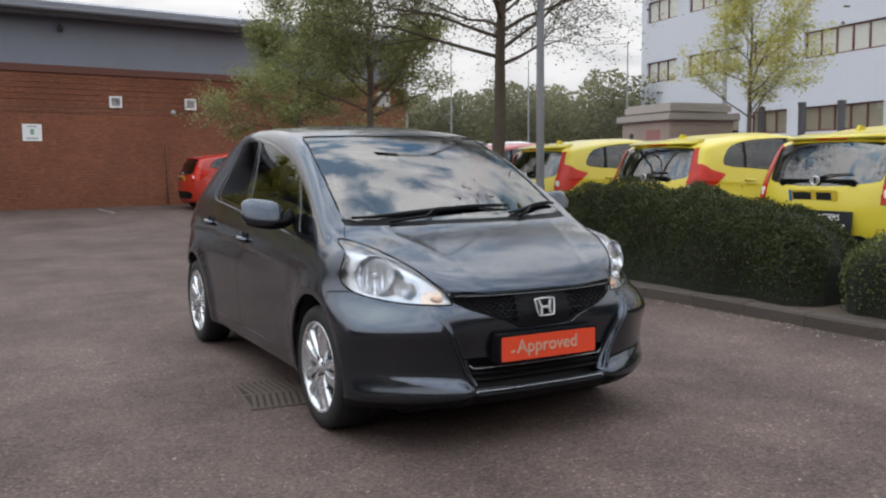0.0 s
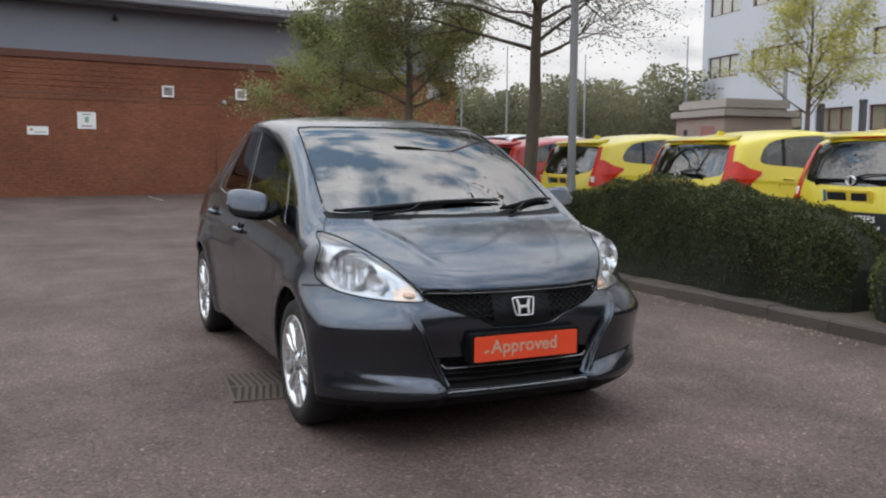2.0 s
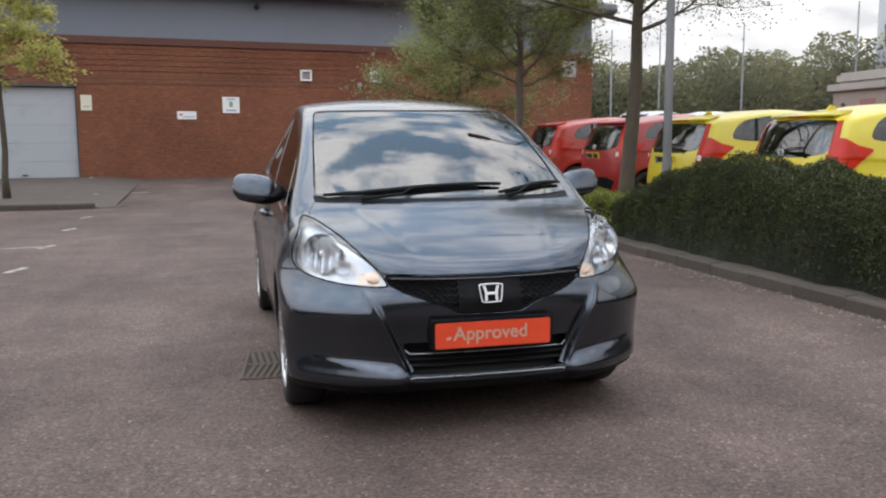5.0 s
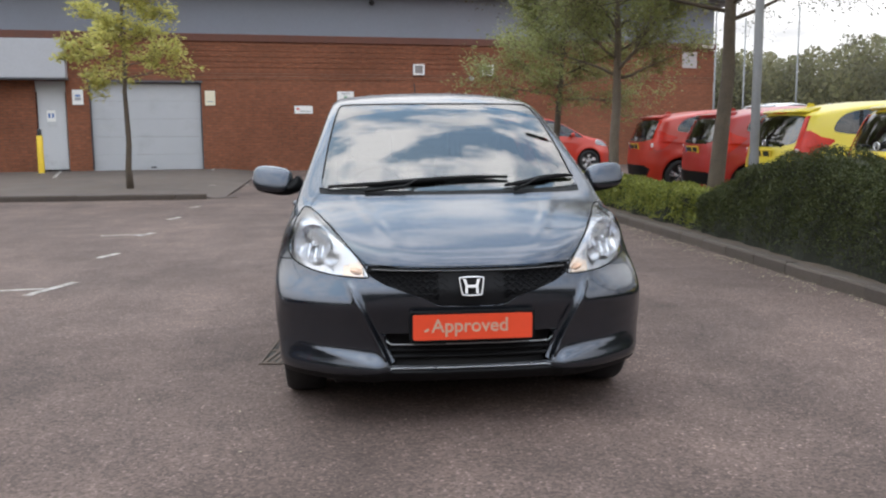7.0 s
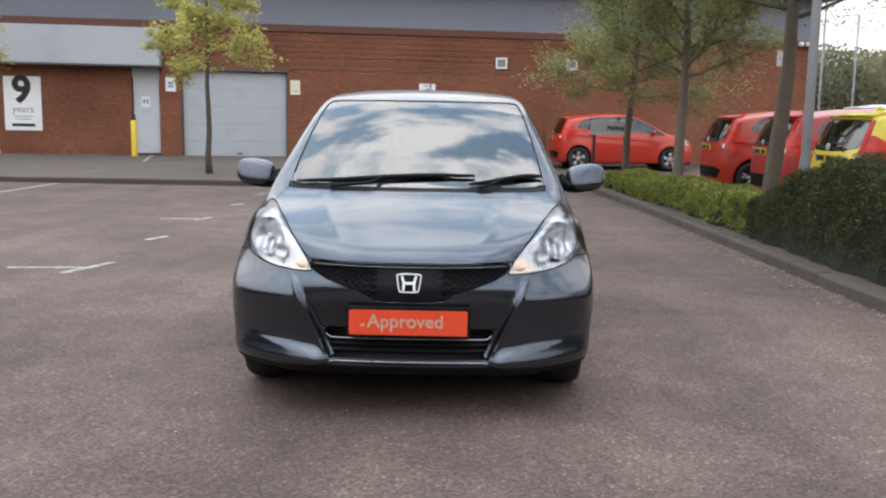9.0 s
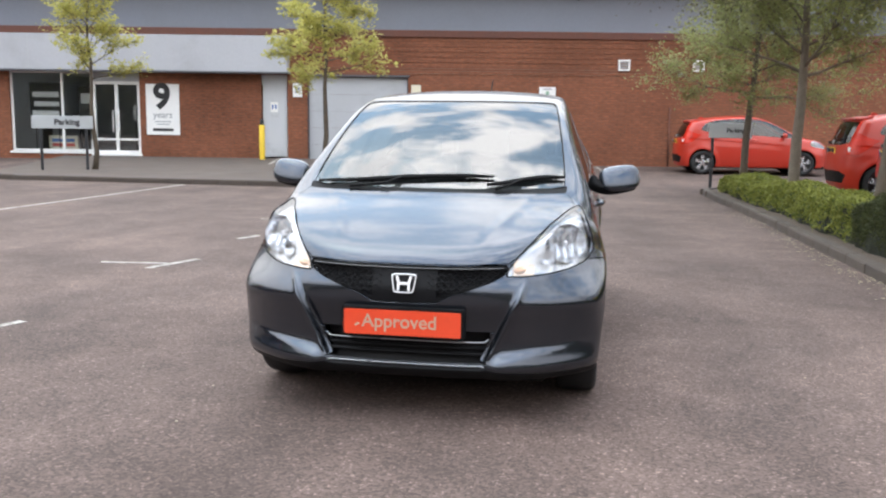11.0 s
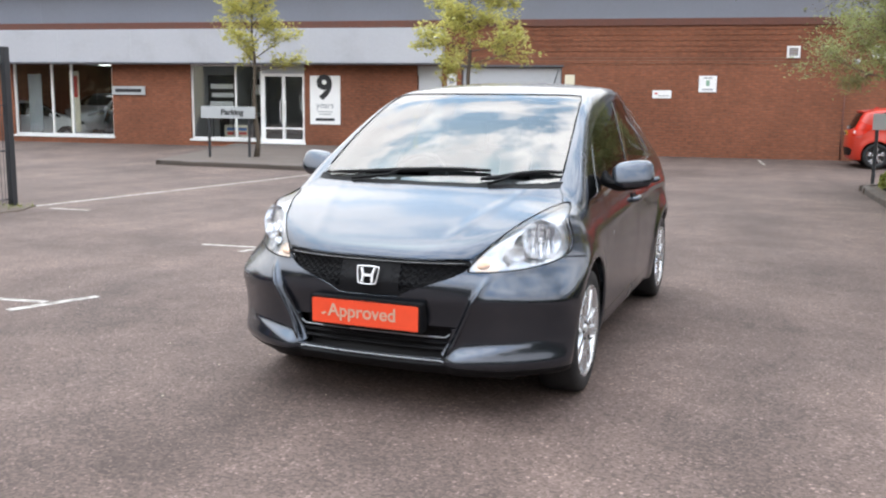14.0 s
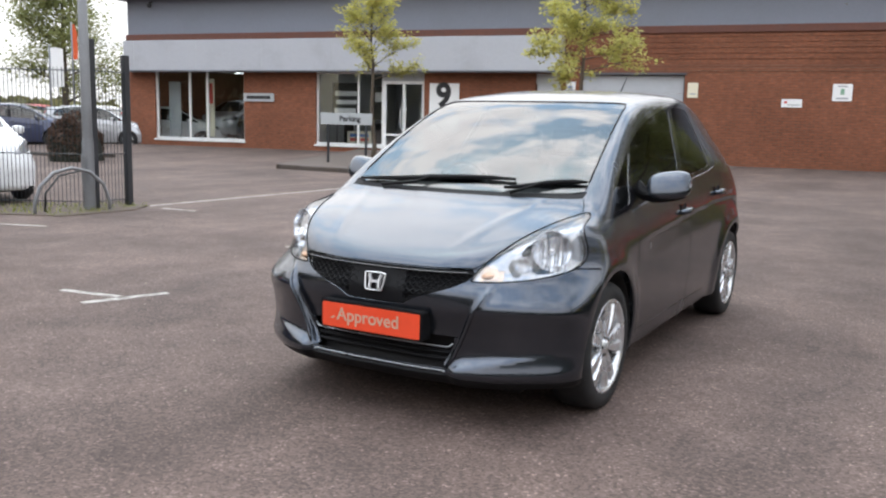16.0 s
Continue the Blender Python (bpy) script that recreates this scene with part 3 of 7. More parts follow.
class Body:
    """The outer skin of a car, as the zero of a smooth function: nose towards -y, x across, wheels on z = 0."""

    def __init__(self, top, crown, side, plan, belt, tumble, nose, nose_round, tail, tail_round, axles, sill=0.19, arch=0.02, recess=True):
        self.top, self.slope = table(top, 0.06), None
        e = 0.02
        self.slope = lambda y: (self.top(y + e) - self.top(y - e)) / (2 * e)
        self.crown, self.side, self.plan, self.belt = table(crown, 0.1), table(side, 0.05), table(plan, 0.15), table(belt, 0.2)
        self.nose, self.tail, self.tumble = table(nose, 0.016), table(tail, 0.04), table(tumble, 0.2)
        self.nose_round, self.tail_round, self.axles, self.sill, self.arch, self.recess = nose_round, tail_round, axles, sill, arch, recess

    def __call__(self, x, y, z):
        ax = np.abs(x)
        roof = (z - self.top(y) + self.crown(y) * ax**2.4) / np.sqrt(1 + self.slope(y) ** 2)
        wide = self.plan(y)
        low = ax - wide * self.side(z)
        for ya in self.axles:
            r = np.hypot(y - ya, z - 0.31)
            low = low - self.arch * np.exp(-(((r - 0.37) / 0.075) ** 2)) * step(ax, 0.55, 0.7)
        zb = self.belt(y)
        up = (ax - (wide - 0.048) + self.tumble(y) * (z - zb)) * 0.92
        flank = smax(low, up, 0.032)
        # a soft swage line along the doors
        flank = flank + 0.007 * step(z, zb - 0.16, zb - 0.19) * step(z, zb - 0.36, zb - 0.2) * step(y, -0.9, -0.5)
        n = (self.nose(z) + (self.nose_round[0] - self.nose_round[2] * step(z, 0.80, 0.50)) * (ax / 0.75) ** self.nose_round[1] - y) * 0.9
        if self.recess:
            u = ax - (0.352 + 0.46 * np.clip(z - 0.28, 0, 1))
            n = n + 0.020 * step(u, 0.022, -0.022) * step(z, 0.252, 0.27) * step(z, 0.64, 0.54)
            n = n - 0.009 * np.exp(-(((u - 0.012) / 0.015) ** 2)) * step(z, 0.27, 0.33) * step(z, 0.67, 0.61)
            # the lip that runs out to the front corners
            edge = 0.266 + 0.2 * (ax - 0.37)
            fade = step(ax, 0.37, 0.86)
            n = n - 0.024 * (1 - fade) * step(z, edge + 0.062 - 0.040 * fade, edge + 0.004) * step(ax, 0.35, 0.43)
            roof = roof + 0.003 * np.exp(-(((ax - 0.30 - 0.33 * (y + 1.9)) / 0.035) ** 2)) * step(y, -1.95, -1.7) * step(y, -1.05, -1.25) * -1
        t = (y - self.tail(z) + self.tail_round[0] * (ax / 0.75) ** self.tail_round[1]) * 0.9
        # a tight roof edge, a soft one between bonnet and wings
        f = smax(flank, roof, 0.13 - 0.065 * step(y, -1.3, -1.0))
        f = smax(f, n, 0.085)
        f = smax(f, t, 0.14)
        return smax(f, self.sill - z, 0.05)

    def normal(self, p, e=0.004):
        g = np.stack([self(*(p + d).T) - self(*(p - d).T) for d in np.eye(3) * e], -1)
        return g / np.maximum(np.linalg.norm(g, axis=1, keepdims=True), 1e-9), np.linalg.norm(g, axis=1) / (2 * e)

    def settle(self, p, rounds=3):
        for _ in range(rounds):
            n, s = self.normal(p)
            p = p - n * np.clip(self(*p.T) / np.maximum(s, 0.2), -0.02, 0.02)[:, None]
        return p

    def skin(self, axes):
        """Vertices and quads of the skin (surface nets on a grid with those lines)."""
        g = self(*np.meshgrid(*axes, indexing="ij", sparse=True)) < 0
        mixed = np.zeros(np.array(g.shape) - 1, bool)
        first = g[:-1, :-1, :-1]
        for i in (0, 1):
            for j in (0, 1):
                for k in (0, 1):
                    mixed |= g[i : g.shape[0] - 1 + i, j : g.shape[1] - 1 + j, k : g.shape[2] - 1 + k] != first
        where = np.argwhere(mixed)
        index = np.full(mixed.shape, -1)
        index[mixed] = np.arange(len(where))
        p = np.stack([(ax[:-1] + ax[1:])[where[:, k]] / 2 for k, ax in enumerate(axes)], 1)
        quads = []
        for a in range(3):
            b, c = (a + 1) % 3, (a + 2) % 3
            sl0, sl1 = [slice(None)] * 3, [slice(None)] * 3
            sl0[a], sl1[a] = slice(0, -1), slice(1, None)
            s0, s1 = g[tuple(sl0)], g[tuple(sl1)]
            for out in (True, False):
                e = np.argwhere((s0 != s1) & (s0 == out))
                e = e[(e[:, b] > 0) & (e[:, c] > 0)]
                q = []
                for db, dc in ((1, 1), (0, 1), (0, 0), (1, 0)):
                    o = e.copy()
                    o[:, b] -= db
                    o[:, c] -= dc
                    q.append(index[tuple(o.T)])
                q = np.stack(q, 1)
                quads.append(q if out else q[:, ::-1])
        return self.settle(p, 6), np.concatenate(quads)


def lines(*runs):
    """Grid lines: runs of (from, to, spacing), one after the other."""
    return np.concatenate([np.arange(a, b - d * 0.3, d) for a, b, d in runs] + [[runs[-1][1]]])

HERO = Body(
    top=[(-2.2, 0.60), (-1.95, 0.738), (-1.7, 0.851), (-1.5, 0.919), (-1.31, 0.972), (-1.2, 1.037), (-1.1, 1.103), (-1.0, 1.166), (-0.9, 1.225), (-0.8, 1.281), (-0.7, 1.333), (-0.6, 1.382), (-0.45, 1.448), (-0.3, 1.490), (-0.2, 1.511), (0.2, 1.547), (0.6, 1.555), (1.0, 1.535), (1.4, 1.455), (1.7, 1.33), (2.1, 1.1)],
    crown=[(-2, 0.03), (-1.5, 0.03), (-1.2, 0.13), (-0.5, 0.145), (0, 0.125), (1.6, 0.16)],
    side=[(0.1, 0.93), (0.22, 0.958), (0.35, 0.980), (0.55, 0.994), (0.76, 1.0), (0.86, 0.988), (0.93, 0.965), (1.0, 0.93), (1.6, 0.8)],
    plan=[(-2.2, 0.86), (-1.6, 0.868), (-1.2, 0.858), (-0.6, 0.848), (0.4, 0.848), (0.9, 0.853), (1.25, 0.862), (1.6, 0.845), (2.1, 0.78)],
    belt=[(-2, 0.88), (-1.2, 0.90), (-0.6, 0.945), (0.3, 1.0), (0.9, 1.03), (1.3, 1.02), (1.9, 0.96)],
    tumble=[(-2, 0.385), (-1.0, 0.372), (-0.4, 0.36), (0.2, 0.38), (0.6, 0.43), (0.9, 0.52), (1.3, 0.68), (2, 0.8)],
    nose=[(0.1, -1.78), (0.17, -1.87), (0.22, -1.945), (0.25, -1.972), (0.272, -1.978), (0.30, -1.96), (0.36, -1.948), (0.45, -1.963), (0.555, -1.997), (0.6, -1.977), (0.66, -1.945), (0.72, -1.93), (0.8, -1.905), (0.95, -1.845), (1.2, -1.7)],
    nose_round=(0.335, 3.2, 0.135),
    tail=[(0.1, 1.74), (0.3, 1.82), (0.6, 1.85), (0.8, 1.83), (0.95, 1.78), (1.2, 1.66), (1.5, 1.50)],
    tail_round=(0.22, 3.0),
    axles=(-1.25, 1.25),
)

def inside(poly, u, v):
    """Which of the points (u, v) lie in the outline."""
    hit = np.zeros(len(u), bool)
    px, py = np.array(poly).T
    for i in range(len(px)):
        x0, y0, x1, y1 = px[i - 1], py[i - 1], px[i], py[i]
        if y0 != y1:
            hit ^= ((y0 > v) != (y1 > v)) & (u < (x1 - x0) * (v - y0) / (y1 - y0) + x0)
    return hit


VIEWS = {"front": (0, 2), "side": (1, 2), "top": (0, 1)}


def carve(body, axes, outlines):
    """The skin of a body, parted along outlines. Each outline: name, view, closed curve, and a test on arrays of places and normals that says which faces it may part.
    A later outline takes over from an earlier one. Gives vertices, their normals, and for each name its faces."""
    p, quads = body.skin(axes)
    verts, faces = p.tolist(), quads.tolist()
    first = p[quads]
    mids = first.mean(1).tolist()
    across = np.cross(first[:, 2] - first[:, 0], first[:, 3] - first[:, 1])
    norms = (across / np.maximum(np.linalg.norm(across, axis=1, keepdims=True), 1e-12)).tolist()
    owner = [0] * len(faces)
    edges = {}
    for k, f in enumerate(faces):
        for i, j in zip(f, f[1:] + f[:1]):
            edges[(i, j)] = k

    def mid(f):
        n = len(f)
        return [sum(verts[i][c] for i in f) / n for c in (0, 1, 2)]

    def insert(k, i, j, new_v):
        f = faces[k]
        f.insert(f.index(i) + 1, new_v)
        edges.pop((i, j), None)
        edges[(i, new_v)], edges[(new_v, j)] = k, k

    for number, (name, view, loop, test) in enumerate(outlines, 1):
        a, b = VIEWS[view]
        loop = [tuple(map(float, q)) for q in loop]
        lo, hi = np.min(loop, 0) - 0.08, np.max(loop, 0) + 0.08
        M, N = np.array(mids), np.array(norms)
        ok = (M[:, a] > lo[0]) & (M[:, a] < hi[0]) & (M[:, b] > lo[1]) & (M[:, b] < hi[1]) & test(M, N)
        fs = np.flatnonzero(ok).tolist()
        for s in range(len(loop)):
            (ua, ub), (wa, wb) = loop[s - 1], loop[s]
            da, db = wa - ua, wb - ub
            length = math.hypot(da, db)
            if length < 1e-6:
                continue
            na, nb = -db / length, da / length
            a0, a1, b0, b1 = min(ua, wa) - 1e-4, max(ua, wa) + 1e-4, min(ub, wb) - 1e-4, max(ub, wb) + 1e-4
            added = []
            for k in fs:
                m = mids[k]
                if m[a] < a0 - 0.06 or m[a] > a1 + 0.06 or m[b] < b0 - 0.06 or m[b] > b1 + 0.06:
                    continue
                f = faces[k]
                us, ws = [verts[i][a] for i in f], [verts[i][b] for i in f]
                if max(us) < a0 or min(us) > a1 or max(ws) < b0 or min(ws) > b1:
                    continue
                d = [(u - ua) * na + (w - ub) * nb for u, w in zip(us, ws)]
                d = [0.0 if abs(q) < 3e-4 else q for q in d]
                if min(d) >= 0 or max(d) <= 0:
                    continue
                # new vertices where edges cross the line
                for i, j, p0, p1 in [(f[q], f[(q + 1) % len(f)], d[q], d[(q + 1) % len(f)]) for q in range(len(f))]:
                    if p0 * p1 < 0:
                        r = p0 / (p0 - p1)
                        verts.append([verts[i][c] + r * (verts[j][c] - verts[i][c]) for c in (0, 1, 2)])
                        v = len(verts) - 1
                        other = edges.get((j, i))
                        insert(k, i, j, v)
                        if other is not None:
                            insert(other, j, i, v)
                f = faces[k]
                d = [(verts[i][a] - ua) * na + (verts[i][b] - ub) * nb for i in f]
                on = [q for q in range(len(f)) if abs(d[q]) < 3.1e-4]
                if len(on) != 2 or (on[1] - on[0]) in (1, len(f) - 1):
                    continue
                g0, g1 = f[on[0] : on[1] + 1], f[on[1] :] + f[: on[0] + 1]
                faces[k] = g0
                mids[k] = mid(g0)
                faces.append(g1)
                mids.append(mid(g1))
                norms.append(norms[k])
                owner.append(owner[k])
                n = len(faces) - 1
                for i, j in zip(g0, g0[1:] + g0[:1]):
                    edges[(i, j)] = k
                for i, j in zip(g1, g1[1:] + g1[:1]):
                    edges[(i, j)] = n
                added.append(n)
            fs += added
        if fs:
            c = np.array([mids[k] for k in fs])
            for k, hit in zip(fs, inside(loop, c[:, a], c[:, b])):
                if hit:
                    owner[k] = number
    v = body.settle(np.array(verts), 2)
    n = body.normal(v)[0]
    names = ["shell"] + [o[0] for o in outlines]
    sets = {}
    for k, f in enumerate(faces):
        sets.setdefault(names[owner[k]], []).append(f)
    return v, n, sets


def panel(name, skin, key, material, parent, label="", gap=0.0022, rim=0.018, out=0.0, keep=None):
    """One panel of a carved skin as a mesh: set back along its seams, with a folded edge."""
    v, n, faces = skin
    fs = faces[key] if keep is None else [f for f in faces[key] if keep(v[f[0]] * 0.5 + v[f[len(f) // 2]] * 0.5)]
    if not fs:
        return None
    used = sorted({i for f in fs for i in f})
    at = {i: k for k, i in enumerate(used)}
    V, N = v[used] + n[used] * out, n[used]
    F = [[at[i] for i in f] for f in fs]
    edges = {}
    for f in F:
        for i, j in zip(f, f[1:] + f[:1]):
            edges[(i, j)] = True
    rimset = [(i, j) for i, j in edges if (j, i) not in edges]
    pull = np.zeros_like(V)
    for i, j in rimset:
        t = np.cross(N[i], V[j] - V[i])
        l = np.linalg.norm(t)
        if l > 1e-7:
            pull[i] += t / l
            pull[j] += t / l
    l = np.linalg.norm(pull, axis=1, keepdims=True)
    pull = np.where(l > 1e-6, pull / np.maximum(l, 1e-6), 0)
    V = V + pull * gap
    verts, norms = [V], [N]
    if rim:
        ids = sorted({i for e in rimset for i in e})
        top = {i: len(V) + k for k, i in enumerate(ids)}
        low = {i: len(V) + len(ids) + k for k, i in enumerate(ids)}
        verts += [V[ids], V[ids] - N[ids] * rim]
        norms += [-pull[ids] * 0.8 + N[ids] * 0.6, -pull[ids]]
        F = F + [[top[j], top[i], low[i], low[j]] for i, j in rimset]
    N = np.concatenate(norms)
    N = N / np.maximum(np.linalg.norm(N, axis=1, keepdims=True), 1e-9)
    return raw(name, np.concatenate(verts), F, material, parent, label, normals=N)


def meet(body, x, z, lo=-2.2, hi=0.6):
    """The y at which a line from the front meets the body, for arrays of x and z."""
    x, z = np.broadcast_arrays(np.asarray(x, float), np.asarray(z, float))
    ys = np.linspace(lo, hi, 701)
    f = body(x[..., None], ys, z[..., None])
    i = np.argmax(f < 0, axis=-1)
    i = np.maximum(i, 1)
    f0, f1 = np.take_along_axis(f, (i - 1)[..., None], -1)[..., 0], np.take_along_axis(f, i[..., None], -1)[..., 0]
    return ys[i - 1] + (ys[i] - ys[i - 1]) * f0 / np.where(f0 - f1 == 0, 1, f0 - f1)


def flank(body, y, z):
    """The x at which a line from the side (+x) meets the body."""
    xs = np.linspace(1.05, 0.2, 341)
    f = body(xs, np.full_like(xs, y), np.full_like(xs, z))
    i = max(int(np.argmax(f < 0)), 1)
    return float(xs[i])


def wheel(parent, x, y, side, radius=0.305, spokes=10, m=None):
    """A wheel under a car: tyre, alloy with spokes, brake disc, hub cap and bolts. side: +1 or -1."""
    w = 0.198
    hub = thing("wheel", pose(x, y, radius, 0, 0, 0 if side > 0 else 180))
    hub.parent = parent
    r = radius
    tyre = lathe([(r - 0.095, -w / 2 + 0.01), (r - 0.05, -w / 2), (r - 0.015, -w / 2 + 0.008), (r - 0.003, -w / 2 + 0.03), (r, 0), (r - 0.003, w / 2 - 0.03), (r - 0.015, w / 2 - 0.008), (r - 0.05, w / 2), (r - 0.09, w / 2 - 0.006), (r - 0.097, w / 2 - 0.02)], 56)
    part("tyre", tyre, TYRE, hub, smooth=True)
    rr = r - 0.088
    rim = lathe([(rr - 0.012, -w / 2 + 0.02), (rr - 0.02, 0.0), (rr - 0.022, w / 2 - 0.05), (rr - 0.012, w / 2 - 0.014), (rr, w / 2 - 0.004), (rr + 0.008, w / 2 - 0.002), (rr + 0.006, w / 2 - 0.02)], 56)
    rim_ob = part("rim", rim, ALLOY, hub, smooth=True)
    part("brake_disc", lathe([(0.001, 0.0), (rr - 0.055, 0.0), (rr - 0.055, 0.012), (0.06, 0.012), (0.055, 0.035), (0.001, 0.035)], 36), ALLOY_DARK, hub)
    part("barrel", lathe([(rr - 0.02, -0.06), (0.05, -0.05), (0.001, -0.05)], 36), UNDER, hub)
    # five pairs of broad, tapering spokes
    for k in range(spokes):
        pair, which = divmod(k, 2)
        mid = 2 * math.pi * pair / (spokes / 2) + (0.5 if which else -0.5) * 0.42
        bm = bmesh.new()
        rows = []
        for q, half, out in ((0.035, 0.02, w / 2 - 0.022), (0.09, 0.02, w / 2 - 0.012), (0.15, 0.025, w / 2 - 0.010), (rr - 0.008, 0.032, w / 2 - 0.012)):
            lean = mid * 1.0 + (0.12 if which else -0.12) * (1 - q / rr)
            c, s = math.cos(lean), math.sin(lean)
            row = []
            for a, d in ((-half, -0.016), (-half * 0.72, 0.0), (half * 0.72, 0.0), (half, -0.016), (half, -0.05), (-half, -0.05)):
                row.append(bm.verts.new((out + d, q * c - a * s, q * s + a * c)))
            rows.append(row)
        for r0, r1 in zip(rows, rows[1:]):
            for i in range(6):
                bm.faces.new((r0[i], r0[(i + 1) % 6], r1[(i + 1) % 6], r1[i]))
        bm.faces.new(rows[0][::-1])
        bm.faces.new(rows[-1])
        bmesh.ops.recalc_face_normals(bm, faces=bm.faces)
        part("spoke", bm, ALLOY, rim_ob)
    part("hub_cap", lathe([(0.001, w / 2 - 0.006), (0.024, w / 2 - 0.007), (0.03, w / 2 - 0.014), (0.052, w / 2 - 0.022), (0.055, w / 2 - 0.05)], 24), ALLOY, rim_ob, smooth=True)
    for k in range(5):
        q = 2 * math.pi * (k + 0.5) / 5
        part("wheel_bolt", lathe([(0.001, w / 2 - 0.012), (0.008, w / 2 - 0.013), (0.009, w / 2 - 0.03)], 6), ALLOY_DARK, rim_ob, m=Matrix.Translation((0, 0.042 * math.cos(q), 0.042 * math.sin(q))))
    return hub


def flat_foot(bm, z):
    """Nothing of the shape below z."""
    for v in bm.verts:
        v.co.z = max(v.co.z, z)
    return bm


def seat(parent, x, y, z=0.42):
    s = thing("car_seat", pose(x, y, z))
    s.parent = parent
    part("cushion", box(-0.25, 0.25, -0.28, 0.25, 0.0, 0.16, 0.06, segs=3), SEAT, s, smooth=True)
    part("backrest", box(-0.24, 0.24, -0.07, 0.07, -0.02, 0.56, 0.06, segs=3), SEAT, s, smooth=True, m=pose(0, 0.24, 0.12, -16))
    part("headrest", box(-0.13, 0.13, -0.05, 0.05, 0, 0.19, 0.045, segs=3), SEAT, s, smooth=True, m=pose(0, 0.40, 0.68, -10))
    return s

# ---------------------------------------------------------------- the grey hatchback
def mirrored(loop):
    return [(-u, v) for u, v in loop][::-1]


LAMP_EDGE = smooth_loop([(0.452, 0.668), (0.55, 0.668), (0.66, 0.677), (0.76, 0.70), (0.806, 0.735), (0.81, 0.79), (0.785, 0.868), (0.752, 0.925), (0.722, 0.934), (0.66, 0.905), (0.58, 0.842), (0.51, 0.770), (0.462, 0.712), (0.447, 0.682)], 4)


SCREEN_HALF = [(0.0, 1.000), (0.35, 1.003), (0.60, 1.010), (0.652, 1.020), (0.66, 1.035), (0.648, 1.12), (0.624, 1.25), (0.598, 1.36), (0.575, 1.432), (0.556, 1.452), (0.5, 1.457), (0.25, 1.459), (0.0, 1.459)]
SCREEN_EDGE = SCREEN_HALF + mirrored(SCREEN_HALF)[1:-1]


def hero_outlines():
    fwd = lambda c, n: (c[:, 1] < -0.2) & (n[:, 1] < 0.25)
    right = lambda c, n: (c[:, 0] > 0.3) & (n[:, 0] > 0.12)
    left = lambda c, n: (c[:, 0] < -0.3) & (n[:, 0] < -0.12)
    o = []
    bumper = [(-2.4, 0.05), (-1.49, 0.05), (-1.49, 0.52), (-1.44, 0.702), (-1.6, 0.715), (-2.4, 0.72)]
    o.append(("front_bumper", "side", bumper, lambda c, n: c[:, 1] < -1.2))
    fender = [(-1.485, 0.10), (-1.485, 0.52), (-1.436, 0.705), (-1.6, 0.718), (-2.1, 0.723), (-2.1, 0.98), (-1.2, 1.06), (-1.27, 0.898), (-0.92, 0.92), (-0.86, 0.80), (-0.86, 0.10)]
    door_f = smooth_loop([(-0.85, 0.31), (-0.85, 0.62), (-0.86, 0.86), (-0.80, 0.93), (-0.3, 0.98), (0.12, 1.005), (0.165, 0.9), (0.165, 0.6), (0.16, 0.32), (0.1, 0.295), (-0.4, 0.29), (-0.8, 0.29)], 4)
    door_r = smooth_loop([(0.18, 0.32), (0.175, 0.6), (0.175, 0.9), (0.2, 1.01), (0.5, 1.04), (0.93, 1.075), (0.985, 0.98), (0.93, 0.76), (0.86, 0.60), (0.80, 0.42), (0.77, 0.31), (0.68, 0.295), (0.3, 0.29)], 4)
    trim = smooth_loop([(-1.27, 0.895), (-1.0, 0.918), (-0.6, 0.953), (0.1, 1.008), (0.6, 1.045), (0.83, 1.065), (0.875, 1.09), (0.87, 1.18), (0.865, 1.36), (0.83, 1.445), (0.60, 1.472), (0.25, 1.462), (-0.1, 1.407), (-0.43, 1.322), (-0.8, 1.168), (-1.05, 1.03), (-1.2, 0.935)], 4)
    quarter = smooth_loop([(-1.10, 0.935), (-0.93, 0.945), (-0.865, 0.965), (-0.80, 1.06), (-0.69, 1.175), (-0.69, 1.195), (-0.78, 1.155), (-0.98, 1.04), (-1.07, 0.97)], 3)
    win_f = smooth_loop([(-0.785, 0.985), (-0.76, 0.965), (-0.4, 0.99), (0.03, 1.025), (0.065, 1.05), (0.17, 1.25), (0.255, 1.405), (0.24, 1.435), (0.0, 1.405), (-0.3, 1.345), (-0.55, 1.265), (-0.635, 1.215), (-0.73, 1.09)], 3)
    win_r = smooth_loop([(0.165, 1.055), (0.18, 1.035), (0.5, 1.055), (0.765, 1.08), (0.80, 1.105), (0.805, 1.24), (0.80, 1.39), (0.765, 1.435), (0.58, 1.447), (0.37, 1.44), (0.34, 1.415), (0.26, 1.25)], 3)
    arch = [[(ya + 0.352 * math.cos(q), 0.315 + 0.352 * math.sin(q)) for q in np.linspace(0, 2 * math.pi, 44, endpoint=False)] for ya in (-1.25, 1.25)]
    hood = [(0.0, 0.7135), (0.25, 0.7145), (0.45, 0.722), (0.487, 0.748), (0.54, 0.805), (0.61, 0.874), (0.69, 0.9235), (0.715, 0.931), (0.70, 0.956), (0.672, 0.990), (0.6, 0.9875), (0.3, 0.9845), (0.0, 0.984)]
    hood = hood + mirrored(hood)[1:-1]
    cowl = [(0.0, 0.9845), (0.3, 0.985), (0.6, 0.988), (0.668, 0.992), (0.672, 1.020), (0.62, 1.012), (0.35, 1.003), (0.0, 1.000)]
    cowl = cowl + mirrored(cowl)[1:-1]
    screen = SCREEN_EDGE
    lamp = LAMP_EDGE
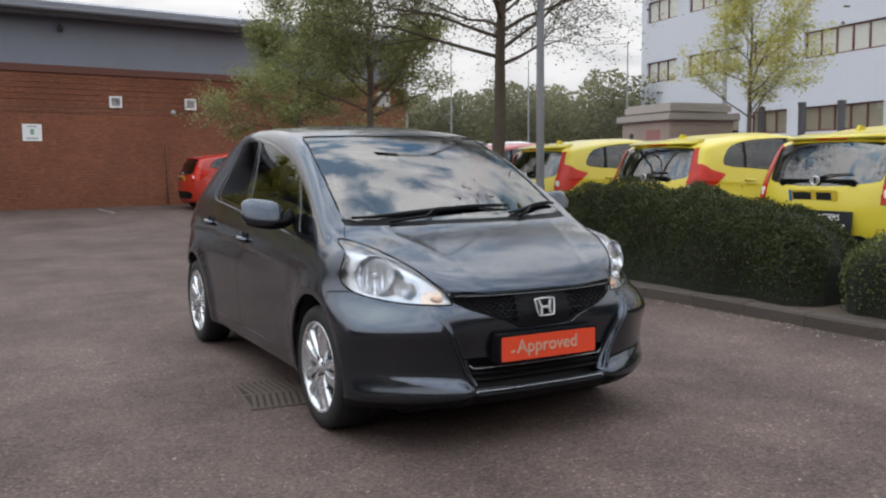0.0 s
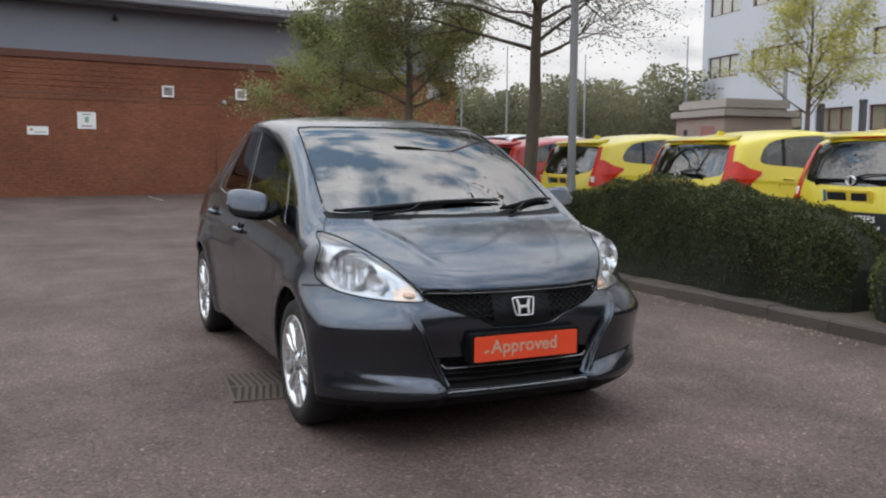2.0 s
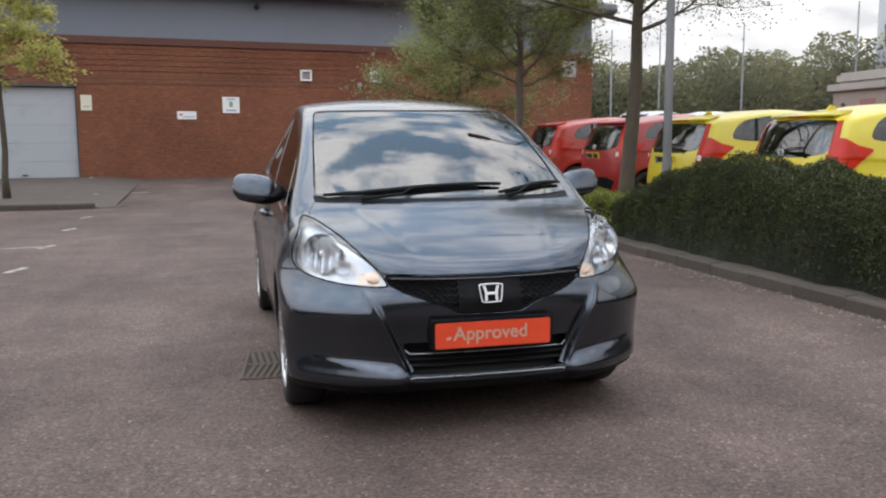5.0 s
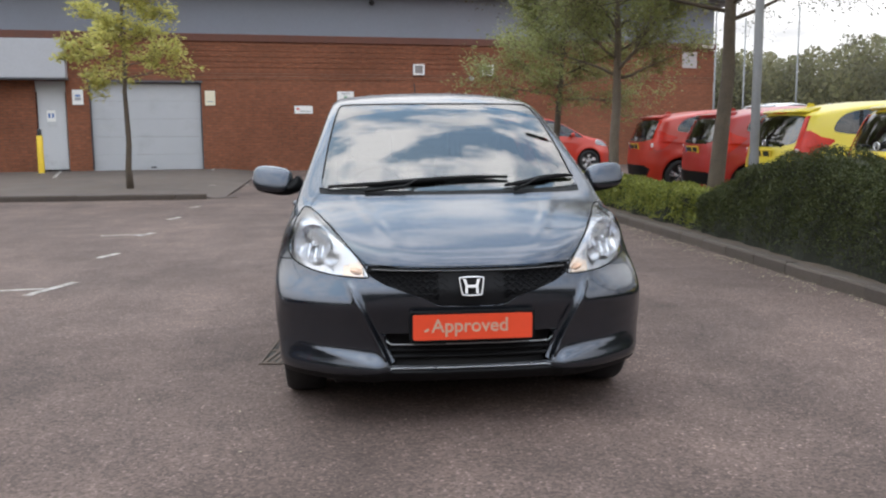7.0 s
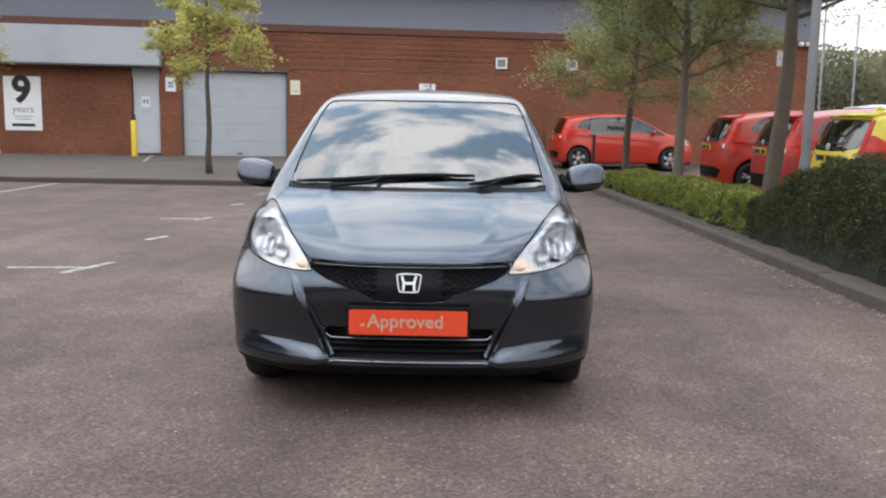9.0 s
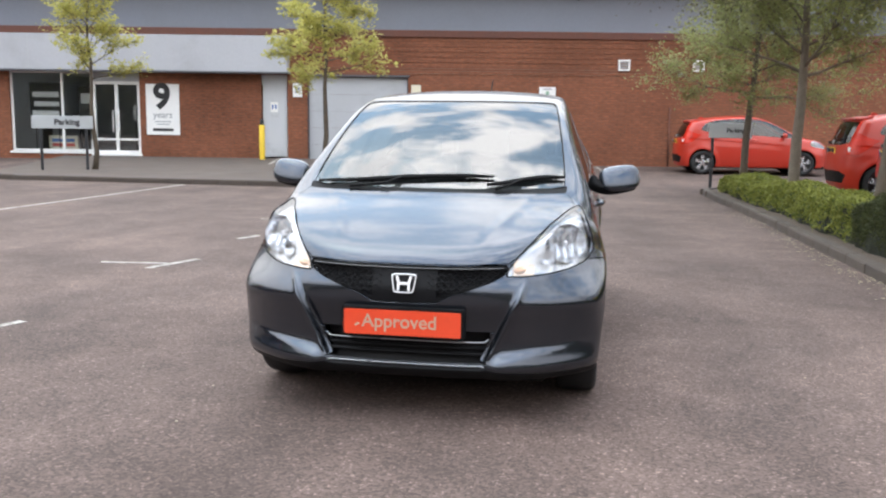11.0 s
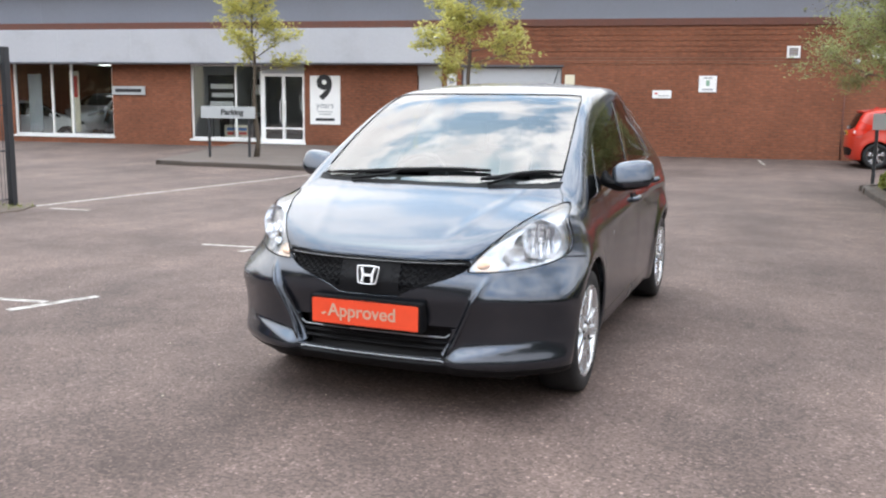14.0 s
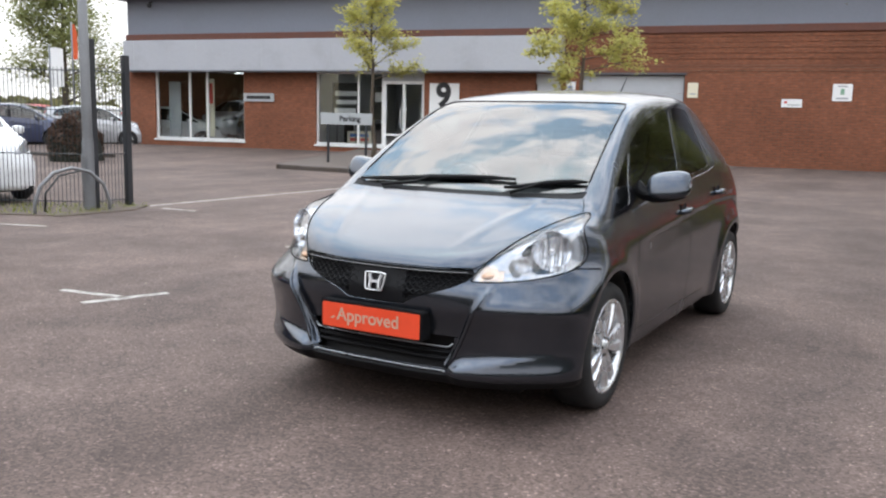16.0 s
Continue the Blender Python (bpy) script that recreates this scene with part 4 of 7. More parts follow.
    grille = [(0.0, 0.708), (0.25, 0.709), (0.44, 0.716), (0.452, 0.70), (0.432, 0.672), (0.375, 0.642), (0.20, 0.582), (0.15, 0.553), (0.11, 0.548), (0.0, 0.547)]
    grille = grille + mirrored(grille)[1:-1]
    intake = smooth_loop([(-0.335, 0.298), (-0.318, 0.283), (0.318, 0.283), (0.335, 0.298), (0.375, 0.388), (0.372, 0.412), (0.345, 0.42), (-0.345, 0.42), (-0.372, 0.412), (-0.375, 0.388)], 3)
    chin = [(-0.9, 0.05), (0.9, 0.05), (0.9, 0.232), (0.6, 0.236), (0.42, 0.252), (0.33, 0.264), (-0.33, 0.264), (-0.42, 0.252), (-0.6, 0.236), (-0.9, 0.232)]
    front_arch = lambda c, n: (np.abs(c[:, 0]) > 0.45) & (c[:, 2] < 0.8) & (c[:, 0] * n[:, 0] > -0.2)
    for sgn, ok in ((1, right), (-1, left)):
        o.append(("fender", "side", fender, (lambda c, n, s=sgn: (c[:, 0] * s > 0.3) & (c[:, 1] < -0.5))))
    o.append(("hood", "front", hood, fwd))
    for sgn, ok in ((1, right), (-1, left)):
        o += [("front_door", "side", door_f, ok), ("rear_door", "side", door_r, ok), ("window_trim", "side", trim, ok), ("quarter_glass", "side", quarter, ok), ("front_window", "side", win_f, ok), ("rear_window", "side", win_r, ok)]
    o.append(("cowl", "front", cowl, fwd))
    o.append(("windscreen", "front", screen, lambda c, n: (c[:, 1] < 0.1) & (n[:, 1] < 0.2)))
    o.append(("headlight", "front", lamp, fwd))
    o.append(("headlight", "front", mirrored(lamp), fwd))
    o.append(("grille", "front", grille, fwd))
    o.append(("intake", "front", intake, fwd))
    o.append(("chin", "front", chin, lambda c, n: c[:, 1] < -1.45))
    for a in arch:
        o.append(("wheel_arch", "side", a, front_arch))
    return o


hero = thing("hatchback_car", label="dark grey metallic five-door hatchback with a red plate", category="car")
skin = carve(HERO, (lines((-1.0, 1.0, 0.0125)), lines((-2.15, -1.4, 0.0125), (-1.4, -0.6, 0.018), (-0.6, 2.05, 0.03)), lines((0.12, 0.8, 0.0135), (0.8, 1.62, 0.02))), hero_outlines())
shell = panel("body_shell", skin, "shell", PAINT, hero, gap=0.0015)
bumper = panel("front_bumper", skin, "front_bumper", PAINT, hero)
hood = panel("bonnet", skin, "hood", PAINT, hero)
panel("cowl", skin, "cowl", BLACK_TRIM, hero, "black plastic scuttle panel", gap=0.0, out=-0.004)
screen = panel("windscreen", skin, "windscreen", CAR_GLASS, hero, "clear laminated glass", gap=0.002, rim=0.004)
screen.visible_shadow = False
rim_line = [((1 - q) * a[0] + q * b[0], (1 - q) * a[1] + q * b[1]) for a, b in zip(SCREEN_EDGE, SCREEN_EDGE[1:] + SCREEN_EDGE[:1]) for q in (0.0, 0.33, 0.67) if min(a[1], b[1]) > 1.03]
rim_line = [p for p in rim_line if p[1] > 1.05]
rx, rz = np.array(rim_line).T
part("screen_seal", tube(list(zip(rx, meet(HERO, rx, rz) - 0.001, rz)), 0.005, 5), BLACK_TRIM, screen, "black rubber edge", smooth=True)
doors = {}
for s in (1, -1):
    on = lambda c, s=s: c[0] * s > 0
    panel("front_wing", skin, "fender", PAINT, hero, keep=on)
    doors[s] = panel("front_door", skin, "front_door", PAINT, hero, keep=on)
    rd = panel("rear_door", skin, "rear_door", PAINT, hero, keep=on)
    panel("window_surround", skin, "window_trim", GLOSS_BLACK, hero, "gloss black window surround", gap=0.001, rim=0.01, keep=on, out=-0.001)
    for nm, key in (("quarter_light", "quarter_glass"), ("front_window", "front_window"), ("rear_window", "rear_window")):
        g = panel(nm, skin, key, SIDE_GLASS, doors[s] if key == "front_window" else rd if key == "rear_window" else hero, "tinted glass", gap=0.001, rim=0.004, keep=on, out=-0.004)
        g.visible_shadow = False
    # proud bead added at the foot of the side windows to draw the shoulder's highlight
    run = [(-1.0, 0.903), (-0.6, 0.938), (-0.2, 0.969), (0.2, 1.001), (0.6, 1.031), (0.84, 1.052), (0.925, 1.075), (0.94, 1.11), (0.915, 1.18), (0.87, 1.28)]
    part("shoulder_bead", tube([(s * (flank(HERO, y, z) - 0.002), y, z) for y, z in run], [0.002] + [0.006] * 8 + [0.002], 8), PAINT, hero, smooth=True)
    # door handles, each over a flat black disc coloured as the shade of a recess
    for y, z, door in ((0.02, 0.845, doors[s]), (0.86, 0.905, rd)):
        x = flank(HERO, y, z)
        bm = bmesh.new()
        tube([(s * (x - 0.004), y - 0.085, z - 0.004), (s * (x + 0.022), y - 0.07, z), (s * (x + 0.032), y, z + 0.004), (s * (x + 0.026), y + 0.07, z + 0.004), (s * (x - 0.004), y + 0.085, z)], [0.014, 0.017, 0.018, 0.017, 0.014], 10, bm, flat=1.0)
        part("door_handle", bm, PAINT, door, smooth=True)
        part("handle_recess", lathe([(0.001, 0.0), (0.04, 0.0), (0.048, 0.004)], 20, bm=None), BLACK_TRIM, door, m=Matrix.Translation((s * (x + 0.001), y - 0.02, z)) @ pose(0, 0, 0, 0, 0, 0 if s > 0 else 180))
    # mirror: painted shell, black foot, glass, indicator
    bm = bmesh.new()
    bmesh.ops.create_uvsphere(bm, u_segments=28, v_segments=18, radius=1.0)
    for v in bm.verts:
        q = [math.copysign(abs(c) ** 0.62, c) for c in v.co]
        w = 0.112 * q[0]
        v.co = (0.118 + w, 0.058 * q[1] + 0.022 * q[2] if q[1] < 0 else 0.018 * q[1] + 0.022 * q[2] * (1 - q[1]), (0.073 - 0.10 * max(0, -w) ** 1.0 * 0.25) * q[2] + 0.012 * w / 0.112)
    mir = part("door_mirror", bm, PAINT, doors[s], smooth=True, m=pose(s * 0.825, -0.735, 1.040, -4, 0, 12 * s) @ Matrix.Diagonal((s, 1, 1, 1)))
    part("mirror_foot", prism(smooth_loop([(-0.05, -0.05), (0.03, -0.088), (0.12, -0.082), (0.20, -0.06), (0.18, -0.04), (0.1, -0.035), (0.02, -0.025), (-0.03, 0.02)], 3), -0.05, 0.03, bevel=0.012), BLACK_TRIM, mir, "black plastic foot", smooth=True)
    part("mirror_glass", prism(rounded(0.19, 0.11, 0.035, cx=0.118), 0.012, 0.0195), CHROME, mir, "silvered glass")
    part("side_indicator", prism(rounded(0.05, 0.022, 0.01, 3, cx=0.205, cy=0.004), -0.042, -0.02, bevel=0.004), LAMP_TRIM, mir, "clear indicator lens")
    # headlight
    lens = panel("headlight", skin, "headlight", LENS, hero, "clear polycarbonate lens", gap=0.002, rim=0.02, keep=on)
    lens.visible_shadow = False
    panel("lamp_housing", skin, "headlight", LAMP_TRIM, lens, "silver housing", gap=0.004, rim=0.012, out=-0.026, keep=lambda c, s=s: c[0] * s > 0 and math.hypot(c[0] * s - 0.695, c[2] - 0.790) > 0.082 and math.hypot(c[0] * s - 0.612, c[2] - 0.733) > 0.034)
    panel("lamp_back", skin, "headlight", LAMP_TRIM, lens, "silver back wall", gap=0.0, rim=0.0, out=-0.10, keep=on)

    def lamp_bowl(x, z, r, deep, name, material, bulb, back=0.03):
        y = float(meet(HERO, x, z))
        m = pose(s * x, y + back, z, -8, 0, 20 * s)
        b = part(name, lathe([(r, 0.0), (r * 0.97, 0.012), (r * 0.8, deep * 0.6), (r * 0.45, deep * 0.93), (0.001, deep)], 28, "y"), material, lens, smooth=True, m=m)
        part("lamp_ring", lathe([(r * 1.0, 0.0), (r * 1.03, 0.0), (r * 1.03, 0.01)], 28, "y"), LAMP_TRIM, b, smooth=True)
        for k in range(-4, 5):
            w = math.sqrt(max(1 - (k / 5) ** 2, 0.05)) * r * 0.8
            part("reflector_flute", tube([(k * r / 5.2, deep * 0.45, -w), (k * r / 5.2, deep * 0.84, 0), (k * r / 5.2, deep * 0.45, w)], r * 0.075, 5), LAMP_TRIM if k % 2 else REFLECTOR, b)
        if bulb:
            part("bulb", lathe([(0.001, deep * 0.2), (r * 0.16, deep * 0.28), (r * 0.18, deep), (0.001, deep)], 14, "y"), CHROME, b, smooth=True)
        return b

    lamp_bowl(0.695, 0.790, 0.088, 0.07, "main_reflector", REFLECTOR, True)
    lamp_bowl(0.612, 0.733, 0.036, 0.03, "position_lamp", REFLECTOR, False, back=0.028)
    # the amber corner of the lamp, the bright band along its upper edge and the black seal round it
    panel("indicator_reflector", skin, "headlight", COPPER, lens, "pale amber reflector", gap=0.006, rim=0.0, out=-0.02, keep=lambda c, s=s: 0.472 < c[0] * s < 0.572 and c[2] < 0.745 - 0.35 * (c[0] * s - 0.49))
    seal = np.array(LAMP_EDGE)
    part("lamp_seal", tube(list(zip(s * seal[:, 0], meet(HERO, seal[:, 0], seal[:, 1]) - 0.0005, seal[:, 1])), 0.0036, 5, closed=True), BLACK_TRIM, lens, "black rubber seal", smooth=True)
    yb = float(meet(HERO, 0.495, 0.688))
    part("indicator_bulb", lathe([(0.001, -0.006), (0.014, -0.003), (0.022, 0.006), (0.021, 0.016), (0.001, 0.02)], 20, "y"), AMBER, lens, "amber indicator", smooth=True, m=pose(s * 0.497, yb + 0.014, 0.688, 0, -14 * s, 14 * s) @ Matrix.Diagonal((1.35, 1, 0.7, 1)))
    # wheels and dark arch liners
    for y in (-1.25, 1.25):
        wheel(hero, s * 0.752, y, s)
        part("arch_liner", flat_foot(lathe([(0.352, 0.0), (0.352, 0.30), (0.01, 0.30)], 36), -0.09), UNDER, hero, smooth=True, m=pose(s * 0.835, y, 0.315, 0, 0, 180 if s > 0 else 0))
part("underbody", box(-0.62, 0.62, -1.72, 1.68, 0.15, 0.24, 0.02), UNDER, hero)

# grille: recessed backing, wavy mesh bars, a satin strip along the top
panel("grille", skin, "grille", GRILLE_BLACK, hero, "black plastic grille", gap=0.0, rim=0.0, out=-0.03)
panel("grille_frame", skin, "grille", GRILLE_BLACK, hero, gap=0.0005, rim=0.032, out=-0.006, keep=lambda c: c[2] > 0.695 or c[2] < 0.565 - 0.0 and abs(c[0]) < 0.17 or abs(c[0]) < 0.14 or c[2] < 0.555 + 0.325 * (abs(c[0]) - 0.13) + 0.012)
gr = [o for o in hero.children if o.name.startswith("grille")][0]
for k in range(8):
    z0 = 0.600 + 0.0135 * k
    for s in (1, -1):
        xs = np.linspace(0.10, 0.44, 69)
        zz = z0 + 0.0045 * np.sign(np.sin(xs * 2 * math.pi / 0.034 + (k % 2) * math.pi)) * np.abs(np.sin(xs * 2 * math.pi / 0.034)) ** 0.6
        ok = (zz > 0.566 + 0.33 * (xs - 0.14)) & (zz < 0.702)
        xs, zz = xs[ok], zz[ok]
        if len(xs) > 4:
            ys = meet(HERO, xs, zz) + 0.008
            part("grille_bar", tube(list(zip(s * xs, ys, zz)), 0.0032, 4), GRILLE_BLACK, gr)
xs = np.linspace(-0.43, 0.43, 61)
part("grille_strip", tube(list(zip(xs, meet(HERO, xs, np.full(61, 0.699)) - 0.003, 0.6965 + 0.006 * (np.abs(xs) / 0.43) ** 2)), 0.0035, 6), GLOSS_BLACK, gr, "gloss black strip", smooth=True)

# lower intake with two slats, plate and its holder
panel("lower_intake", skin, "intake", GRILLE_BLACK, bumper, "black plastic intake", gap=0.0, rim=0.0, out=-0.045)
for z in (0.318, 0.345):
    xs = np.linspace(-0.36, 0.36, 31)
    part("intake_slat", tube(list(zip(xs, meet(HERO, xs, np.full(31, z)) + 0.012, np.full(31, z))), 0.009, 6, flat=0.6), BLACK_TRIM, bumper, smooth=True)
xs = np.linspace(-0.355, 0.355, 41)
hook = [(-0.372, 0.388)] + [(x, 0.371) for x in np.linspace(-0.352, 0.352, 31)] + [(0.372, 0.388)]
hx, hz = np.array(hook).T
part("intake_strip", tube(list(zip(hx, meet(HERO, hx, hz) - 0.001, hz)), 0.0032, 6), SATIN, bumper, "bright strip across the intake", smooth=True)
# silver tube imitates the catch-light along the bumper's lower edge
part("intake_lip", tube(list(zip(xs, meet(HERO, xs, np.full(41, 0.268)) - 0.004, np.full(41, 0.270))), 0.0035, 6), SATIN, bumper, "satin line imitating the highlight on the bumper edge", smooth=True)
panel("chin_spoiler", skin, "chin", BLACK_TRIM, bumper, "black plastic lower lip", gap=0.0)
for s in (1, -1):
    zs = np.linspace(0.30, 0.625, 15)
    xs = 0.352 + 0.46 * (zs - 0.28) + 0.013
    part("bumper_crease", tube(list(zip(s * xs, meet(HERO, xs, zs) - 0.004, zs)), [0.003] + [0.009] * 11 + [0.008, 0.005, 0.002], 12), PAINT, bumper, smooth=True)
plate = part("plate_holder", prism(rounded(0.546, 0.133, 0.012), -2.004, -1.93, bevel=0.004), BLACK_TRIM, hero, "black holder", m=Matrix.Translation((0, 0, 0.463)))
part("plate_face", prism(rounded(0.52, 0.111, 0.008), -2.008, -2.0035), PLATE_RED, plate, "orange-red plate reading Approved")
words("Approved", 0.083, PLATE_TEXT, plate, pose(-0.012, -2.0085, 0.004, 90), bold=0.010)
part("plate_mark", prism([(-0.215, -0.014), (-0.196, -0.004), (-0.188, -0.010), (-0.205, -0.02)], -2.0095, -2.008), PLATE_TEXT, plate)

# badge: a rounded chrome frame round two uprights and a bar
badge = thing("badge", pose(0, -1.972, 0.634, -14) @ Matrix.Diagonal((0.9, 1, 0.86, 1)))
badge.parent = hero
ring = smooth_loop([(-0.052, 0.043), (0.0, 0.046), (0.052, 0.043), (0.058, 0.03), (0.048, -0.036), (0.036, -0.045), (0.0, -0.047), (-0.036, -0.045), (-0.048, -0.036), (-0.058, 0.03)], 4)
part("badge_ring", tube([(u, 0, v) for u, v in ring], 0.0042, 8, closed=True), CHROME, badge, "chrome", smooth=True)
for s in (1, -1):
    part("badge_upright", prism([(s * 0.042, 0.037), (s * 0.029, 0.037), (s * 0.019, 0.004), (s * 0.021, -0.038), (s * 0.033, -0.038), (s * 0.031, 0.0)], -0.004, 0.01, bevel=0.002), CHROME, badge, "chrome")
part("badge_bar", prism([(-0.021, 0.006), (0.021, 0.006), (0.02, -0.008), (-0.02, -0.008)], -0.004, 0.01, bevel=0.002), CHROME, badge, "chrome")

# wipers: arms, blades and pivots lying on the foot of the windscreen
def on_screen(x, z, off=0.012):
    y = float(meet(HERO, x, z))
    n = HERO.normal(np.array([[x, y, z]]))[0][0]
    return tuple(np.array([x, y, z]) + n * off)


for a, b, px, pz in (((-0.625, 1.012), (0.30, 1.055), 0.36, 1.0), ((0.27, 1.012), (0.655, 1.055), 0.60, 1.008)):
    pts = [on_screen(a[0] + (b[0] - a[0]) * q, a[1] + (b[1] - a[1]) * (0.5 - 0.5 * math.cos(math.pi * q)) * 0.9 + 0.008 * math.sin(math.pi * q), 0.014) for q in np.linspace(0, 1, 9)]
    wiper = part("wiper", tube(pts, [0.007, 0.011, 0.012, 0.013, 0.014, 0.013, 0.012, 0.011, 0.007], 6), BLACK_TRIM, hero, "black wiper", smooth=True)
    mid = len(pts) // 2
    arm = [on_screen(a[0] * 0.75 + b[0] * 0.25 - 0.05, 0.994, 0.010), on_screen((a[0] + b[0]) / 2 - 0.08, 1.006, 0.022), tuple(Vector(pts[mid]) + Vector((0, 0, 0.01)))]
    part("wiper_arm", tube(arm, [0.009, 0.007, 0.005], 6), BLACK_TRIM, wiper, smooth=True)

# cabin
part("dashboard", prism([(-1.22, 0.90), (-1.0, 0.985), (-0.72, 0.985), (-0.60, 0.93), (-0.58, 0.75), (-0.7, 0.45), (-1.22, 0.45)], -0.66, 0.66, plane="yz", bevel=0.03), CABIN, hero, smooth=True)
for x, y in ((-0.36, -0.12), (0.36, -0.12), (-0.38, 0.78), (0.38, 0.78)):
    seat(hero, x, y)
part("cabin_floor", box(-0.68, 0.68, -1.1, 1.6, 0.30, 0.34), CABIN, hero)
part("cabin_back", box(-0.62, 0.62, 1.35, 1.40, 0.34, 1.0), CABIN, hero)
part("steering_wheel", tube([(-0.36 + 0.18 * math.cos(q), -0.55 + 0.06 * math.sin(q), 0.93 + 0.17 * math.sin(q)) for q in np.linspace(0, 2 * math.pi, 28, endpoint=False)], 0.016, 8, closed=True), CABIN, hero, smooth=True)
part("rear_view_mirror", prism(rounded(0.23, 0.065, 0.025), -0.52, -0.49, bevel=0.006), BLACK_TRIM, hero, m=Matrix.Translation((0.0, 0, 1.35)))
part("aerial", tube([(0, 1.15, 1.50), (0, 1.20, 1.56), (0, 1.34, 1.68)], [0.01, 0.006, 0.003], 6), BLACK_TRIM, hero)

# ---------------------------------------------------------------- ground, kerbs, markings
WALL = Matrix.Translation((0, 20.717, 0)) @ Matrix.Rotation(radians(8.846), 4, "Z")
WS, WC = math.sin(radians(8.846)), math.cos(radians(8.846))


def rise(x, y):
    """How the ground climbs to the foot of the long wall."""
    d = WS * x - WC * (y - 20.717)
    return 0.17 * min(max(1 - d / 6.0, 0.0), 1.0)


def wall_point(u, out, z):
    return WALL @ Vector((u, -out, z))


gx = np.concatenate([[-400, -150, -70, -40], np.arange(-30, 20, 1.0), [25, 40, 70, 150, 400]])
gy = np.concatenate([[-400, -150, -60, -25], np.arange(-12, 12, 2.0), np.arange(12, 26, 0.5), [30, 45, 80, 150, 400]])
gv = [(x, y, rise(x, y) if abs(x) < 31 else 0.0) for y in gy for x in gx]
gf = [(j * len(gx) + i, j * len(gx) + i + 1, (j + 1) * len(gx) + i + 1, (j + 1) * len(gx) + i) for j in range(len(gy) - 1) for i in range(len(gx) - 1)]
tagged(raw("ground", gv, gf, ASPHALT), "worn brown-grey tarmac car park", "ground", kind="structure")


def slab(name, outline, top, material, label, category, drop=lambda x: 0.0):
    """A raised slab with the ground's climb on its top, sunk where drop says."""
    bm = bmesh.new()
    lo = [bm.verts.new((x, y, -0.02)) for x, y in outline]
    hi = [bm.verts.new((x, y, top + rise(x, y) - drop(x))) for x, y in outline]
    bm.faces.new(hi)
    for i in range(len(outline)):
        j = (i + 1) % len(outline)
        bm.faces.new((lo[i], lo[j], hi[j], hi[i]))
    bmesh.ops.recalc_face_normals(bm, faces=bm.faces)
    bmesh.ops.triangulate(bm, faces=bm.faces)
    return tagged(part(name, bm, material, None), label, category, kind="structure")


def along(path, gap):
    """Places and headings at even steps along a path."""
    p = np.array(path, float)
    d = np.r_[0, np.cumsum(np.linalg.norm(np.diff(p, axis=0), axis=1))]
    s = np.arange(gap / 2, d[-1], gap)
    q = np.stack([np.interp(s, d, p[:, k]) for k in (0, 1)], 1)
    a = np.stack([np.interp(s + 0.1, d, p[:, k]) - np.interp(s - 0.1, d, p[:, k]) for k in (0, 1)], 1)
    return [(x, y, math.degrees(math.atan2(v, u))) for (x, y), (u, v) in zip(q, a)]


def stones(parent, path, length=0.6, height=0.11, width=0.13, drop=lambda x: 0.0):
    """A run of kerb stones with open joints, rounded on the road side."""
    rnd = random.Random(5)
    bm = prism([(-width / 2, -0.05), (width / 2, -0.05), (width / 2, height), (-width / 2 + 0.02, height), (-width / 2 + 0.004, height - 0.02)], -length / 2 + 0.0015, length / 2 - 0.0015, plane="yz", bevel=0.003)
    me = bpy.data.meshes.new("kerb_stone")
    bm.to_mesh(me)
    bm.free()
    me.materials.append(KERB)
    for x, y, a in along(path, length):
        ob = new("kerb_stone", me)
        ob.parent = parent
        ob.matrix_basis = pose(x, y, rise(x, y) - drop(x) + rnd.uniform(-0.004, 0.004), rnd.uniform(-0.6, 0.6), 0, a + rnd.uniform(-0.5, 0.5))


bed_edge = [(3.52, -9.0), (3.48, -3.0), (3.44, 0.0), (3.36, 4.0), (3.24, 8.0), (3.02, 12.2), (3.05, 12.7), (3.3, 13.2), (3.8, 13.5), (4.9, 13.6)]
bed = slab("planting_bed", bed_edge + [(4.9, -9.0)], 0.085, SOIL, "brown soil bed behind a concrete kerb", "planting bed")
stones(bed, bed_edge[::-1])
run_out = lambda x: 0.095 * min(max((x + 3.35) / 0.35, 0.0), 1.0)
walk_edge = [(-12.7, 12.3), (-12.5, 12.0), (-12.2, 11.85), (-4.05, 11.85), (-3.35, 11.9), (-3.0, 12.05)]
pavement = slab("pavement", walk_edge + [(-3.0, 20.05), (-3.35, 20.0), (-4.05, 19.9), (-14.6, 18.3)], 0.10, PAVING, "raised grey pavement in front of the building", "pavement", drop=lambda x: 0.097 * min(max((x + 4.05) / 1.05, 0.0), 1.0))
stones(pavement, walk_edge, drop=run_out)
slab("parking_deck", [(4.9, -9.0), (4.9, 13.6), (9.5, 14.2), (40.0, 14.2), (40.0, -9.0)], 0.12, ASPHALT, "raised tarmac parking bays behind the hedge", "road")
slab("upper_terrace", [(12.6, 21.6), (40.0, 21.6), (40.0, 40.0), (12.6, 40.0)], 0.62, ASPHALT, "raised tarmac parking terrace beyond the building", "road")
far_kerb = thing("far_kerb", label="low concrete kerb round a far planting bed", category="kerb", kind="structure")
stones(far_kerb, [(-22.0, 10.8), (-18.6, 12.1)])


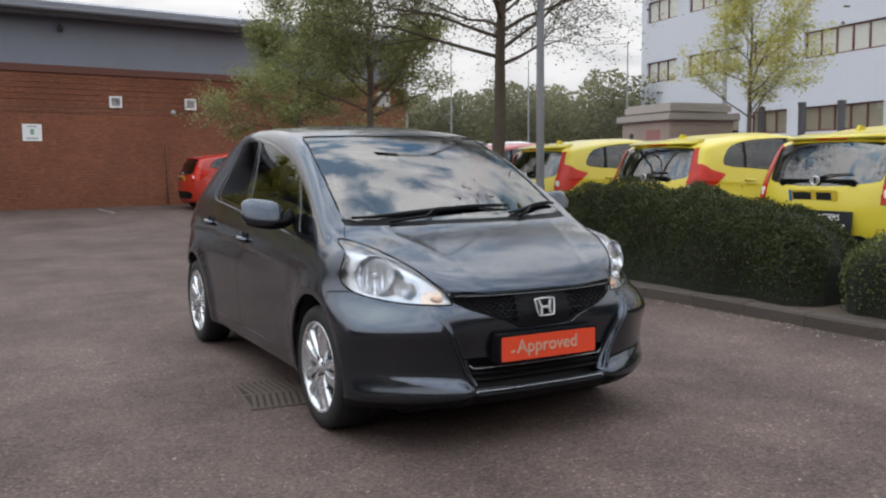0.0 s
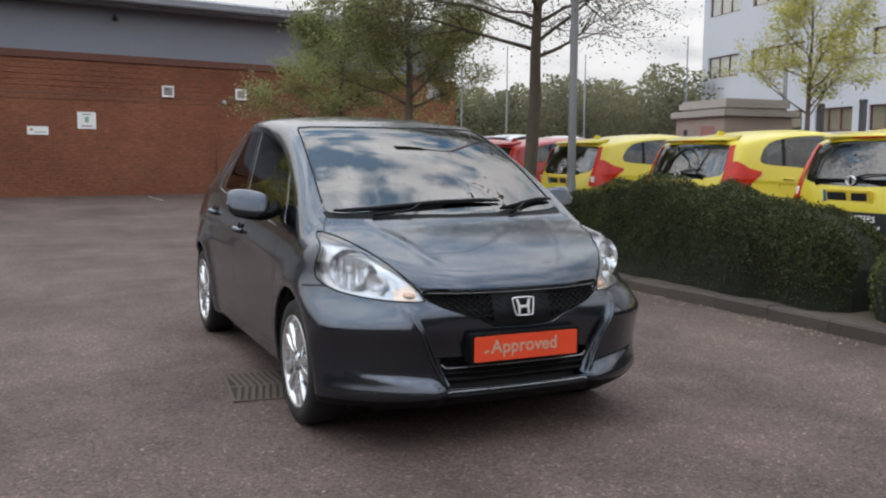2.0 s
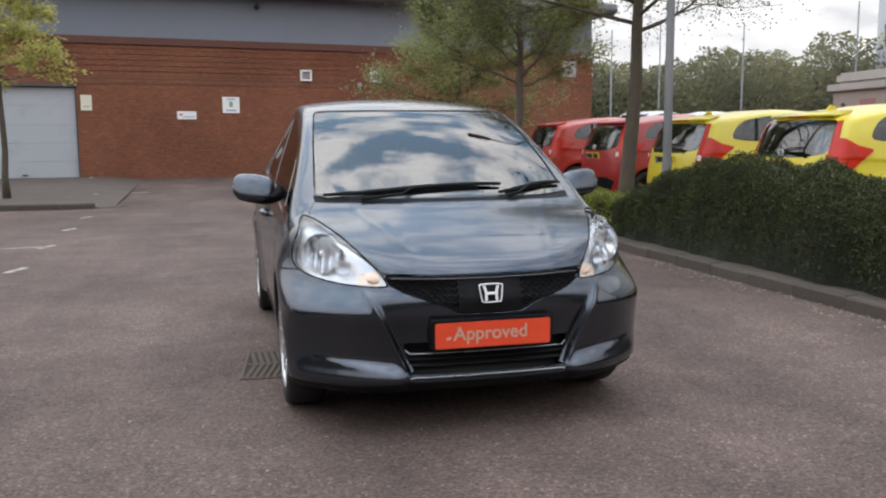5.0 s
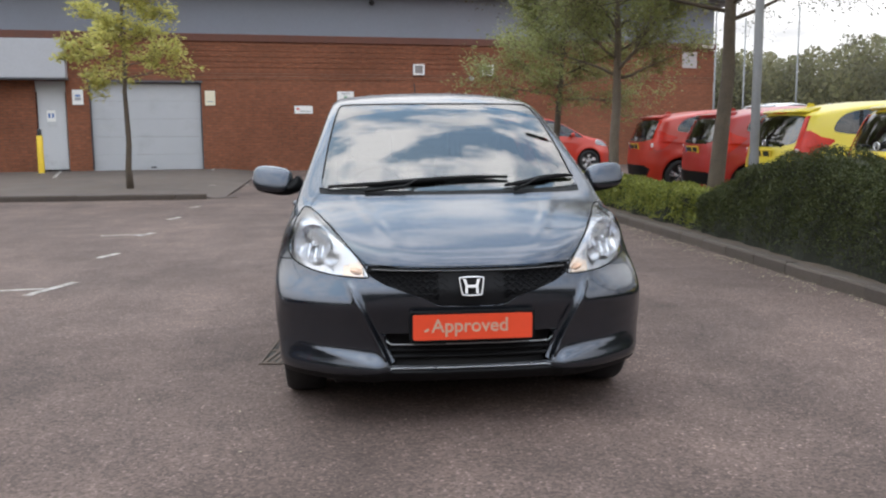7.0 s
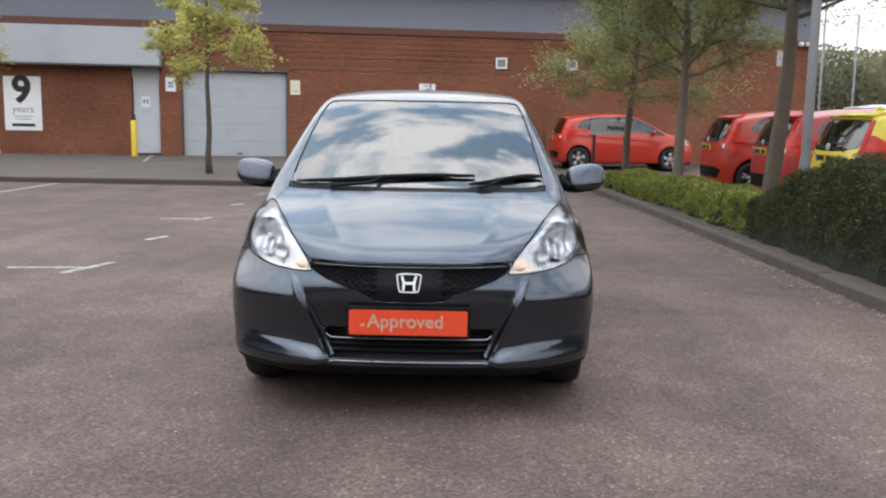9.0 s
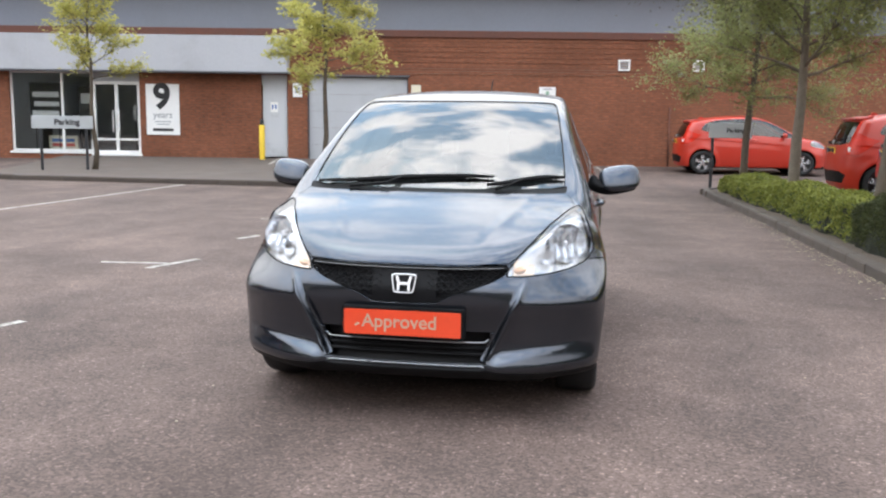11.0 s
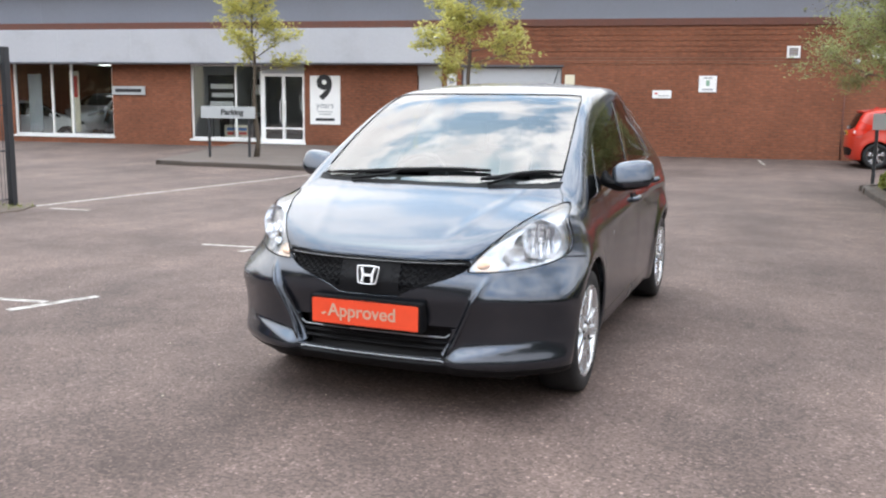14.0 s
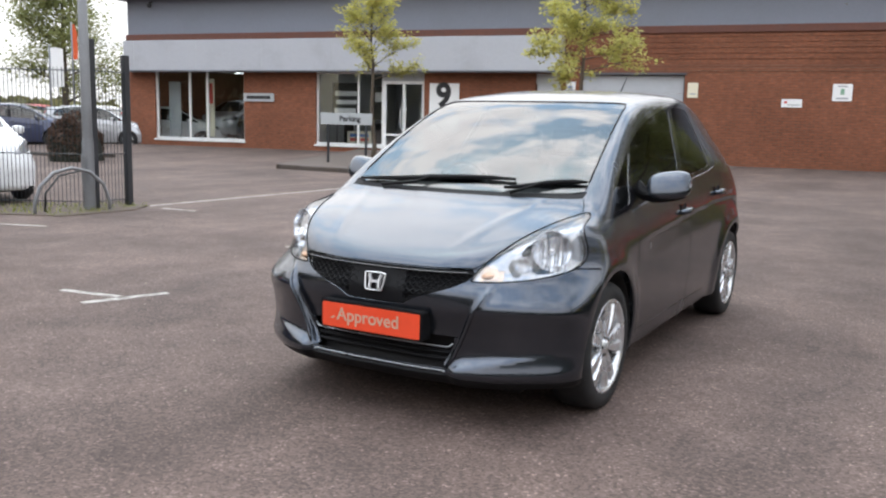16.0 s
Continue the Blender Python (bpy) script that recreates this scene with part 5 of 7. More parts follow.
def stripe(points, width, name="painted_line", label="worn white parking line painted on the tarmac", lift=0.0):
    bm = bmesh.new()
    p = [Vector((x, y, 0)) for x, y in points]
    rnd = random.Random(len(points) + int(100 * points[0][1]))
    rows = []
    for k in range(len(p) - 1):
        n = max(int((p[k + 1] - p[k]).length / 0.15), 2)
        d = (p[k + 1] - p[k]).normalized()
        s = Vector((-d.y, d.x, 0)) * width / 2
        for i in range(n + 1):
            c = p[k].lerp(p[k + 1], i / n)
            row = []
            for side in (1, -1):
                q = c + s * side * rnd.uniform(0.86, 1.06)
                row.append(bm.verts.new((q.x, q.y, rise(q.x, q.y) + lift + 0.004)))
            rows.append(row)
    for a, b in zip(rows, rows[1:]):
        bm.faces.new((a[0], a[1], b[1], b[0]))
    return tagged(part(name, bm, LINE), label, "road marking", "bay markings", "structure")


stripe([(-7.82, 3.65), (-7.68, 7.6), (-7.6, 11.6)], 0.09)
stripe([(-7.45, 3.6), (-6.84, 3.64)], 0.07)
stripe([(-7.55, 1.17), (-6.92, 1.38)], 0.07)
for y, l in ((-0.83, 0.55), (1.93, 0.62), (3.93, 0.0), (5.9, 0.5), (8.0, 0.0), (10.0, 0.0)):
    dx = -0.02 * y
    if l:
        stripe([(-3.06 + dx - l, y - 0.08), (-3.06 + dx, y - 0.0)], 0.07)
    h = 0.3 if y < 2.5 else 0.17
    stripe([(-3.04 + dx - 0.2 * h, y - h), (-3.04 + dx + 0.5 * h, y + h)], 0.085)
stripe([(-3.5, 15.6), (-2.6, 15.9)], 0.08)
for points in ([(-7.42, 15.6), (-8.28, 19.2)], [(-3.95, 16.0), (-4.3, 19.7)], [(-5.06, 14.55), (-3.5, 14.47)]):
    stripe(points, 0.09, label="faint white line painted on the pavement", lift=0.10)
stripe([(1.1, 18.6), (0.9, 20.2)], 0.08)

# iron drain grate beside the car
# dark colour gives the shade of a deep pit to a sheet at ground level
PIT = mat("drain_pit_shade", (0.020, 0.016, 0.013), 0.95, vary=0.3)
grate = thing("drain_grate", pose(-0.84, -0.49, 0.0, 0, 0, -6) @ Matrix.Diagonal((0.86, 1.0, 1, 1)), "rusty iron drain grate set in the tarmac", "drain grate")
IRON = mat("rusty_cast_iron", (0.080, 0.056, 0.042), 0.85, metal=0.0, vary=0.35, size=8, fine=60, bump=0.6)
part("pit", box(-0.20, 0.20, -0.30, 0.30, 0.001, 0.003), PIT, grate, "dark sheet standing in for the shaded pit under the bars")
for x0, x1, y0, y1 in ((-0.207, -0.19, -0.307, 0.307), (0.19, 0.207, -0.307, 0.307), (-0.19, 0.19, -0.307, -0.29), (-0.19, 0.19, 0.29, 0.307), (-0.19, 0.19, -0.014, 0.014)):
    part("grate_frame", box(x0, x1, y0, y1, 0.0, 0.008, 0.002), IRON, grate)
bm = prism([(-0.034, -0.139), (-0.010, -0.139), (0.034, 0.139), (0.010, 0.139)], 0.002, 0.007, plane="xy")
me = bpy.data.meshes.new("grate_bar")
bm.to_mesh(me)
bm.free()
me.materials.append(IRON)
for row, flip in ((-0.154, 1), (0.154, -1)):
    for k in range(8):
        ob = new("grate_bar", me)
        ob.parent = grate
        ob.matrix_basis = Matrix.Translation((-0.154 + 0.044 * k, row, 0)) @ Matrix.Rotation(0 if flip > 0 else math.pi, 4, "Y" if flip < 0 else "Z") @ Matrix.Translation((0, 0, 0 if flip > 0 else -0.009))
# small litter and fallen petals along the kerb
rnd = random.Random(11)
bm = bmesh.new()
for k in range(560):
    y = rnd.uniform(-4, 9)
    x = 3.42 - 0.03 * y + 0.03 - abs(rnd.gauss(0.04, 0.15)) - 0.05
    s, a = rnd.uniform(0.007, 0.019), rnd.uniform(0, 3.14)
    c = [Vector((x + s * math.cos(a + q), y + s * math.sin(a + q) * 0.7, 0.004 + rnd.uniform(0, 0.006))) for q in (0, 1.6, 3.1, 4.7)]
    bm.faces.new([bm.verts.new(v) for v in c])
for k in range(160):
    x, y, s, a = rnd.uniform(-6, 3.2), rnd.uniform(-4.5, 9), rnd.uniform(0.004, 0.009), rnd.uniform(0, 3)
    bm.faces.new([bm.verts.new((x + s * math.cos(a + q), y + s * math.sin(a + q), 0.004)) for q in (0, 1.6, 3.1, 4.7)])
tagged(part("fallen_petals", bm, mat("dry_petals", (0.33, 0.29, 0.2), 0.9, vary=0.3)), "pale dry petals and grit on the tarmac", "litter", kind="stuff")

# ---------------------------------------------------------------- the long brick building
building = thing("brick_building", WALL, "long red brick showroom with grey metal cladding above", "building", kind="structure")
U0, U1 = -24.0, 11.45
openings = [(-22.87, -19.16, 0.40, 2.80), (-16.40, -13.98, 0.38, 2.72), (-13.98, -12.55, 0.12, 2.72), (-8.97, -8.20, 0.12, 2.68), (-7.62, -4.66, 0.12, 2.69)]


def wall_with_holes(name, u0, u1, z0, z1, y0, y1, holes, material, parent):
    """A wall of real thickness, with openings right through it."""
    us = sorted({u0, u1, *[h[0] for h in holes], *[h[1] for h in holes]})
    zs = sorted({z0, z1, *[h[2] for h in holes], *[h[3] for h in holes]})
    bm = bmesh.new()
    solid = {}
    for i in range(len(us) - 1):
        for j in range(len(zs) - 1):
            cu, cz = (us[i] + us[i + 1]) / 2, (zs[j] + zs[j + 1]) / 2
            solid[i, j] = not any(h[0] < cu < h[1] and h[2] < cz < h[3] for h in holes)
    V = {}

    def v(i, j, y):
        if (i, j, y) not in V:
            V[i, j, y] = bm.verts.new((us[i], y, zs[j]))
        return V[i, j, y]

    for (i, j), ok in solid.items():
        if not ok:
            continue
        bm.faces.new((v(i, j, y0), v(i + 1, j, y0), v(i + 1, j + 1, y0), v(i, j + 1, y0)))
        bm.faces.new((v(i, j, y1), v(i, j + 1, y1), v(i + 1, j + 1, y1), v(i + 1, j, y1)))
        for di, dj, a, b in ((-1, 0, (i, j), (i, j + 1)), (1, 0, (i + 1, j + 1), (i + 1, j)), (0, -1, (i + 1, j), (i, j)), (0, 1, (i, j + 1), (i + 1, j + 1))):
            if not solid.get((i + di, j + dj), False):
                bm.faces.new((v(*a, y0), v(*b, y0), v(*b, y1), v(*a, y1)))
    bmesh.ops.recalc_face_normals(bm, faces=bm.faces)
    return part(name, bm, material, parent)


wall_with_holes("wall_south", U0, U1, -0.1, 3.80, 0.0, 0.30, openings, BRICK, building)
part("wall_east", box(U1 - 0.3, U1, 0.30, 22.0, -0.1, 3.80), BRICK, building)
part("wall_west", box(U0, U0 + 0.3, 0.30, 22.0, -0.1, 3.80), BRICK, building)
part("wall_north", box(U0, U1, 22.0, 22.3, -0.1, 5.3), BRICK, building)
part("soldier_course", box(-4.5, U1 + 0.012, -0.014, 0.1, 2.76, 2.98), SOLDIER, building, "upright brick course")
part("soldier_course", box(-7.9, -4.5, -0.014, 0.1, 2.72, 2.94), SOLDIER, building, "upright brick course")
for k in range(5):
    part("string_course", box(-8.1, U1 + 0.014, -0.016, 0.1, 3.10 + 0.15 * k, 3.165 + 0.15 * k), BRICK, building, "projecting brick course")
part("coping", box(U0 - 0.04, U1 + 0.04, -0.05, 0.34, 3.80, 4.0, 0.01), COPING, building, "brown brick coping")
part("cladding", box(U0 + 0.02, U1 - 0.02, 0.02, 0.25, 4.0, 5.22), CLADDING, building, "grey profiled metal cladding")
for k in range(9):
    u = U0 + 3.9 * (k + 0.6)
    part("cladding_joint", box(u, u + 0.008, 0.016, 0.022, 4.01, 5.2), CLADDING, building)
part("cladding_east", box(U1 - 0.25, U1 - 0.02, 0.25, 22.0, 4.0, 5.22), CLADDING, building)
part("cladding_west", box(U0 + 0.02, U0 + 0.25, 0.25, 22.0, 4.0, 5.22), CLADDING, building)
part("soffit", box(U0 - 0.5, U1 + 0.5, -0.55, 22.5, 5.22, 5.27), DARK_METAL, building, "dark eaves soffit")
part("roof", prism([(-0.6, 5.27), (-0.62, 5.56), (0.0, 5.72), (11.0, 6.9), (22.6, 5.6), (22.6, 5.27)], U0 - 0.55, U1 + 0.55, plane="yz"), ROOF, building, "pale metal roof")
part("gutter", tube([(U0 - 0.5, -0.66, 5.36), (U1 + 0.5, -0.66, 5.36)], 0.07, 10), DARK_METAL, building, "dark grey gutter", smooth=True)
# fascia canopy over the showroom front
canopy = part("canopy", box(U0 + 0.16, -8.12, -0.42, -0.004, 2.74, 3.76, 0.012), FASCIA, building, "pale grey fascia canopy")
for k in range(6):
    u = -23.4 + 2.6 * k
    part("panel_joint", box(u, u + 0.01, -0.424, -0.419, 2.75, 3.75), SIGN_GREY, canopy)
part("canopy_trim", box(U0 + 0.14, -8.10, -0.44, -0.004, 2.70, 2.738), DARK_METAL, canopy)


def glazing(name, u0, u1, z0, z1, mullions, parent, transoms=(), frame=0.06, y=0.08, kind="window"):
    w = thing(name, Matrix.Identity(4), "white-framed shop window" if kind == "window" else "white-framed glazed double door")
    w.parent = parent
    bm = bmesh.new()
    box(u0, u1, y, y + 0.09, z0, z0 + frame, bm=bm)
    box(u0, u1, y, y + 0.09, z1 - frame, z1, bm=bm)
    box(u0, u0 + frame, y, y + 0.09, z0 + frame, z1 - frame, bm=bm)
    box(u1 - frame, u1, y, y + 0.09, z0 + frame, z1 - frame, bm=bm)
    part("window_frame", bm, WHITE_FRAME, w)
    for u in mullions:
        part("mullion", box(u - frame / 2, u + frame / 2, y, y + 0.08, z0 + frame, z1 - frame), WHITE_FRAME, w)
    for z in transoms:
        part("transom", box(u0 + frame, u1 - frame, y + 0.01, y + 0.07, z - 0.03, z + 0.03), WHITE_FRAME, w)
    edges = [u0 + frame, *[q for u in mullions for q in (u - frame / 2, u + frame / 2)], u1 - frame]
    for a, b in zip(edges[::2], edges[1::2]):
        p = part("pane", box(a, b, y + 0.035, y + 0.047, z0 + frame, z1 - frame), PANE, w, "clear glass")
        p.visible_shadow = False
    part("window_sill", box(u0 - 0.03, u1 + 0.03, -0.05, 0.08, z0 - 0.06, z0), WHITE_FRAME, w)
    return w


glazing("window_1", -22.87, -19.16, 0.40, 2.80, (-21.44, -20.71), building)
glazing("window_2", -16.40, -13.98, 0.38, 2.72, (-14.88,), building)
part("door_header", box(-13.98, -12.55, 0.05, 0.25, 2.44, 2.72), FASCIA, building)
dd = glazing("door_1", -13.98, -12.55, 0.33, 2.44, (-13.265,), building, (0.75,), 0.09, 0.06, "door")
for s in (-1, 1):
    part("door_handle", tube([(-13.265 + s * 0.09, 0.05, 0.95), (-13.265 + s * 0.09, 0.0, 1.0), (-13.265 + s * 0.09, 0.0, 1.55), (-13.265 + s * 0.09, 0.05, 1.6)], 0.015, 8), WHITE_FRAME, dd)
# showroom inside
part("showroom_floor", box(-23.7, -9.2, 0.30, 9.0, 0.2, 0.33), SHOP_FLOOR, building)
part("showroom_ceiling", box(-23.7, -9.2, 0.30, 9.0, 2.95, 3.05), SHOP_DARK, building)
part("showroom_back", box(-23.7, -9.2, 9.0, 9.1, 0.2, 3.0), SHOP_DARK, building)
part("showroom_partition", box(-17.7, -17.6, 0.30, 9.0, 0.2, 3.0), SHOP_DARK, building)
part("showroom_partition", box(-9.3, -9.2, 0.30, 9.0, 0.2, 3.0), SHOP_DARK, building)
pd = thing("door_2", Matrix.Identity(4), "light grey steel door with a small notice")
pd.parent = building
part("door_leaf", box(-8.94, -8.23, 0.10, 0.15, 0.30, 2.40, 0.005), DOOR_GREY, pd)
part("door_frame", box(-8.97, -8.20, 0.09, 0.2, 2.40, 2.68), DOOR_GREY, pd)
part("door_notice", box(-8.72, -8.5, 0.094, 0.1, 1.60, 1.90), SIGN_WHITE, pd)
for s in (-0.045, 0.045):
    part("notice_mark", box(-8.61 + s - 0.025, -8.61 + s + 0.025, 0.090, 0.0945, 1.70, 1.82), BLUE_INK, pd)
gd = thing("door_3", Matrix.Identity(4), "wide grey sectional garage door, closed")
gd.parent = building
for k in range(5):
    part("door_section", box(-7.58, -4.70, 0.14, 0.19, 0.19 + 0.49 * k, 0.19 + 0.49 * (k + 1) - 0.004, 0.004), SHUTTER, gd)
part("door_track", box(-7.62, -7.58, 0.10, 0.2, 0.12, 2.69), DARK_METAL, gd)
part("door_track", box(-4.70, -4.66, 0.10, 0.2, 0.12, 2.69), DARK_METAL, gd)
part("lintel", box(-7.66, -4.62, -0.01, 0.1, 2.66, 2.73), DARK_METAL, gd, "dark steel lintel")
part("door_handle", box(-6.1, -5.95, 0.12, 0.145, 0.30, 0.34), BLACK_STEEL, gd)
part("bottom_seal", box(-7.58, -4.70, 0.135, 0.2, 0.13, 0.19), BLACK_STEEL, gd)


def sign(name, u0, u1, z0, z1, face, label, bars=(), thick=0.02, out=0.006):
    """A sheet on the wall; bars: (u, z, width, height, material) in shares of the sheet."""
    s = thing(name, WALL @ Matrix.Translation(((u0 + u1) / 2, -out - thick, (z0 + z1) / 2)), label, "sign")
    w, h = u1 - u0, z1 - z0
    part("sheet", box(-w / 2, w / 2, 0, thick, -h / 2, h / 2, 0.003), face, s)
    for u, z, bw, bh, m in bars:
        part("print_bar", box((u - bw / 2) * w, (u + bw / 2) * w, -0.002, 0.001, (z - bh / 2) * h, (z + bh / 2) * h), m, s)
    return s


nine = sign("number_sign", -12.36, -11.38, 0.90, 2.38, SIGN_WHITE, "tall white sign with a large black 9", [(0.0, -0.40, 0.62, 0.055, INK), (0.0, -0.24, 0.5, 0.02, GREY_INK), (0, -0.29, 0.4, 0.02, GREY_INK)])
words("9", 1.0, INK, nine, pose(-0.02, -0.002, 0.35, 90), "numeral", bold=0.035)
words("years", 0.27, GREY_INK, nine, pose(0, -0.002, -0.16, 90))
sign("wall_notice", -8.04, -7.76, 2.05, 2.45, SIGN_WHITE, "small white notice with blue lines on the brick wall", [(0, 0.1, 0.5, 0.12, BLUE_INK), (0, -0.12, 0.55, 0.2, GREY_INK)])
sign("wall_notice", -4.57, -4.29, 2.03, 2.44, SIGN_CREAM, "faded cream notice on the brick wall", [(0, -0.25, 0.6, 0.08, GREY_INK)])
sign("wall_notice", -2.09, -1.57, 1.80, 2.02, SIGN_WHITE, "low white notice with a red mark on the wall", [(-0.3, 0.1, 0.14, 0.25, RED_INK), (0.1, -0.2, 0.6, 0.12, GREY_INK)])
sign("wall_notice", -0.84, -0.36, 1.98, 2.43, SIGN_WHITE, "square white notice with a green symbol", [(0, 0.05, 0.2, 0.34, GREEN_INK), (0, 0.36, 0.5, 0.08, GREY_INK), (0, -0.34, 0.6, 0.1, GREY_INK)])
sign("wall_notice", 10.30, 10.82, 3.22, 3.73, SIGN_FADED, "faded grey notice with print high on the wall", [(0.2, 0.3, 0.22, 0.12, INK), (-0.05, -0.05, 0.7, 0.08, GREY_INK), (-0.05, -0.25, 0.7, 0.08, GREY_INK)])
sign("name_board", -19.14, -17.97, 1.74, 2.01, SIGN_GREY, "narrow silver name board on the brick wall", [(0.0, 0.0, 0.8, 0.4, INK)], 0.05)


def wall_lamp(u, z):
    v = thing("wall_vent", WALL @ Matrix.Translation((u, -0.004, z)), "square white-framed vent on the brick wall", "vent", "wall vents")
    for a, b, c, d in ((-0.17, 0.17, 0.11, 0.16), (-0.17, 0.17, -0.16, -0.11), (-0.17, -0.12, -0.11, 0.11), (0.12, 0.17, -0.11, 0.11)):
        part("vent_frame", box(a, b, -0.08, 0.0, c, d, 0.008), SIGN_WHITE, v)
    part("vent_back", box(-0.12, 0.12, -0.03, 0.0, -0.11, 0.11), KIOSK, v)
    for k in range(3):
        part("louvre", box(-0.12, 0.12, -0.06, -0.02, -0.08 + 0.07 * k, -0.055 + 0.07 * k), GREY_INK, v)
    return v


wall_lamp(1.595, 3.075)
wall_lamp(3.75, 3.08)
alarm = thing("alarm_bell", WALL @ Matrix.Translation((3.24, -0.002, 2.83)), "small round alarm bell on the brick wall", "alarm")
part("dome", lathe([(0.075, 0.0), (0.07, -0.03), (0.04, -0.055), (0.001, -0.06)], 16, "y"), GREY_INK, alarm, smooth=True)


def cctv(u, z, out=0.0):
    c = thing("security_camera", WALL @ Matrix.Translation((u, -out, z)), "small dark security camera under the eaves", "camera", "security cameras")
    part("bracket", tube([(0, 0.04, 0.1), (0, -0.12, 0.08), (0, -0.16, 0.0)], 0.025, 8), BLACK_STEEL, c, smooth=True)
    part("housing", lathe([(0.001, -0.09), (0.06, -0.07), (0.085, -0.01), (0.07, 0.04), (0.001, 0.05)], 16, "z"), BLACK_STEEL, c, smooth=True, m=Matrix.Translation((0, -0.16, -0.02)))


cctv(0.2, 4.98, -0.02)
cctv(-22.9, 5.0, -0.02)
for u in (11.0, 11.25):
    fl = thing("flood_light", WALL @ Matrix.Translation((u, -0.06, 3.9)), "small pale flood light on the wall corner", "lamp", "flood lights")
    part("lamp_body", box(-0.07, 0.07, -0.16, 0.0, -0.06, 0.06, 0.02), SIGN_WHITE, fl, smooth=True)
pipe = thing("wall_conduit", WALL @ Matrix.Translation((2.98, -0.03, 0)), "thin grey conduit on the brick wall", "pipe")
part("tube", tube([(0, 0, 0.1), (0, 0, 1.9)], 0.02, 8), COPING, pipe, smooth=True)

bol = thing("bollard", Matrix.Translation(wall_point(-8.8, 0.75, 0.26)), "yellow steel bollard with a dark top", "bollard")
part("post", lathe([(0.08, -0.1), (0.08, 0.95), (0.07, 0.97), (0.001, 0.97)], 20, "z"), YELLOW_POST, bol, smooth=True)
part("cap", lathe([(0.055, 0.97), (0.055, 1.1), (0.045, 1.13), (0.001, 1.14)], 20, "z"), BLACK_STEEL, bol, smooth=True)


# posters and furniture seen through the shop windows
def stand(u, d, w, h, z, face, label, bars=()):
    s = thing("display_board", WALL @ Matrix.Translation((u, d, z)), label, "display", "showroom displays")
    part("board", box(-w / 2, w / 2, 0, 0.03, 0, h, 0.004), face, s)
    for a, b, bw, bh, m in bars:
        part("print_bar", box(a - bw / 2, a + bw / 2, -0.004, 0.001, b - bh / 2, b + bh / 2), m, s)
    for q in (-0.35 * w, 0.35 * w):
        part("foot", box(q - 0.02, q + 0.02, -0.1, 0.14, 0.33 - z, 0.36 - z), BLACK_STEEL, s)
        part("upright", box(q - 0.012, q + 0.012, 0.03, 0.05, 0.35 - z, 0.05), BLACK_STEEL, s)


stand(-15.6, 0.6, 1.0, 1.35, 1.05, INK, "black display board with white print in the window", [(0, 1.0, 0.8, 0.16, SIGN_WHITE), (0.02, 0.72, 0.75, 0.14, SIGN_WHITE), (-0.02, 0.44, 0.8, 0.16, SIGN_WHITE)])
stand(-15.3, 1.0, 0.9, 0.4, 0.42, SIGN_CREAM, "low display with coloured leaflets", [(0, 0.12, 0.7, 0.1, RED_INK), (0, 0.26, 0.7, 0.1, BLUE_INK)])
stand(-14.45, 0.8, 0.5, 1.1, 1.2, INK, "narrow dark poster with a pale picture", [(0, 0.75, 0.35, 0.3, SIGN_WHITE)])
stand(-22.4, 0.5, 0.5, 1.9, 0.5, SIGN_GREY, "grey window panel beside the showroom glass")
stand(-20.9, 0.5, 0.36, 2.0, 0.5, SIGN_CREAM, "pale standing poster in the showroom", [(0, 1.5, 0.25, 0.7, RED_INK)])
stand(-12.95, 1.2, 0.5, 0.5, 1.3, SIGN_WHITE, "white poster behind the glazed doors", [(0, 0.25, 0.3, 0.3, GREY_INK)])
for u, deep in ((-18.5, 6.5), (-15.9, 2.6)):
    d = thing("desk", WALL @ Matrix.Translation((u, deep, 0.33)), "dark showroom desk with a screen", "desk", "showroom desks")
    part("top", box(-0.7, 0.7, -0.35, 0.35, 0.70, 0.74, 0.005), BLACK_STEEL, d)
    for sx in (-0.62, 0.62):
        part("leg_panel", box(sx - 0.03, sx + 0.03, -0.32, 0.32, 0, 0.70), BLACK_STEEL, d)
    part("screen", box(-0.25, 0.25, -0.02, 0.02, 0.85, 1.15, 0.004), BLACK_STEEL, d)
    part("screen_stand", box(-0.03, 0.03, -0.02, 0.04, 0.74, 0.9), BLACK_STEEL, d)

# glowing panels added under the showroom ceiling, out of sight, to brighten the inside
GLOW = bpy.data.materials.new("showroom_fill_glow")
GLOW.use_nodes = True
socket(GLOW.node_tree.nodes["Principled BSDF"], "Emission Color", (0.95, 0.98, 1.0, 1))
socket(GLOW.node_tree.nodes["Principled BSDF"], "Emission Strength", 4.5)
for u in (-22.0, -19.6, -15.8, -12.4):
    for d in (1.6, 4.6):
        cl = thing("ceiling_light", WALL @ Matrix.Translation((u, d, 2.93)), "unseen glowing panel added to brighten the showroom", "lamp", "showroom ceiling lights")
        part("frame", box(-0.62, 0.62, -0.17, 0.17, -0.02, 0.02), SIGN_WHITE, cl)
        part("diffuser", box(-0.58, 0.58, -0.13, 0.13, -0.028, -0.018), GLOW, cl)

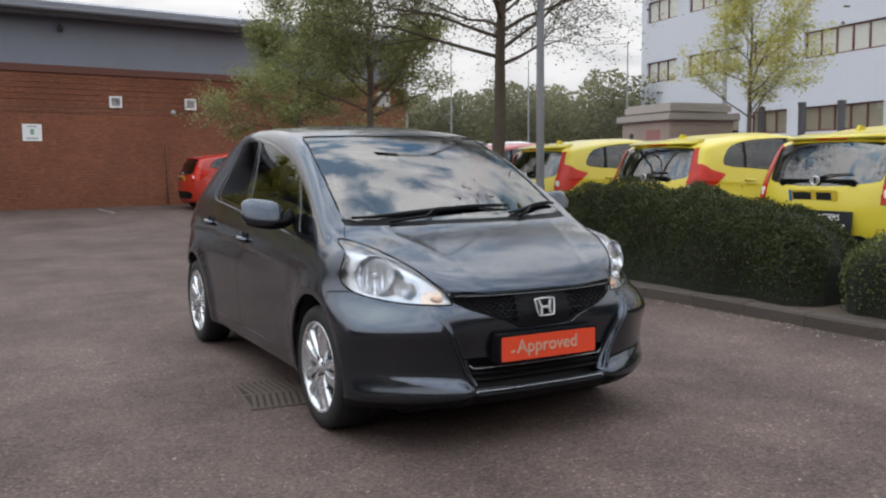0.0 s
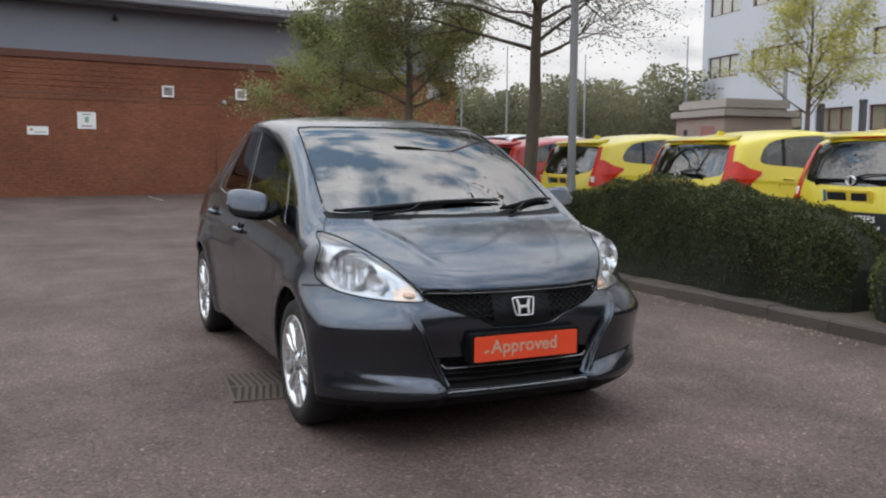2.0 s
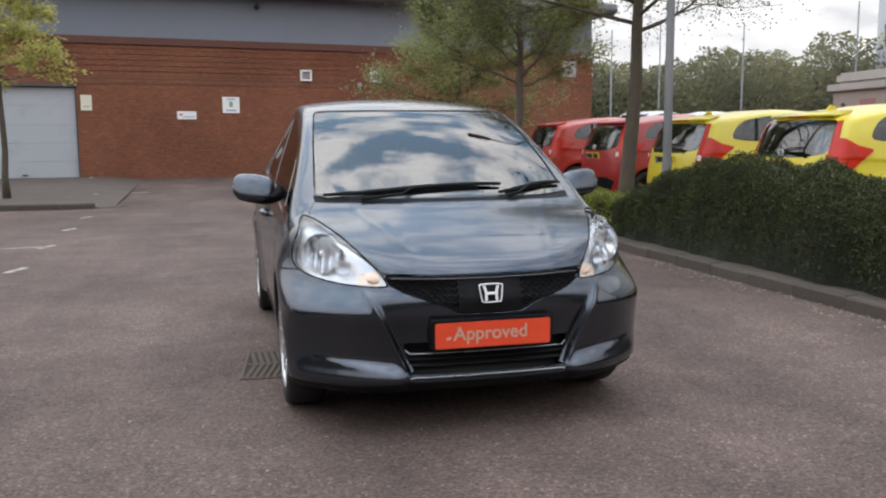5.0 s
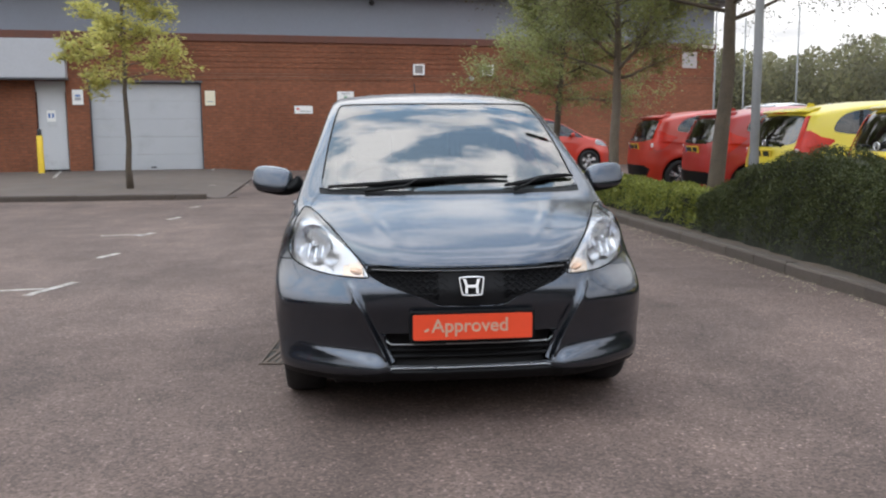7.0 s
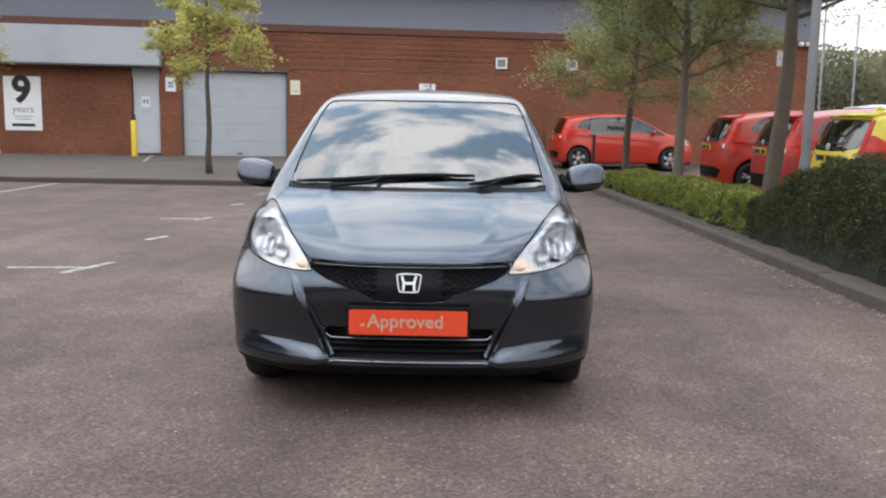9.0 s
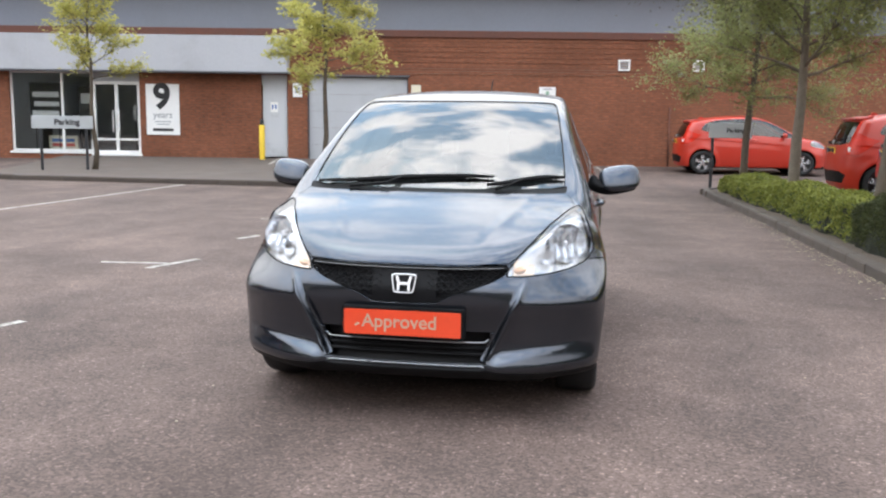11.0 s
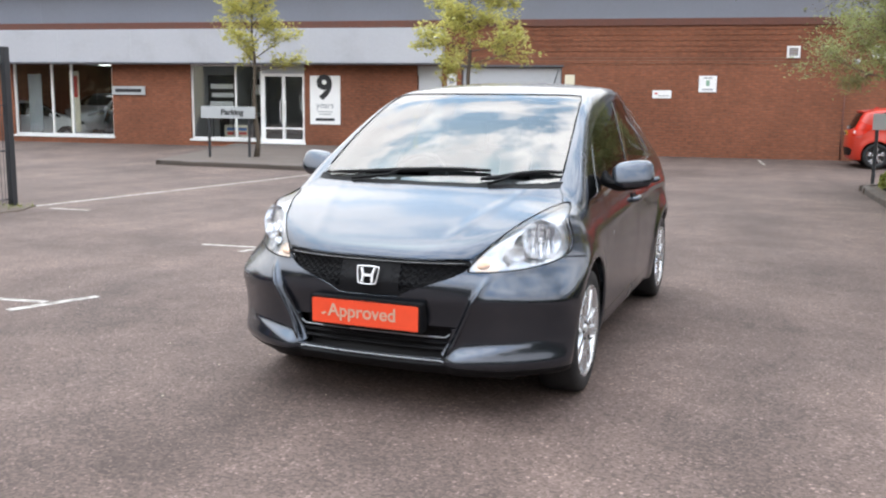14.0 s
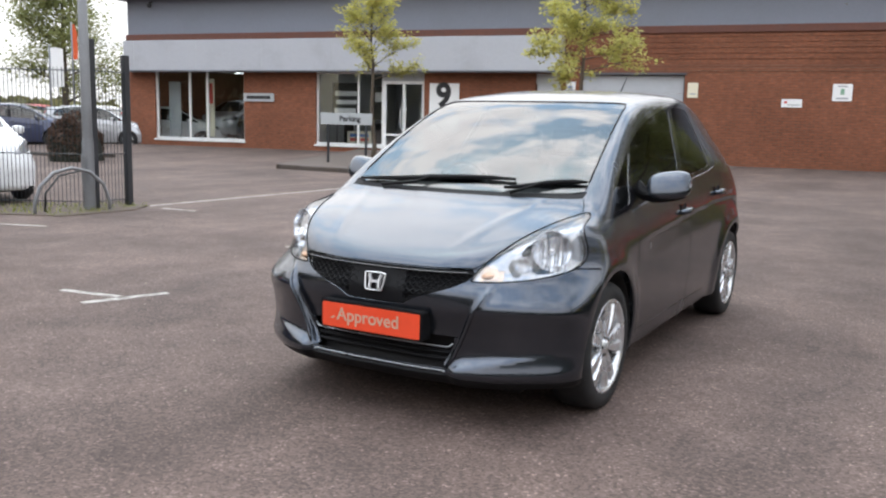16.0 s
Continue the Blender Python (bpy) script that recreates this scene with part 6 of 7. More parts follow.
# ---------------------------------------------------------------- the other cars
SMALL = Body(
    top=[(-2.3, 0.62), (-2.0, 0.76), (-1.7, 0.90), (-1.35, 0.98), (-1.1, 1.05), (-0.7, 1.28), (-0.35, 1.45), (-0.1, 1.505), (0.3, 1.535), (0.8, 1.512), (1.3, 1.455), (1.75, 1.375), (2.3, 1.27)],
    crown=[(-2, 0.05), (-1.2, 0.10), (-0.5, 0.15), (2, 0.15)],
    side=[(0.1, 0.93), (0.22, 0.955), (0.35, 0.985), (0.55, 1.0), (0.75, 0.995), (0.9, 0.97), (1.0, 0.94), (1.6, 0.82)],
    plan=[(-2.2, 0.83), (-1.6, 0.845), (0.4, 0.848), (1.4, 0.84), (2.1, 0.80)],
    belt=[(-2, 0.90), (-1.0, 0.94), (0.3, 1.02), (1.2, 1.08), (1.9, 1.12)],
    tumble=[(-2, 0.36), (2, 0.36)],
    nose=[(0.1, -1.93), (0.25, -2.0), (0.5, -2.0), (0.7, -1.96), (0.95, -1.86), (1.2, -1.7)],
    nose_round=(0.4, 3.0, 0.1),
    tail=[(0.1, 1.84), (0.3, 1.93), (0.55, 1.96), (0.75, 1.945), (0.85, 1.925), (0.95, 1.90), (1.2, 1.785), (1.4, 1.68), (1.6, 1.58)],
    tail_round=(0.16, 3.0),
    axles=(-1.22, 1.31),
    recess=False,
)


def small_outlines():
    rear = lambda c, n: (c[:, 1] > 0.9) & (n[:, 1] > -0.05)
    back = lambda c, n: (c[:, 1] > 0.9) & (n[:, 1] > 0.25)
    front = lambda c, n: (c[:, 1] < -0.1) & (n[:, 1] < 0.2)
    right = lambda c, n: (c[:, 0] > 0.3) & (n[:, 0] > 0.15)
    left = lambda c, n: (c[:, 0] < -0.3) & (n[:, 0] < -0.15)
    o = []
    sides = smooth_loop([(-1.05, 0.96), (-0.6, 0.985), (0.1, 1.03), (0.9, 1.085), (1.25, 1.11), (1.37, 1.155), (1.27, 1.30), (1.08, 1.382), (0.7, 1.432), (0.2, 1.450), (-0.2, 1.415), (-0.6, 1.262), (-0.9, 1.08)], 3)
    pillar = [(0.13, 1.035), (0.24, 1.042), (0.26, 1.447), (0.17, 1.447)]
    post = [(1.00, 1.094), (1.05, 1.098), (0.99, 1.395), (0.94, 1.40)]
    lamp_side = [(1.70, 0.78), (1.60, 0.84), (1.50, 0.92), (1.37, 1.005), (1.38, 1.03), (1.55, 1.07), (1.66, 1.14), (2.1, 1.16), (2.1, 0.78)]
    arch = [[(ya + 0.345 * math.cos(q), 0.315 + 0.345 * math.sin(q)) for q in np.linspace(0, 2 * math.pi, 28, endpoint=False)] for ya in (-1.22, 1.31)]
    screen = smooth_loop([(0, 1.06), (0.5, 1.07), (0.64, 1.10), (0.57, 1.43), (0.5, 1.44), (0, 1.445), (-0.5, 1.44), (-0.57, 1.43), (-0.64, 1.10), (-0.5, 1.07)], 3)
    headlamp = smooth_loop([(0.45, 0.70), (0.78, 0.74), (0.80, 0.84), (0.72, 0.90), (0.5, 0.77)], 3)
    for ok in (right, left):
        o += [("side_window", "side", sides, ok), ("pillar", "side", pillar, ok), ("post", "side", post, ok)]
    o.append(("screen", "front", screen, front))
    o += [("headlamp", "front", headlamp, front), ("headlamp", "front", mirrored(headlamp), front)]
    for s, ok in ((1, right), (-1, left)):
        o.append(("tail_lamp", "side", lamp_side, lambda c, n, s=s: (c[:, 0] * s > 0.635) & (c[:, 1] > 1.1)))
    glassy = smooth_loop([(0.0, 1.345), (0.45, 1.335), (0.575, 1.31), (0.60, 1.2), (0.615, 1.02), (0.56, 0.975), (0.3, 0.94), (0.0, 0.935), (-0.3, 0.94), (-0.56, 0.975), (-0.615, 1.02), (-0.60, 1.2), (-0.575, 1.31), (-0.45, 1.335)], 3)
    o.append(("rear_glass", "front", glassy, back))
    lampr = [(0.58, 1.315), (0.605, 1.20), (0.625, 1.02), (0.70, 1.02), (0.68, 1.12), (0.655, 1.22), (0.625, 1.32)]
    for l in (lampr, mirrored(lampr)):
        o.append(("tail_lamp", "front", l, rear))
    lower = [(-0.56, 0.30), (0.56, 0.30), (0.66, 0.44), (0.5, 0.50), (-0.5, 0.50), (-0.66, 0.44)]
    o.append(("rear_valance", "front", lower, back))
    for a in arch:
        o.append(("wheel_arch", "side", a, lambda c, n: (np.abs(c[:, 0]) > 0.45) & (c[:, 2] < 0.8)))
    return o


def plain_wheel(parent, x, y, s, r=0.305):
    w = thing("wheel", pose(x, y, r, 0, 0, 0 if s > 0 else 180))
    w.parent = parent
    part("tyre", lathe([(r - 0.1, -0.09), (r - 0.02, -0.09), (r, -0.05), (r, 0.05), (r - 0.02, 0.09), (r - 0.09, 0.085), (r - 0.1, 0.06)], 28), TYRE, w, smooth=True)
    rim = part("rim", lathe([(r - 0.09, 0.085), (r - 0.105, 0.06), (r - 0.11, 0.02), (0.001, 0.02)], 28), ALLOY_DARK, w, smooth=True)
    for k in range(10):
        q = 2 * math.pi * (k // 2 + (0.13 if k % 2 else -0.13)) / 5
        part("spoke", box(0.045, 0.075, -0.017, 0.017, 0.02, r - 0.092, 0.004), ALLOY, rim, m=Matrix.Rotation(q, 4, "X"))
    part("hub_cap", lathe([(0.05, 0.05), (0.045, 0.08), (0.001, 0.082)], 14), ALLOY, rim)


def small_car(label, paint, m, group="", banner=False):
    car = thing("hatchback_car", m, label, "car", group)
    sk = SMALL_SKIN
    sh = panel("body_shell", sk, "shell", paint, car, gap=0.001)
    for s in (1, -1):
        on = lambda c, s=s: c[0] * s > 0
        g = panel("side_window", sk, "side_window", SIDE_GLASS, car, "tinted glass", gap=0.001, rim=0.004, keep=on, out=-0.003)
        panel("window_pillar", sk, "pillar", BLACK_TRIM, car, gap=0.0, rim=0.0, keep=on, out=-0.001)
        panel("window_pillar", sk, "post", BLACK_TRIM, car, gap=0.0, rim=0.0, keep=on, out=-0.001)
        panel("tail_light", sk, "tail_lamp", RED_LENS, car, "red tail light", gap=0.002, keep=on, out=0.014)
        panel("headlight", sk, "headlamp", LAMP_TRIM, car, "silver headlight", gap=0.002, keep=on)
        tl = [o for o in car.children if o.name.startswith("tail_light")][-1]
        part("reversing_lamp", prism(rounded(0.055, 0.10, 0.02, 3), 0, 0.02, bevel=0.003), SIGN_WHITE, tl, "clear reversing lamp", m=pose(s * 0.675, 1.803, 0.865, 0, 0, -27 * s))
        zs = np.linspace(0.80, 1.30, 12)
        xs = np.interp(zs, [0.80, 1.02, 1.30], [0.655, 0.63, 0.585])
        ys = np.array([float(SMALL.tail(z)) - 0.16 * (x / 0.75) ** 3 for x, z in zip(xs, zs)])
        part("lamp_seam", tube(list(zip(s * xs, ys + 0.004, zs)), 0.006, 5), GLOSS_BLACK, tl)
        bm = bmesh.new()
        bmesh.ops.create_uvsphere(bm, u_segments=14, v_segments=10, radius=1.0)
        for v in bm.verts:
            q = [math.copysign(abs(c) ** 0.65, c) for c in v.co]
            v.co = (0.09 * q[0], 0.05 * q[1], 0.065 * q[2])
        part("door_mirror", bm, paint, car, smooth=True, m=Matrix.Translation((s * 0.93, -0.72, 1.03)))
        part("mirror_foot", box(-0.08, 0.08, -0.03, 0.03, -0.02, 0.02), BLACK_TRIM, car, m=Matrix.Translation((s * 0.82, -0.72, 0.985)))
        for y, z in ((0.05, 0.90), (0.98, 0.95)):
            x = flank(SMALL, y, z)
            part("door_handle", tube([(s * x, y - 0.08, z), (s * (x + 0.025), y - 0.05, z), (s * (x + 0.025), y + 0.05, z), (s * x, y + 0.08, z)], 0.013, 6), paint, car, smooth=True)
        for y0, y1 in ((-0.86, -0.855), (0.195, 0.20), (1.12, 1.125)):
            zs = np.linspace(0.34, 0.98, 9)
            part("door_seam", tube([(s * (flank(SMALL, y0 + (0.25 * (0.62 - z) if y0 > 1 and z < 0.62 else 0), z) - 0.0025), y0 - (0.25 * (0.62 - z) * 1.4 if y0 > 1 and z < 0.62 else 0), z) for z in zs], 0.004, 4), UNDER, car)
        for y in SMALL.axles:
            plain_wheel(car, s * 0.75, y, s)
            part("arch_liner", flat_foot(lathe([(0.345, 0.0), (0.345, 0.28), (0.01, 0.28)], 24), -0.09), UNDER, car, smooth=True, m=pose(s * 0.83, y, 0.315, 0, 0, 180 if s > 0 else 0))
    panel("windscreen", sk, "screen", REAR_GLASS, car, "dark glass", gap=0.001, rim=0.004)
    panel("rear_window", sk, "rear_glass", REAR_GLASS, car, "dark tinted glass", gap=0.001, rim=0.004, out=-0.003)
    panel("rear_valance", sk, "rear_valance", BLACK_TRIM, car, "black plastic valance", gap=0.001)
    tail = lambda z: float(SMALL.tail(z))
    part("tailgate_panel", prism(rounded(0.84, 0.075, 0.03), 0, 0.02, bevel=0.006), GLOSS_BLACK, car, "gloss black strip", m=pose(0, tail(0.965) - 0.022, 0.965, -14))
    part("rear_wiper", tube([(0.02, tail(1.0) + 0.01, 1.0), (-0.14, tail(1.04) + 0.02, 1.04), (-0.36, tail(1.05) + 0.0, 1.05)], [0.012, 0.008, 0.005], 6), BLACK_TRIM, car, smooth=True)
    part("spoiler", prism([(1.40, 1.44), (1.66, 1.402), (1.705, 1.380), (1.66, 1.360), (1.5, 1.37)], -0.52, 0.52, plane="yz", bevel=0.008), paint, car, smooth=True)
    part("brake_light", box(-0.17, 0.17, 1.690, 1.708, 1.368, 1.380), RED_LENS, car)
    pl = part("number_plate", prism(rounded(0.52, 0.111, 0.01), 0, 0.012), PLATE_YELLOW, car, "yellow plate with dark bars", m=pose(0, tail(0.83) + 0.012, 0.845, -10) @ Matrix.Rotation(math.pi, 4, "Z"))
    part("plate_bar", box(-0.21, -0.01, -0.003, 0.001, -0.035, 0.035), INK, pl)
    part("plate_bar", box(0.05, 0.21, -0.003, 0.001, -0.035, 0.035), INK, pl)
    part("plate_band", box(-0.258, -0.225, -0.003, 0.001, -0.052, 0.052), BLUE_INK, pl)
    part("badge", tube([(0.05 * math.cos(q) * (1 + 0.15 * math.sin(q)), tail(0.975) + 0.018, 0.985 + 0.04 * math.sin(q)) for q in np.linspace(0, 2 * math.pi, 16, endpoint=False)], 0.007, 6, closed=True), CHROME, car, "chrome badge", smooth=True)
    for s in (1, -1):
        part("badge_upright", box(s * 0.025 - 0.007, s * 0.025 + 0.007, tail(0.975) + 0.012, tail(0.975) + 0.022, 0.955, 1.015), CHROME, car)
    part("aerial_fin", prism([(1.20, 1.45), (1.24, 1.495), (1.30, 1.505), (1.36, 1.43)], -0.02, 0.02, plane="yz", bevel=0.006), paint, car)
    part("underbody", box(-0.7, 0.7, -1.8, 1.75, 0.17, 0.24), UNDER, car)
    if banner:
        bn = part("offer_banner", box(-0.45, 0.45, 0, 0.008, -0.095, 0.095, 0.002), INK, car, "black banner with pale print bars", m=pose(0, tail(0.58) + 0.01, 0.62, 3) @ Matrix.Rotation(math.pi, 4, "Z"))
        for z in (0.035, -0.045):
            for a, b in ((-0.38, -0.02), (0.03, 0.38))[: 1 if z > 0 else 2]:
                part("print_bar", box(a, b, -0.003, 0.001, z - 0.022, z + 0.022), SIGN_WHITE, bn)
        words("OFFERS", 0.075, SIGN_WHITE, bn, pose(0.2, -0.002, 0.035, 90))
    for x, y in ((-0.36, -0.1), (0.36, -0.1), (0.0, 0.85)):
        seat(car, x, y)
    part("dashboard", box(-0.64, 0.64, -1.05, -0.7, 0.5, 0.97, 0.05), CABIN, car)
    part("cabin_floor", box(-0.66, 0.66, -1.0, 1.6, 0.30, 0.34), CABIN, car)
    return car


SMALL_SKIN = carve(SMALL, (lines((-1.0, -0.5, 0.02), (-0.5, 0.5, 0.05), (0.5, 1.0, 0.02)), lines((-2.15, 1.3, 0.045), (1.3, 2.1, 0.02)), lines((0.12, 0.7, 0.032), (0.7, 1.45, 0.02), (1.45, 1.62, 0.03))), small_outlines())


def painted(car, paint, m, label, group):
    """Another car of the same make in its own paint."""
    c = copy_thing(car, m)
    c["label"] = label
    if group:
        c["group"] = group
    for o in c.children_recursive:
        if o.type == "MESH" and o.data.materials and o.data.materials[0] == car["paint"]:
            o.material_slots[0].link = "OBJECT"
            o.material_slots[0].material = paint
    return c


ROW = "cars parked behind the hedge"
yellow = small_car("lime yellow hatchback parked tail first towards the hedge", PAINT_YELLOW, pose(4.85 + 1.95, 2.95, 0.12, 0, 0, 90), ROW)
yellow["paint"] = PAINT_YELLOW
painted(yellow, PAINT_YELLOW, pose(4.92 + 1.95, 5.62, 0.12, 0, 0, 90.5), "lime yellow hatchback between a red car and a yellow one", ROW)
painted(yellow, PAINT_CRIMSON, pose(5.0 + 1.95, 8.22, 0.12, 0, 0, 90), "red hatchback parked beside a yellow one", ROW)
painted(yellow, PAINT_RED, pose(4.9 + 1.95, 10.85, 0.12, 0, 0, 89.5), "orange-red hatchback at the end of the row", ROW)
near = small_car("lime yellow hatchback with a black banner on its tail", PAINT_YELLOW, pose(4.62 + 1.95, 0.32, 0.12, 0, 0, 90), ROW, banner=True)
painted(yellow, PAINT_RED, pose(4.9, 19.4, 0.11, 0, 0, 93), "orange-red hatchback parked side-on along the brick wall", "")
painted(yellow, PAINT_WHITE, pose(-11.35, 2.75, 0.0, 0, 0, 76), "white hatchback parked behind the mesh fence", "")
painted(yellow, PAINT_BLUE, pose(-6.85, -1.78, 0.0, 0, 0, -90), "dark blue hatchback standing in a marked bay", "")
FAR = "cars in the far rows"
rnd = random.Random(3)
tones = [PAINT_SILVER, PAINT_WHITE, PAINT_BLUE, PAINT, PAINT_SILVER, PAINT_CRIMSON, PAINT_WHITE]
names = ["silver hatchback in a far parking row", "white hatchback in a far parking row", "dark blue hatchback in a far parking row", "grey hatchback in a far parking row", "silver hatchback in a far parking row", "dark red hatchback in a far parking row", "white hatchback in a far parking row"]
for k in range(7):
    painted(yellow, tones[k], pose(15.0 + rnd.uniform(-0.2, 0.2), 0.8 + 2.7 * k if k < 5 else 4.5 + 2.7 * k, 0.12 if k < 5 else 0.0, 0, 0, -90 + rnd.uniform(-2, 2)), names[k], FAR)
for k in range(12):
    row, place = divmod(k, 3)
    q = (3 * row + 2 * place) % 7
    deep, across = 35.0 + 4.6 * row, -1.6 + 2.55 * place + 0.6 * (row % 2)
    painted(yellow, tones[(q + 2) % 7], pose(2.2 - 0.795 * deep + 0.606 * across, -5.2 + 0.606 * deep + 0.795 * across, 0.0, 0, 0, 128 + rnd.uniform(-4, 4)), names[(q + 2) % 7], FAR)
for k, (x, y, a) in enumerate(((14.7, 24.0, 118), (17.3, 24.6, 121), (20.0, 24.3, 117), (22.8, 24.8, 120))):
    painted(yellow, (PAINT_SILVER, PAINT_WHITE, PAINT, PAINT_SILVER)[k], pose(x, y, 0.62, 0, 0, a), names[(0, 1, 3, 4)[k]], FAR)
# cars on show behind the glass
for u, d, paint, label in ((-22.05, 4.1, PAINT_SILVER, "silver hatchback on show inside the building"), (-19.85, 3.3, PAINT, "grey hatchback on show inside the building")):
    p = wall_point(u, -d, 0.33)
    painted(yellow, paint, pose(p.x, p.y, 0.33, 0, 0, 8.8), label, "")

# ---------------------------------------------------------------- trees and hedges
def leaf_cloud(centres, size, n_each, spread, rnd, flat=0.75):
    """Many small leaves about centres, each a bent four-cornered blade."""
    verts, faces = [], []
    for c in centres:
        for _ in range(n_each):
            p = Vector(c) + Vector((rnd.gauss(0, spread), rnd.gauss(0, spread), rnd.gauss(0, spread * flat)))
            face = Vector((rnd.gauss(0, 0.6), rnd.gauss(0, 0.6), 1.0)).normalized()
            a = face.orthogonal().normalized()
            a.rotate(Matrix.Rotation(rnd.uniform(0, 6.28), 3, face))
            b = face.cross(a)
            s = size * rnd.uniform(0.6, 1.3)
            k = len(verts)
            verts += [p - a * s * 0.5, p + b * s * 0.28, p + a * s * 0.55, p - b * s * 0.28]
            faces.append((k, k + 1, k + 2, k + 3))
    return verts, faces


def tree(label, x, y, height, trunk, fork, spread, bark, leaf, leaf_size, n_leaf, seed, lean=(0, 0), limbs=7, group="car park trees", droop=0.0, z=None, twig=0.35, rise_low=0.25, bias=0.9, flat=0.75):
    rnd = random.Random(seed)
    t = thing("tree", Matrix.Translation((x, y, rise(x, y) + 0.06 if z is None else z)), label, "tree", group)
    pts, rs = [], []
    for k in range(9):
        q = k / 8
        pts.append((lean[0] * q**1.2 + rnd.gauss(0, 0.02) * (k > 0), lean[1] * q**1.2 + rnd.gauss(0, 0.02) * (k > 0), -0.08 + q * (height * 0.82 + 0.08)))
        rs.append(trunk * (1.25 if k == 0 else 1.0 - 0.75 * q))
    part("trunk", tube(pts, rs, 10), bark, t, smooth=True)

    def at(h):
        q = min(max(h / (height * 0.82), 0), 1) * 8
        i = min(int(q), 7)
        return Vector(pts[i]).lerp(Vector(pts[i + 1]), q - i), rs[i] + (rs[i + 1] - rs[i]) * (q - i)

    tips = []
    wood = bmesh.new()

    def grow(p, d, length, r, level):
        n = 5
        line, rad = [p.copy()], [r]
        q = p.copy()
        for k in range(n):
            d = (d + Vector((rnd.gauss(0, 0.13), rnd.gauss(0, 0.13), rnd.gauss(0.03 - droop, 0.1)))).normalized()
            q = q + d * length / n
            line.append(q.copy())
            rad.append(max(r * (1 - 0.8 * (k + 1) / n), 0.003))
            if level < 2 and k >= 1:
                for _ in range(2 if level == 0 else 1):
                    side = Vector((rnd.gauss(0, 1), rnd.gauss(0, 1), rnd.gauss(0.2, 0.5))).normalized()
                    grow(q, (d + side * 0.9).normalized(), length * rnd.uniform(0.35, 0.55), rad[-1] * 0.6, level + 1)
            if level >= 1 or k >= n - 2:
                tips.append(q.copy())
        tube(line, rad, 5 if level else 7, wood)

    for k in range(limbs):
        h = fork + (height * 0.80 - fork) * (k / max(limbs - 1, 1)) ** bias
        p, r = at(h)
        a = k * 2.4 + rnd.uniform(-0.4, 0.4)
        up = rnd.uniform(rise_low, rise_low + 0.35) + 0.5 * k / limbs
        d = Vector((math.cos(a), math.sin(a), up)).normalized()
        grow(p, d, spread * rnd.uniform(0.8, 1.15) * (1 - 0.35 * k / limbs), max(r * 0.42, 0.012), 0)
    part("limbwork", wood, bark, t, smooth=True)
    v, f = leaf_cloud(tips, leaf_size, max(1, n_leaf // max(len(tips), 1)), twig * 0.5, rnd, flat)
    raw("crown", v, f, leaf, t)
    return t


tree("young tree with yellow-green spring leaves on the pavement", -5.1, 13.45, 5.0, 0.07, 2.35, 1.12, BARK, LEAF_YOUNG, 0.095, 9500, 21, limbs=14, droop=0.03, z=0.1, twig=0.17, rise_low=-0.05, bias=1.3, flat=0.5)
tree("young tree with yellow-green leaves beside the parking sign", -11.05, 14.0, 5.0, 0.065, 2.2, 1.0, BARK, LEAF_YOUNG, 0.095, 5600, 22, limbs=13, z=0.1, twig=0.16, rise_low=0.45, bias=1.2, flat=0.5)
tree("slim tree with olive spring leaves in the hedge", 3.60, 11.9, 5.2, 0.085, 1.9, 1.3, BARK, LEAF_OLIVE, 0.062, 36000, 23, lean=(0.25, 0.0), limbs=17, twig=0.25, bias=1.4, rise_low=0.05)
tree("slim tree with olive leaves rising from the low hedge", 3.84, 8.7, 5.4, 0.10, 2.1, 1.35, BARK_PALE, LEAF_OLIVE, 0.058, 34000, 24, lean=(0.12, 0.1), limbs=17, twig=0.25, bias=1.4, rise_low=0.05)
tree("large spreading tree with sparse brown-green buds", 4.02, 5.0, 6.4, 0.112, 2.6, 2.2, BARK, LEAF_DARK, 0.040, 60000, 25, lean=(0.4, 0.1), limbs=36, droop=0.06, twig=0.42, rise_low=0.15)
tree("spreading tree with sparse buds beyond the hedge gap", 4.45, -1.7, 6.4, 0.12, 2.4, 2.5, BARK, LEAF_DARK, 0.06, 7000, 28, limbs=11, droop=0.05, twig=0.5)
tree("broad young tree with pale green leaves near the offices", 19.6, 14.8, 7.2, 0.11, 2.6, 2.3, BARK_PALE, LEAF_YOUNG, 0.10, 16000, 26, limbs=15, z=0.0, twig=0.28, rise_low=0.35, bias=1.3)
tree("tall green tree behind the far parked cars", -41.6, 27.9, 10.4, 0.22, 1.8, 2.5, BARK, LEAF_OLIVE, 0.22, 17000, 27, limbs=18, z=0.0, group="far trees", twig=1.0)


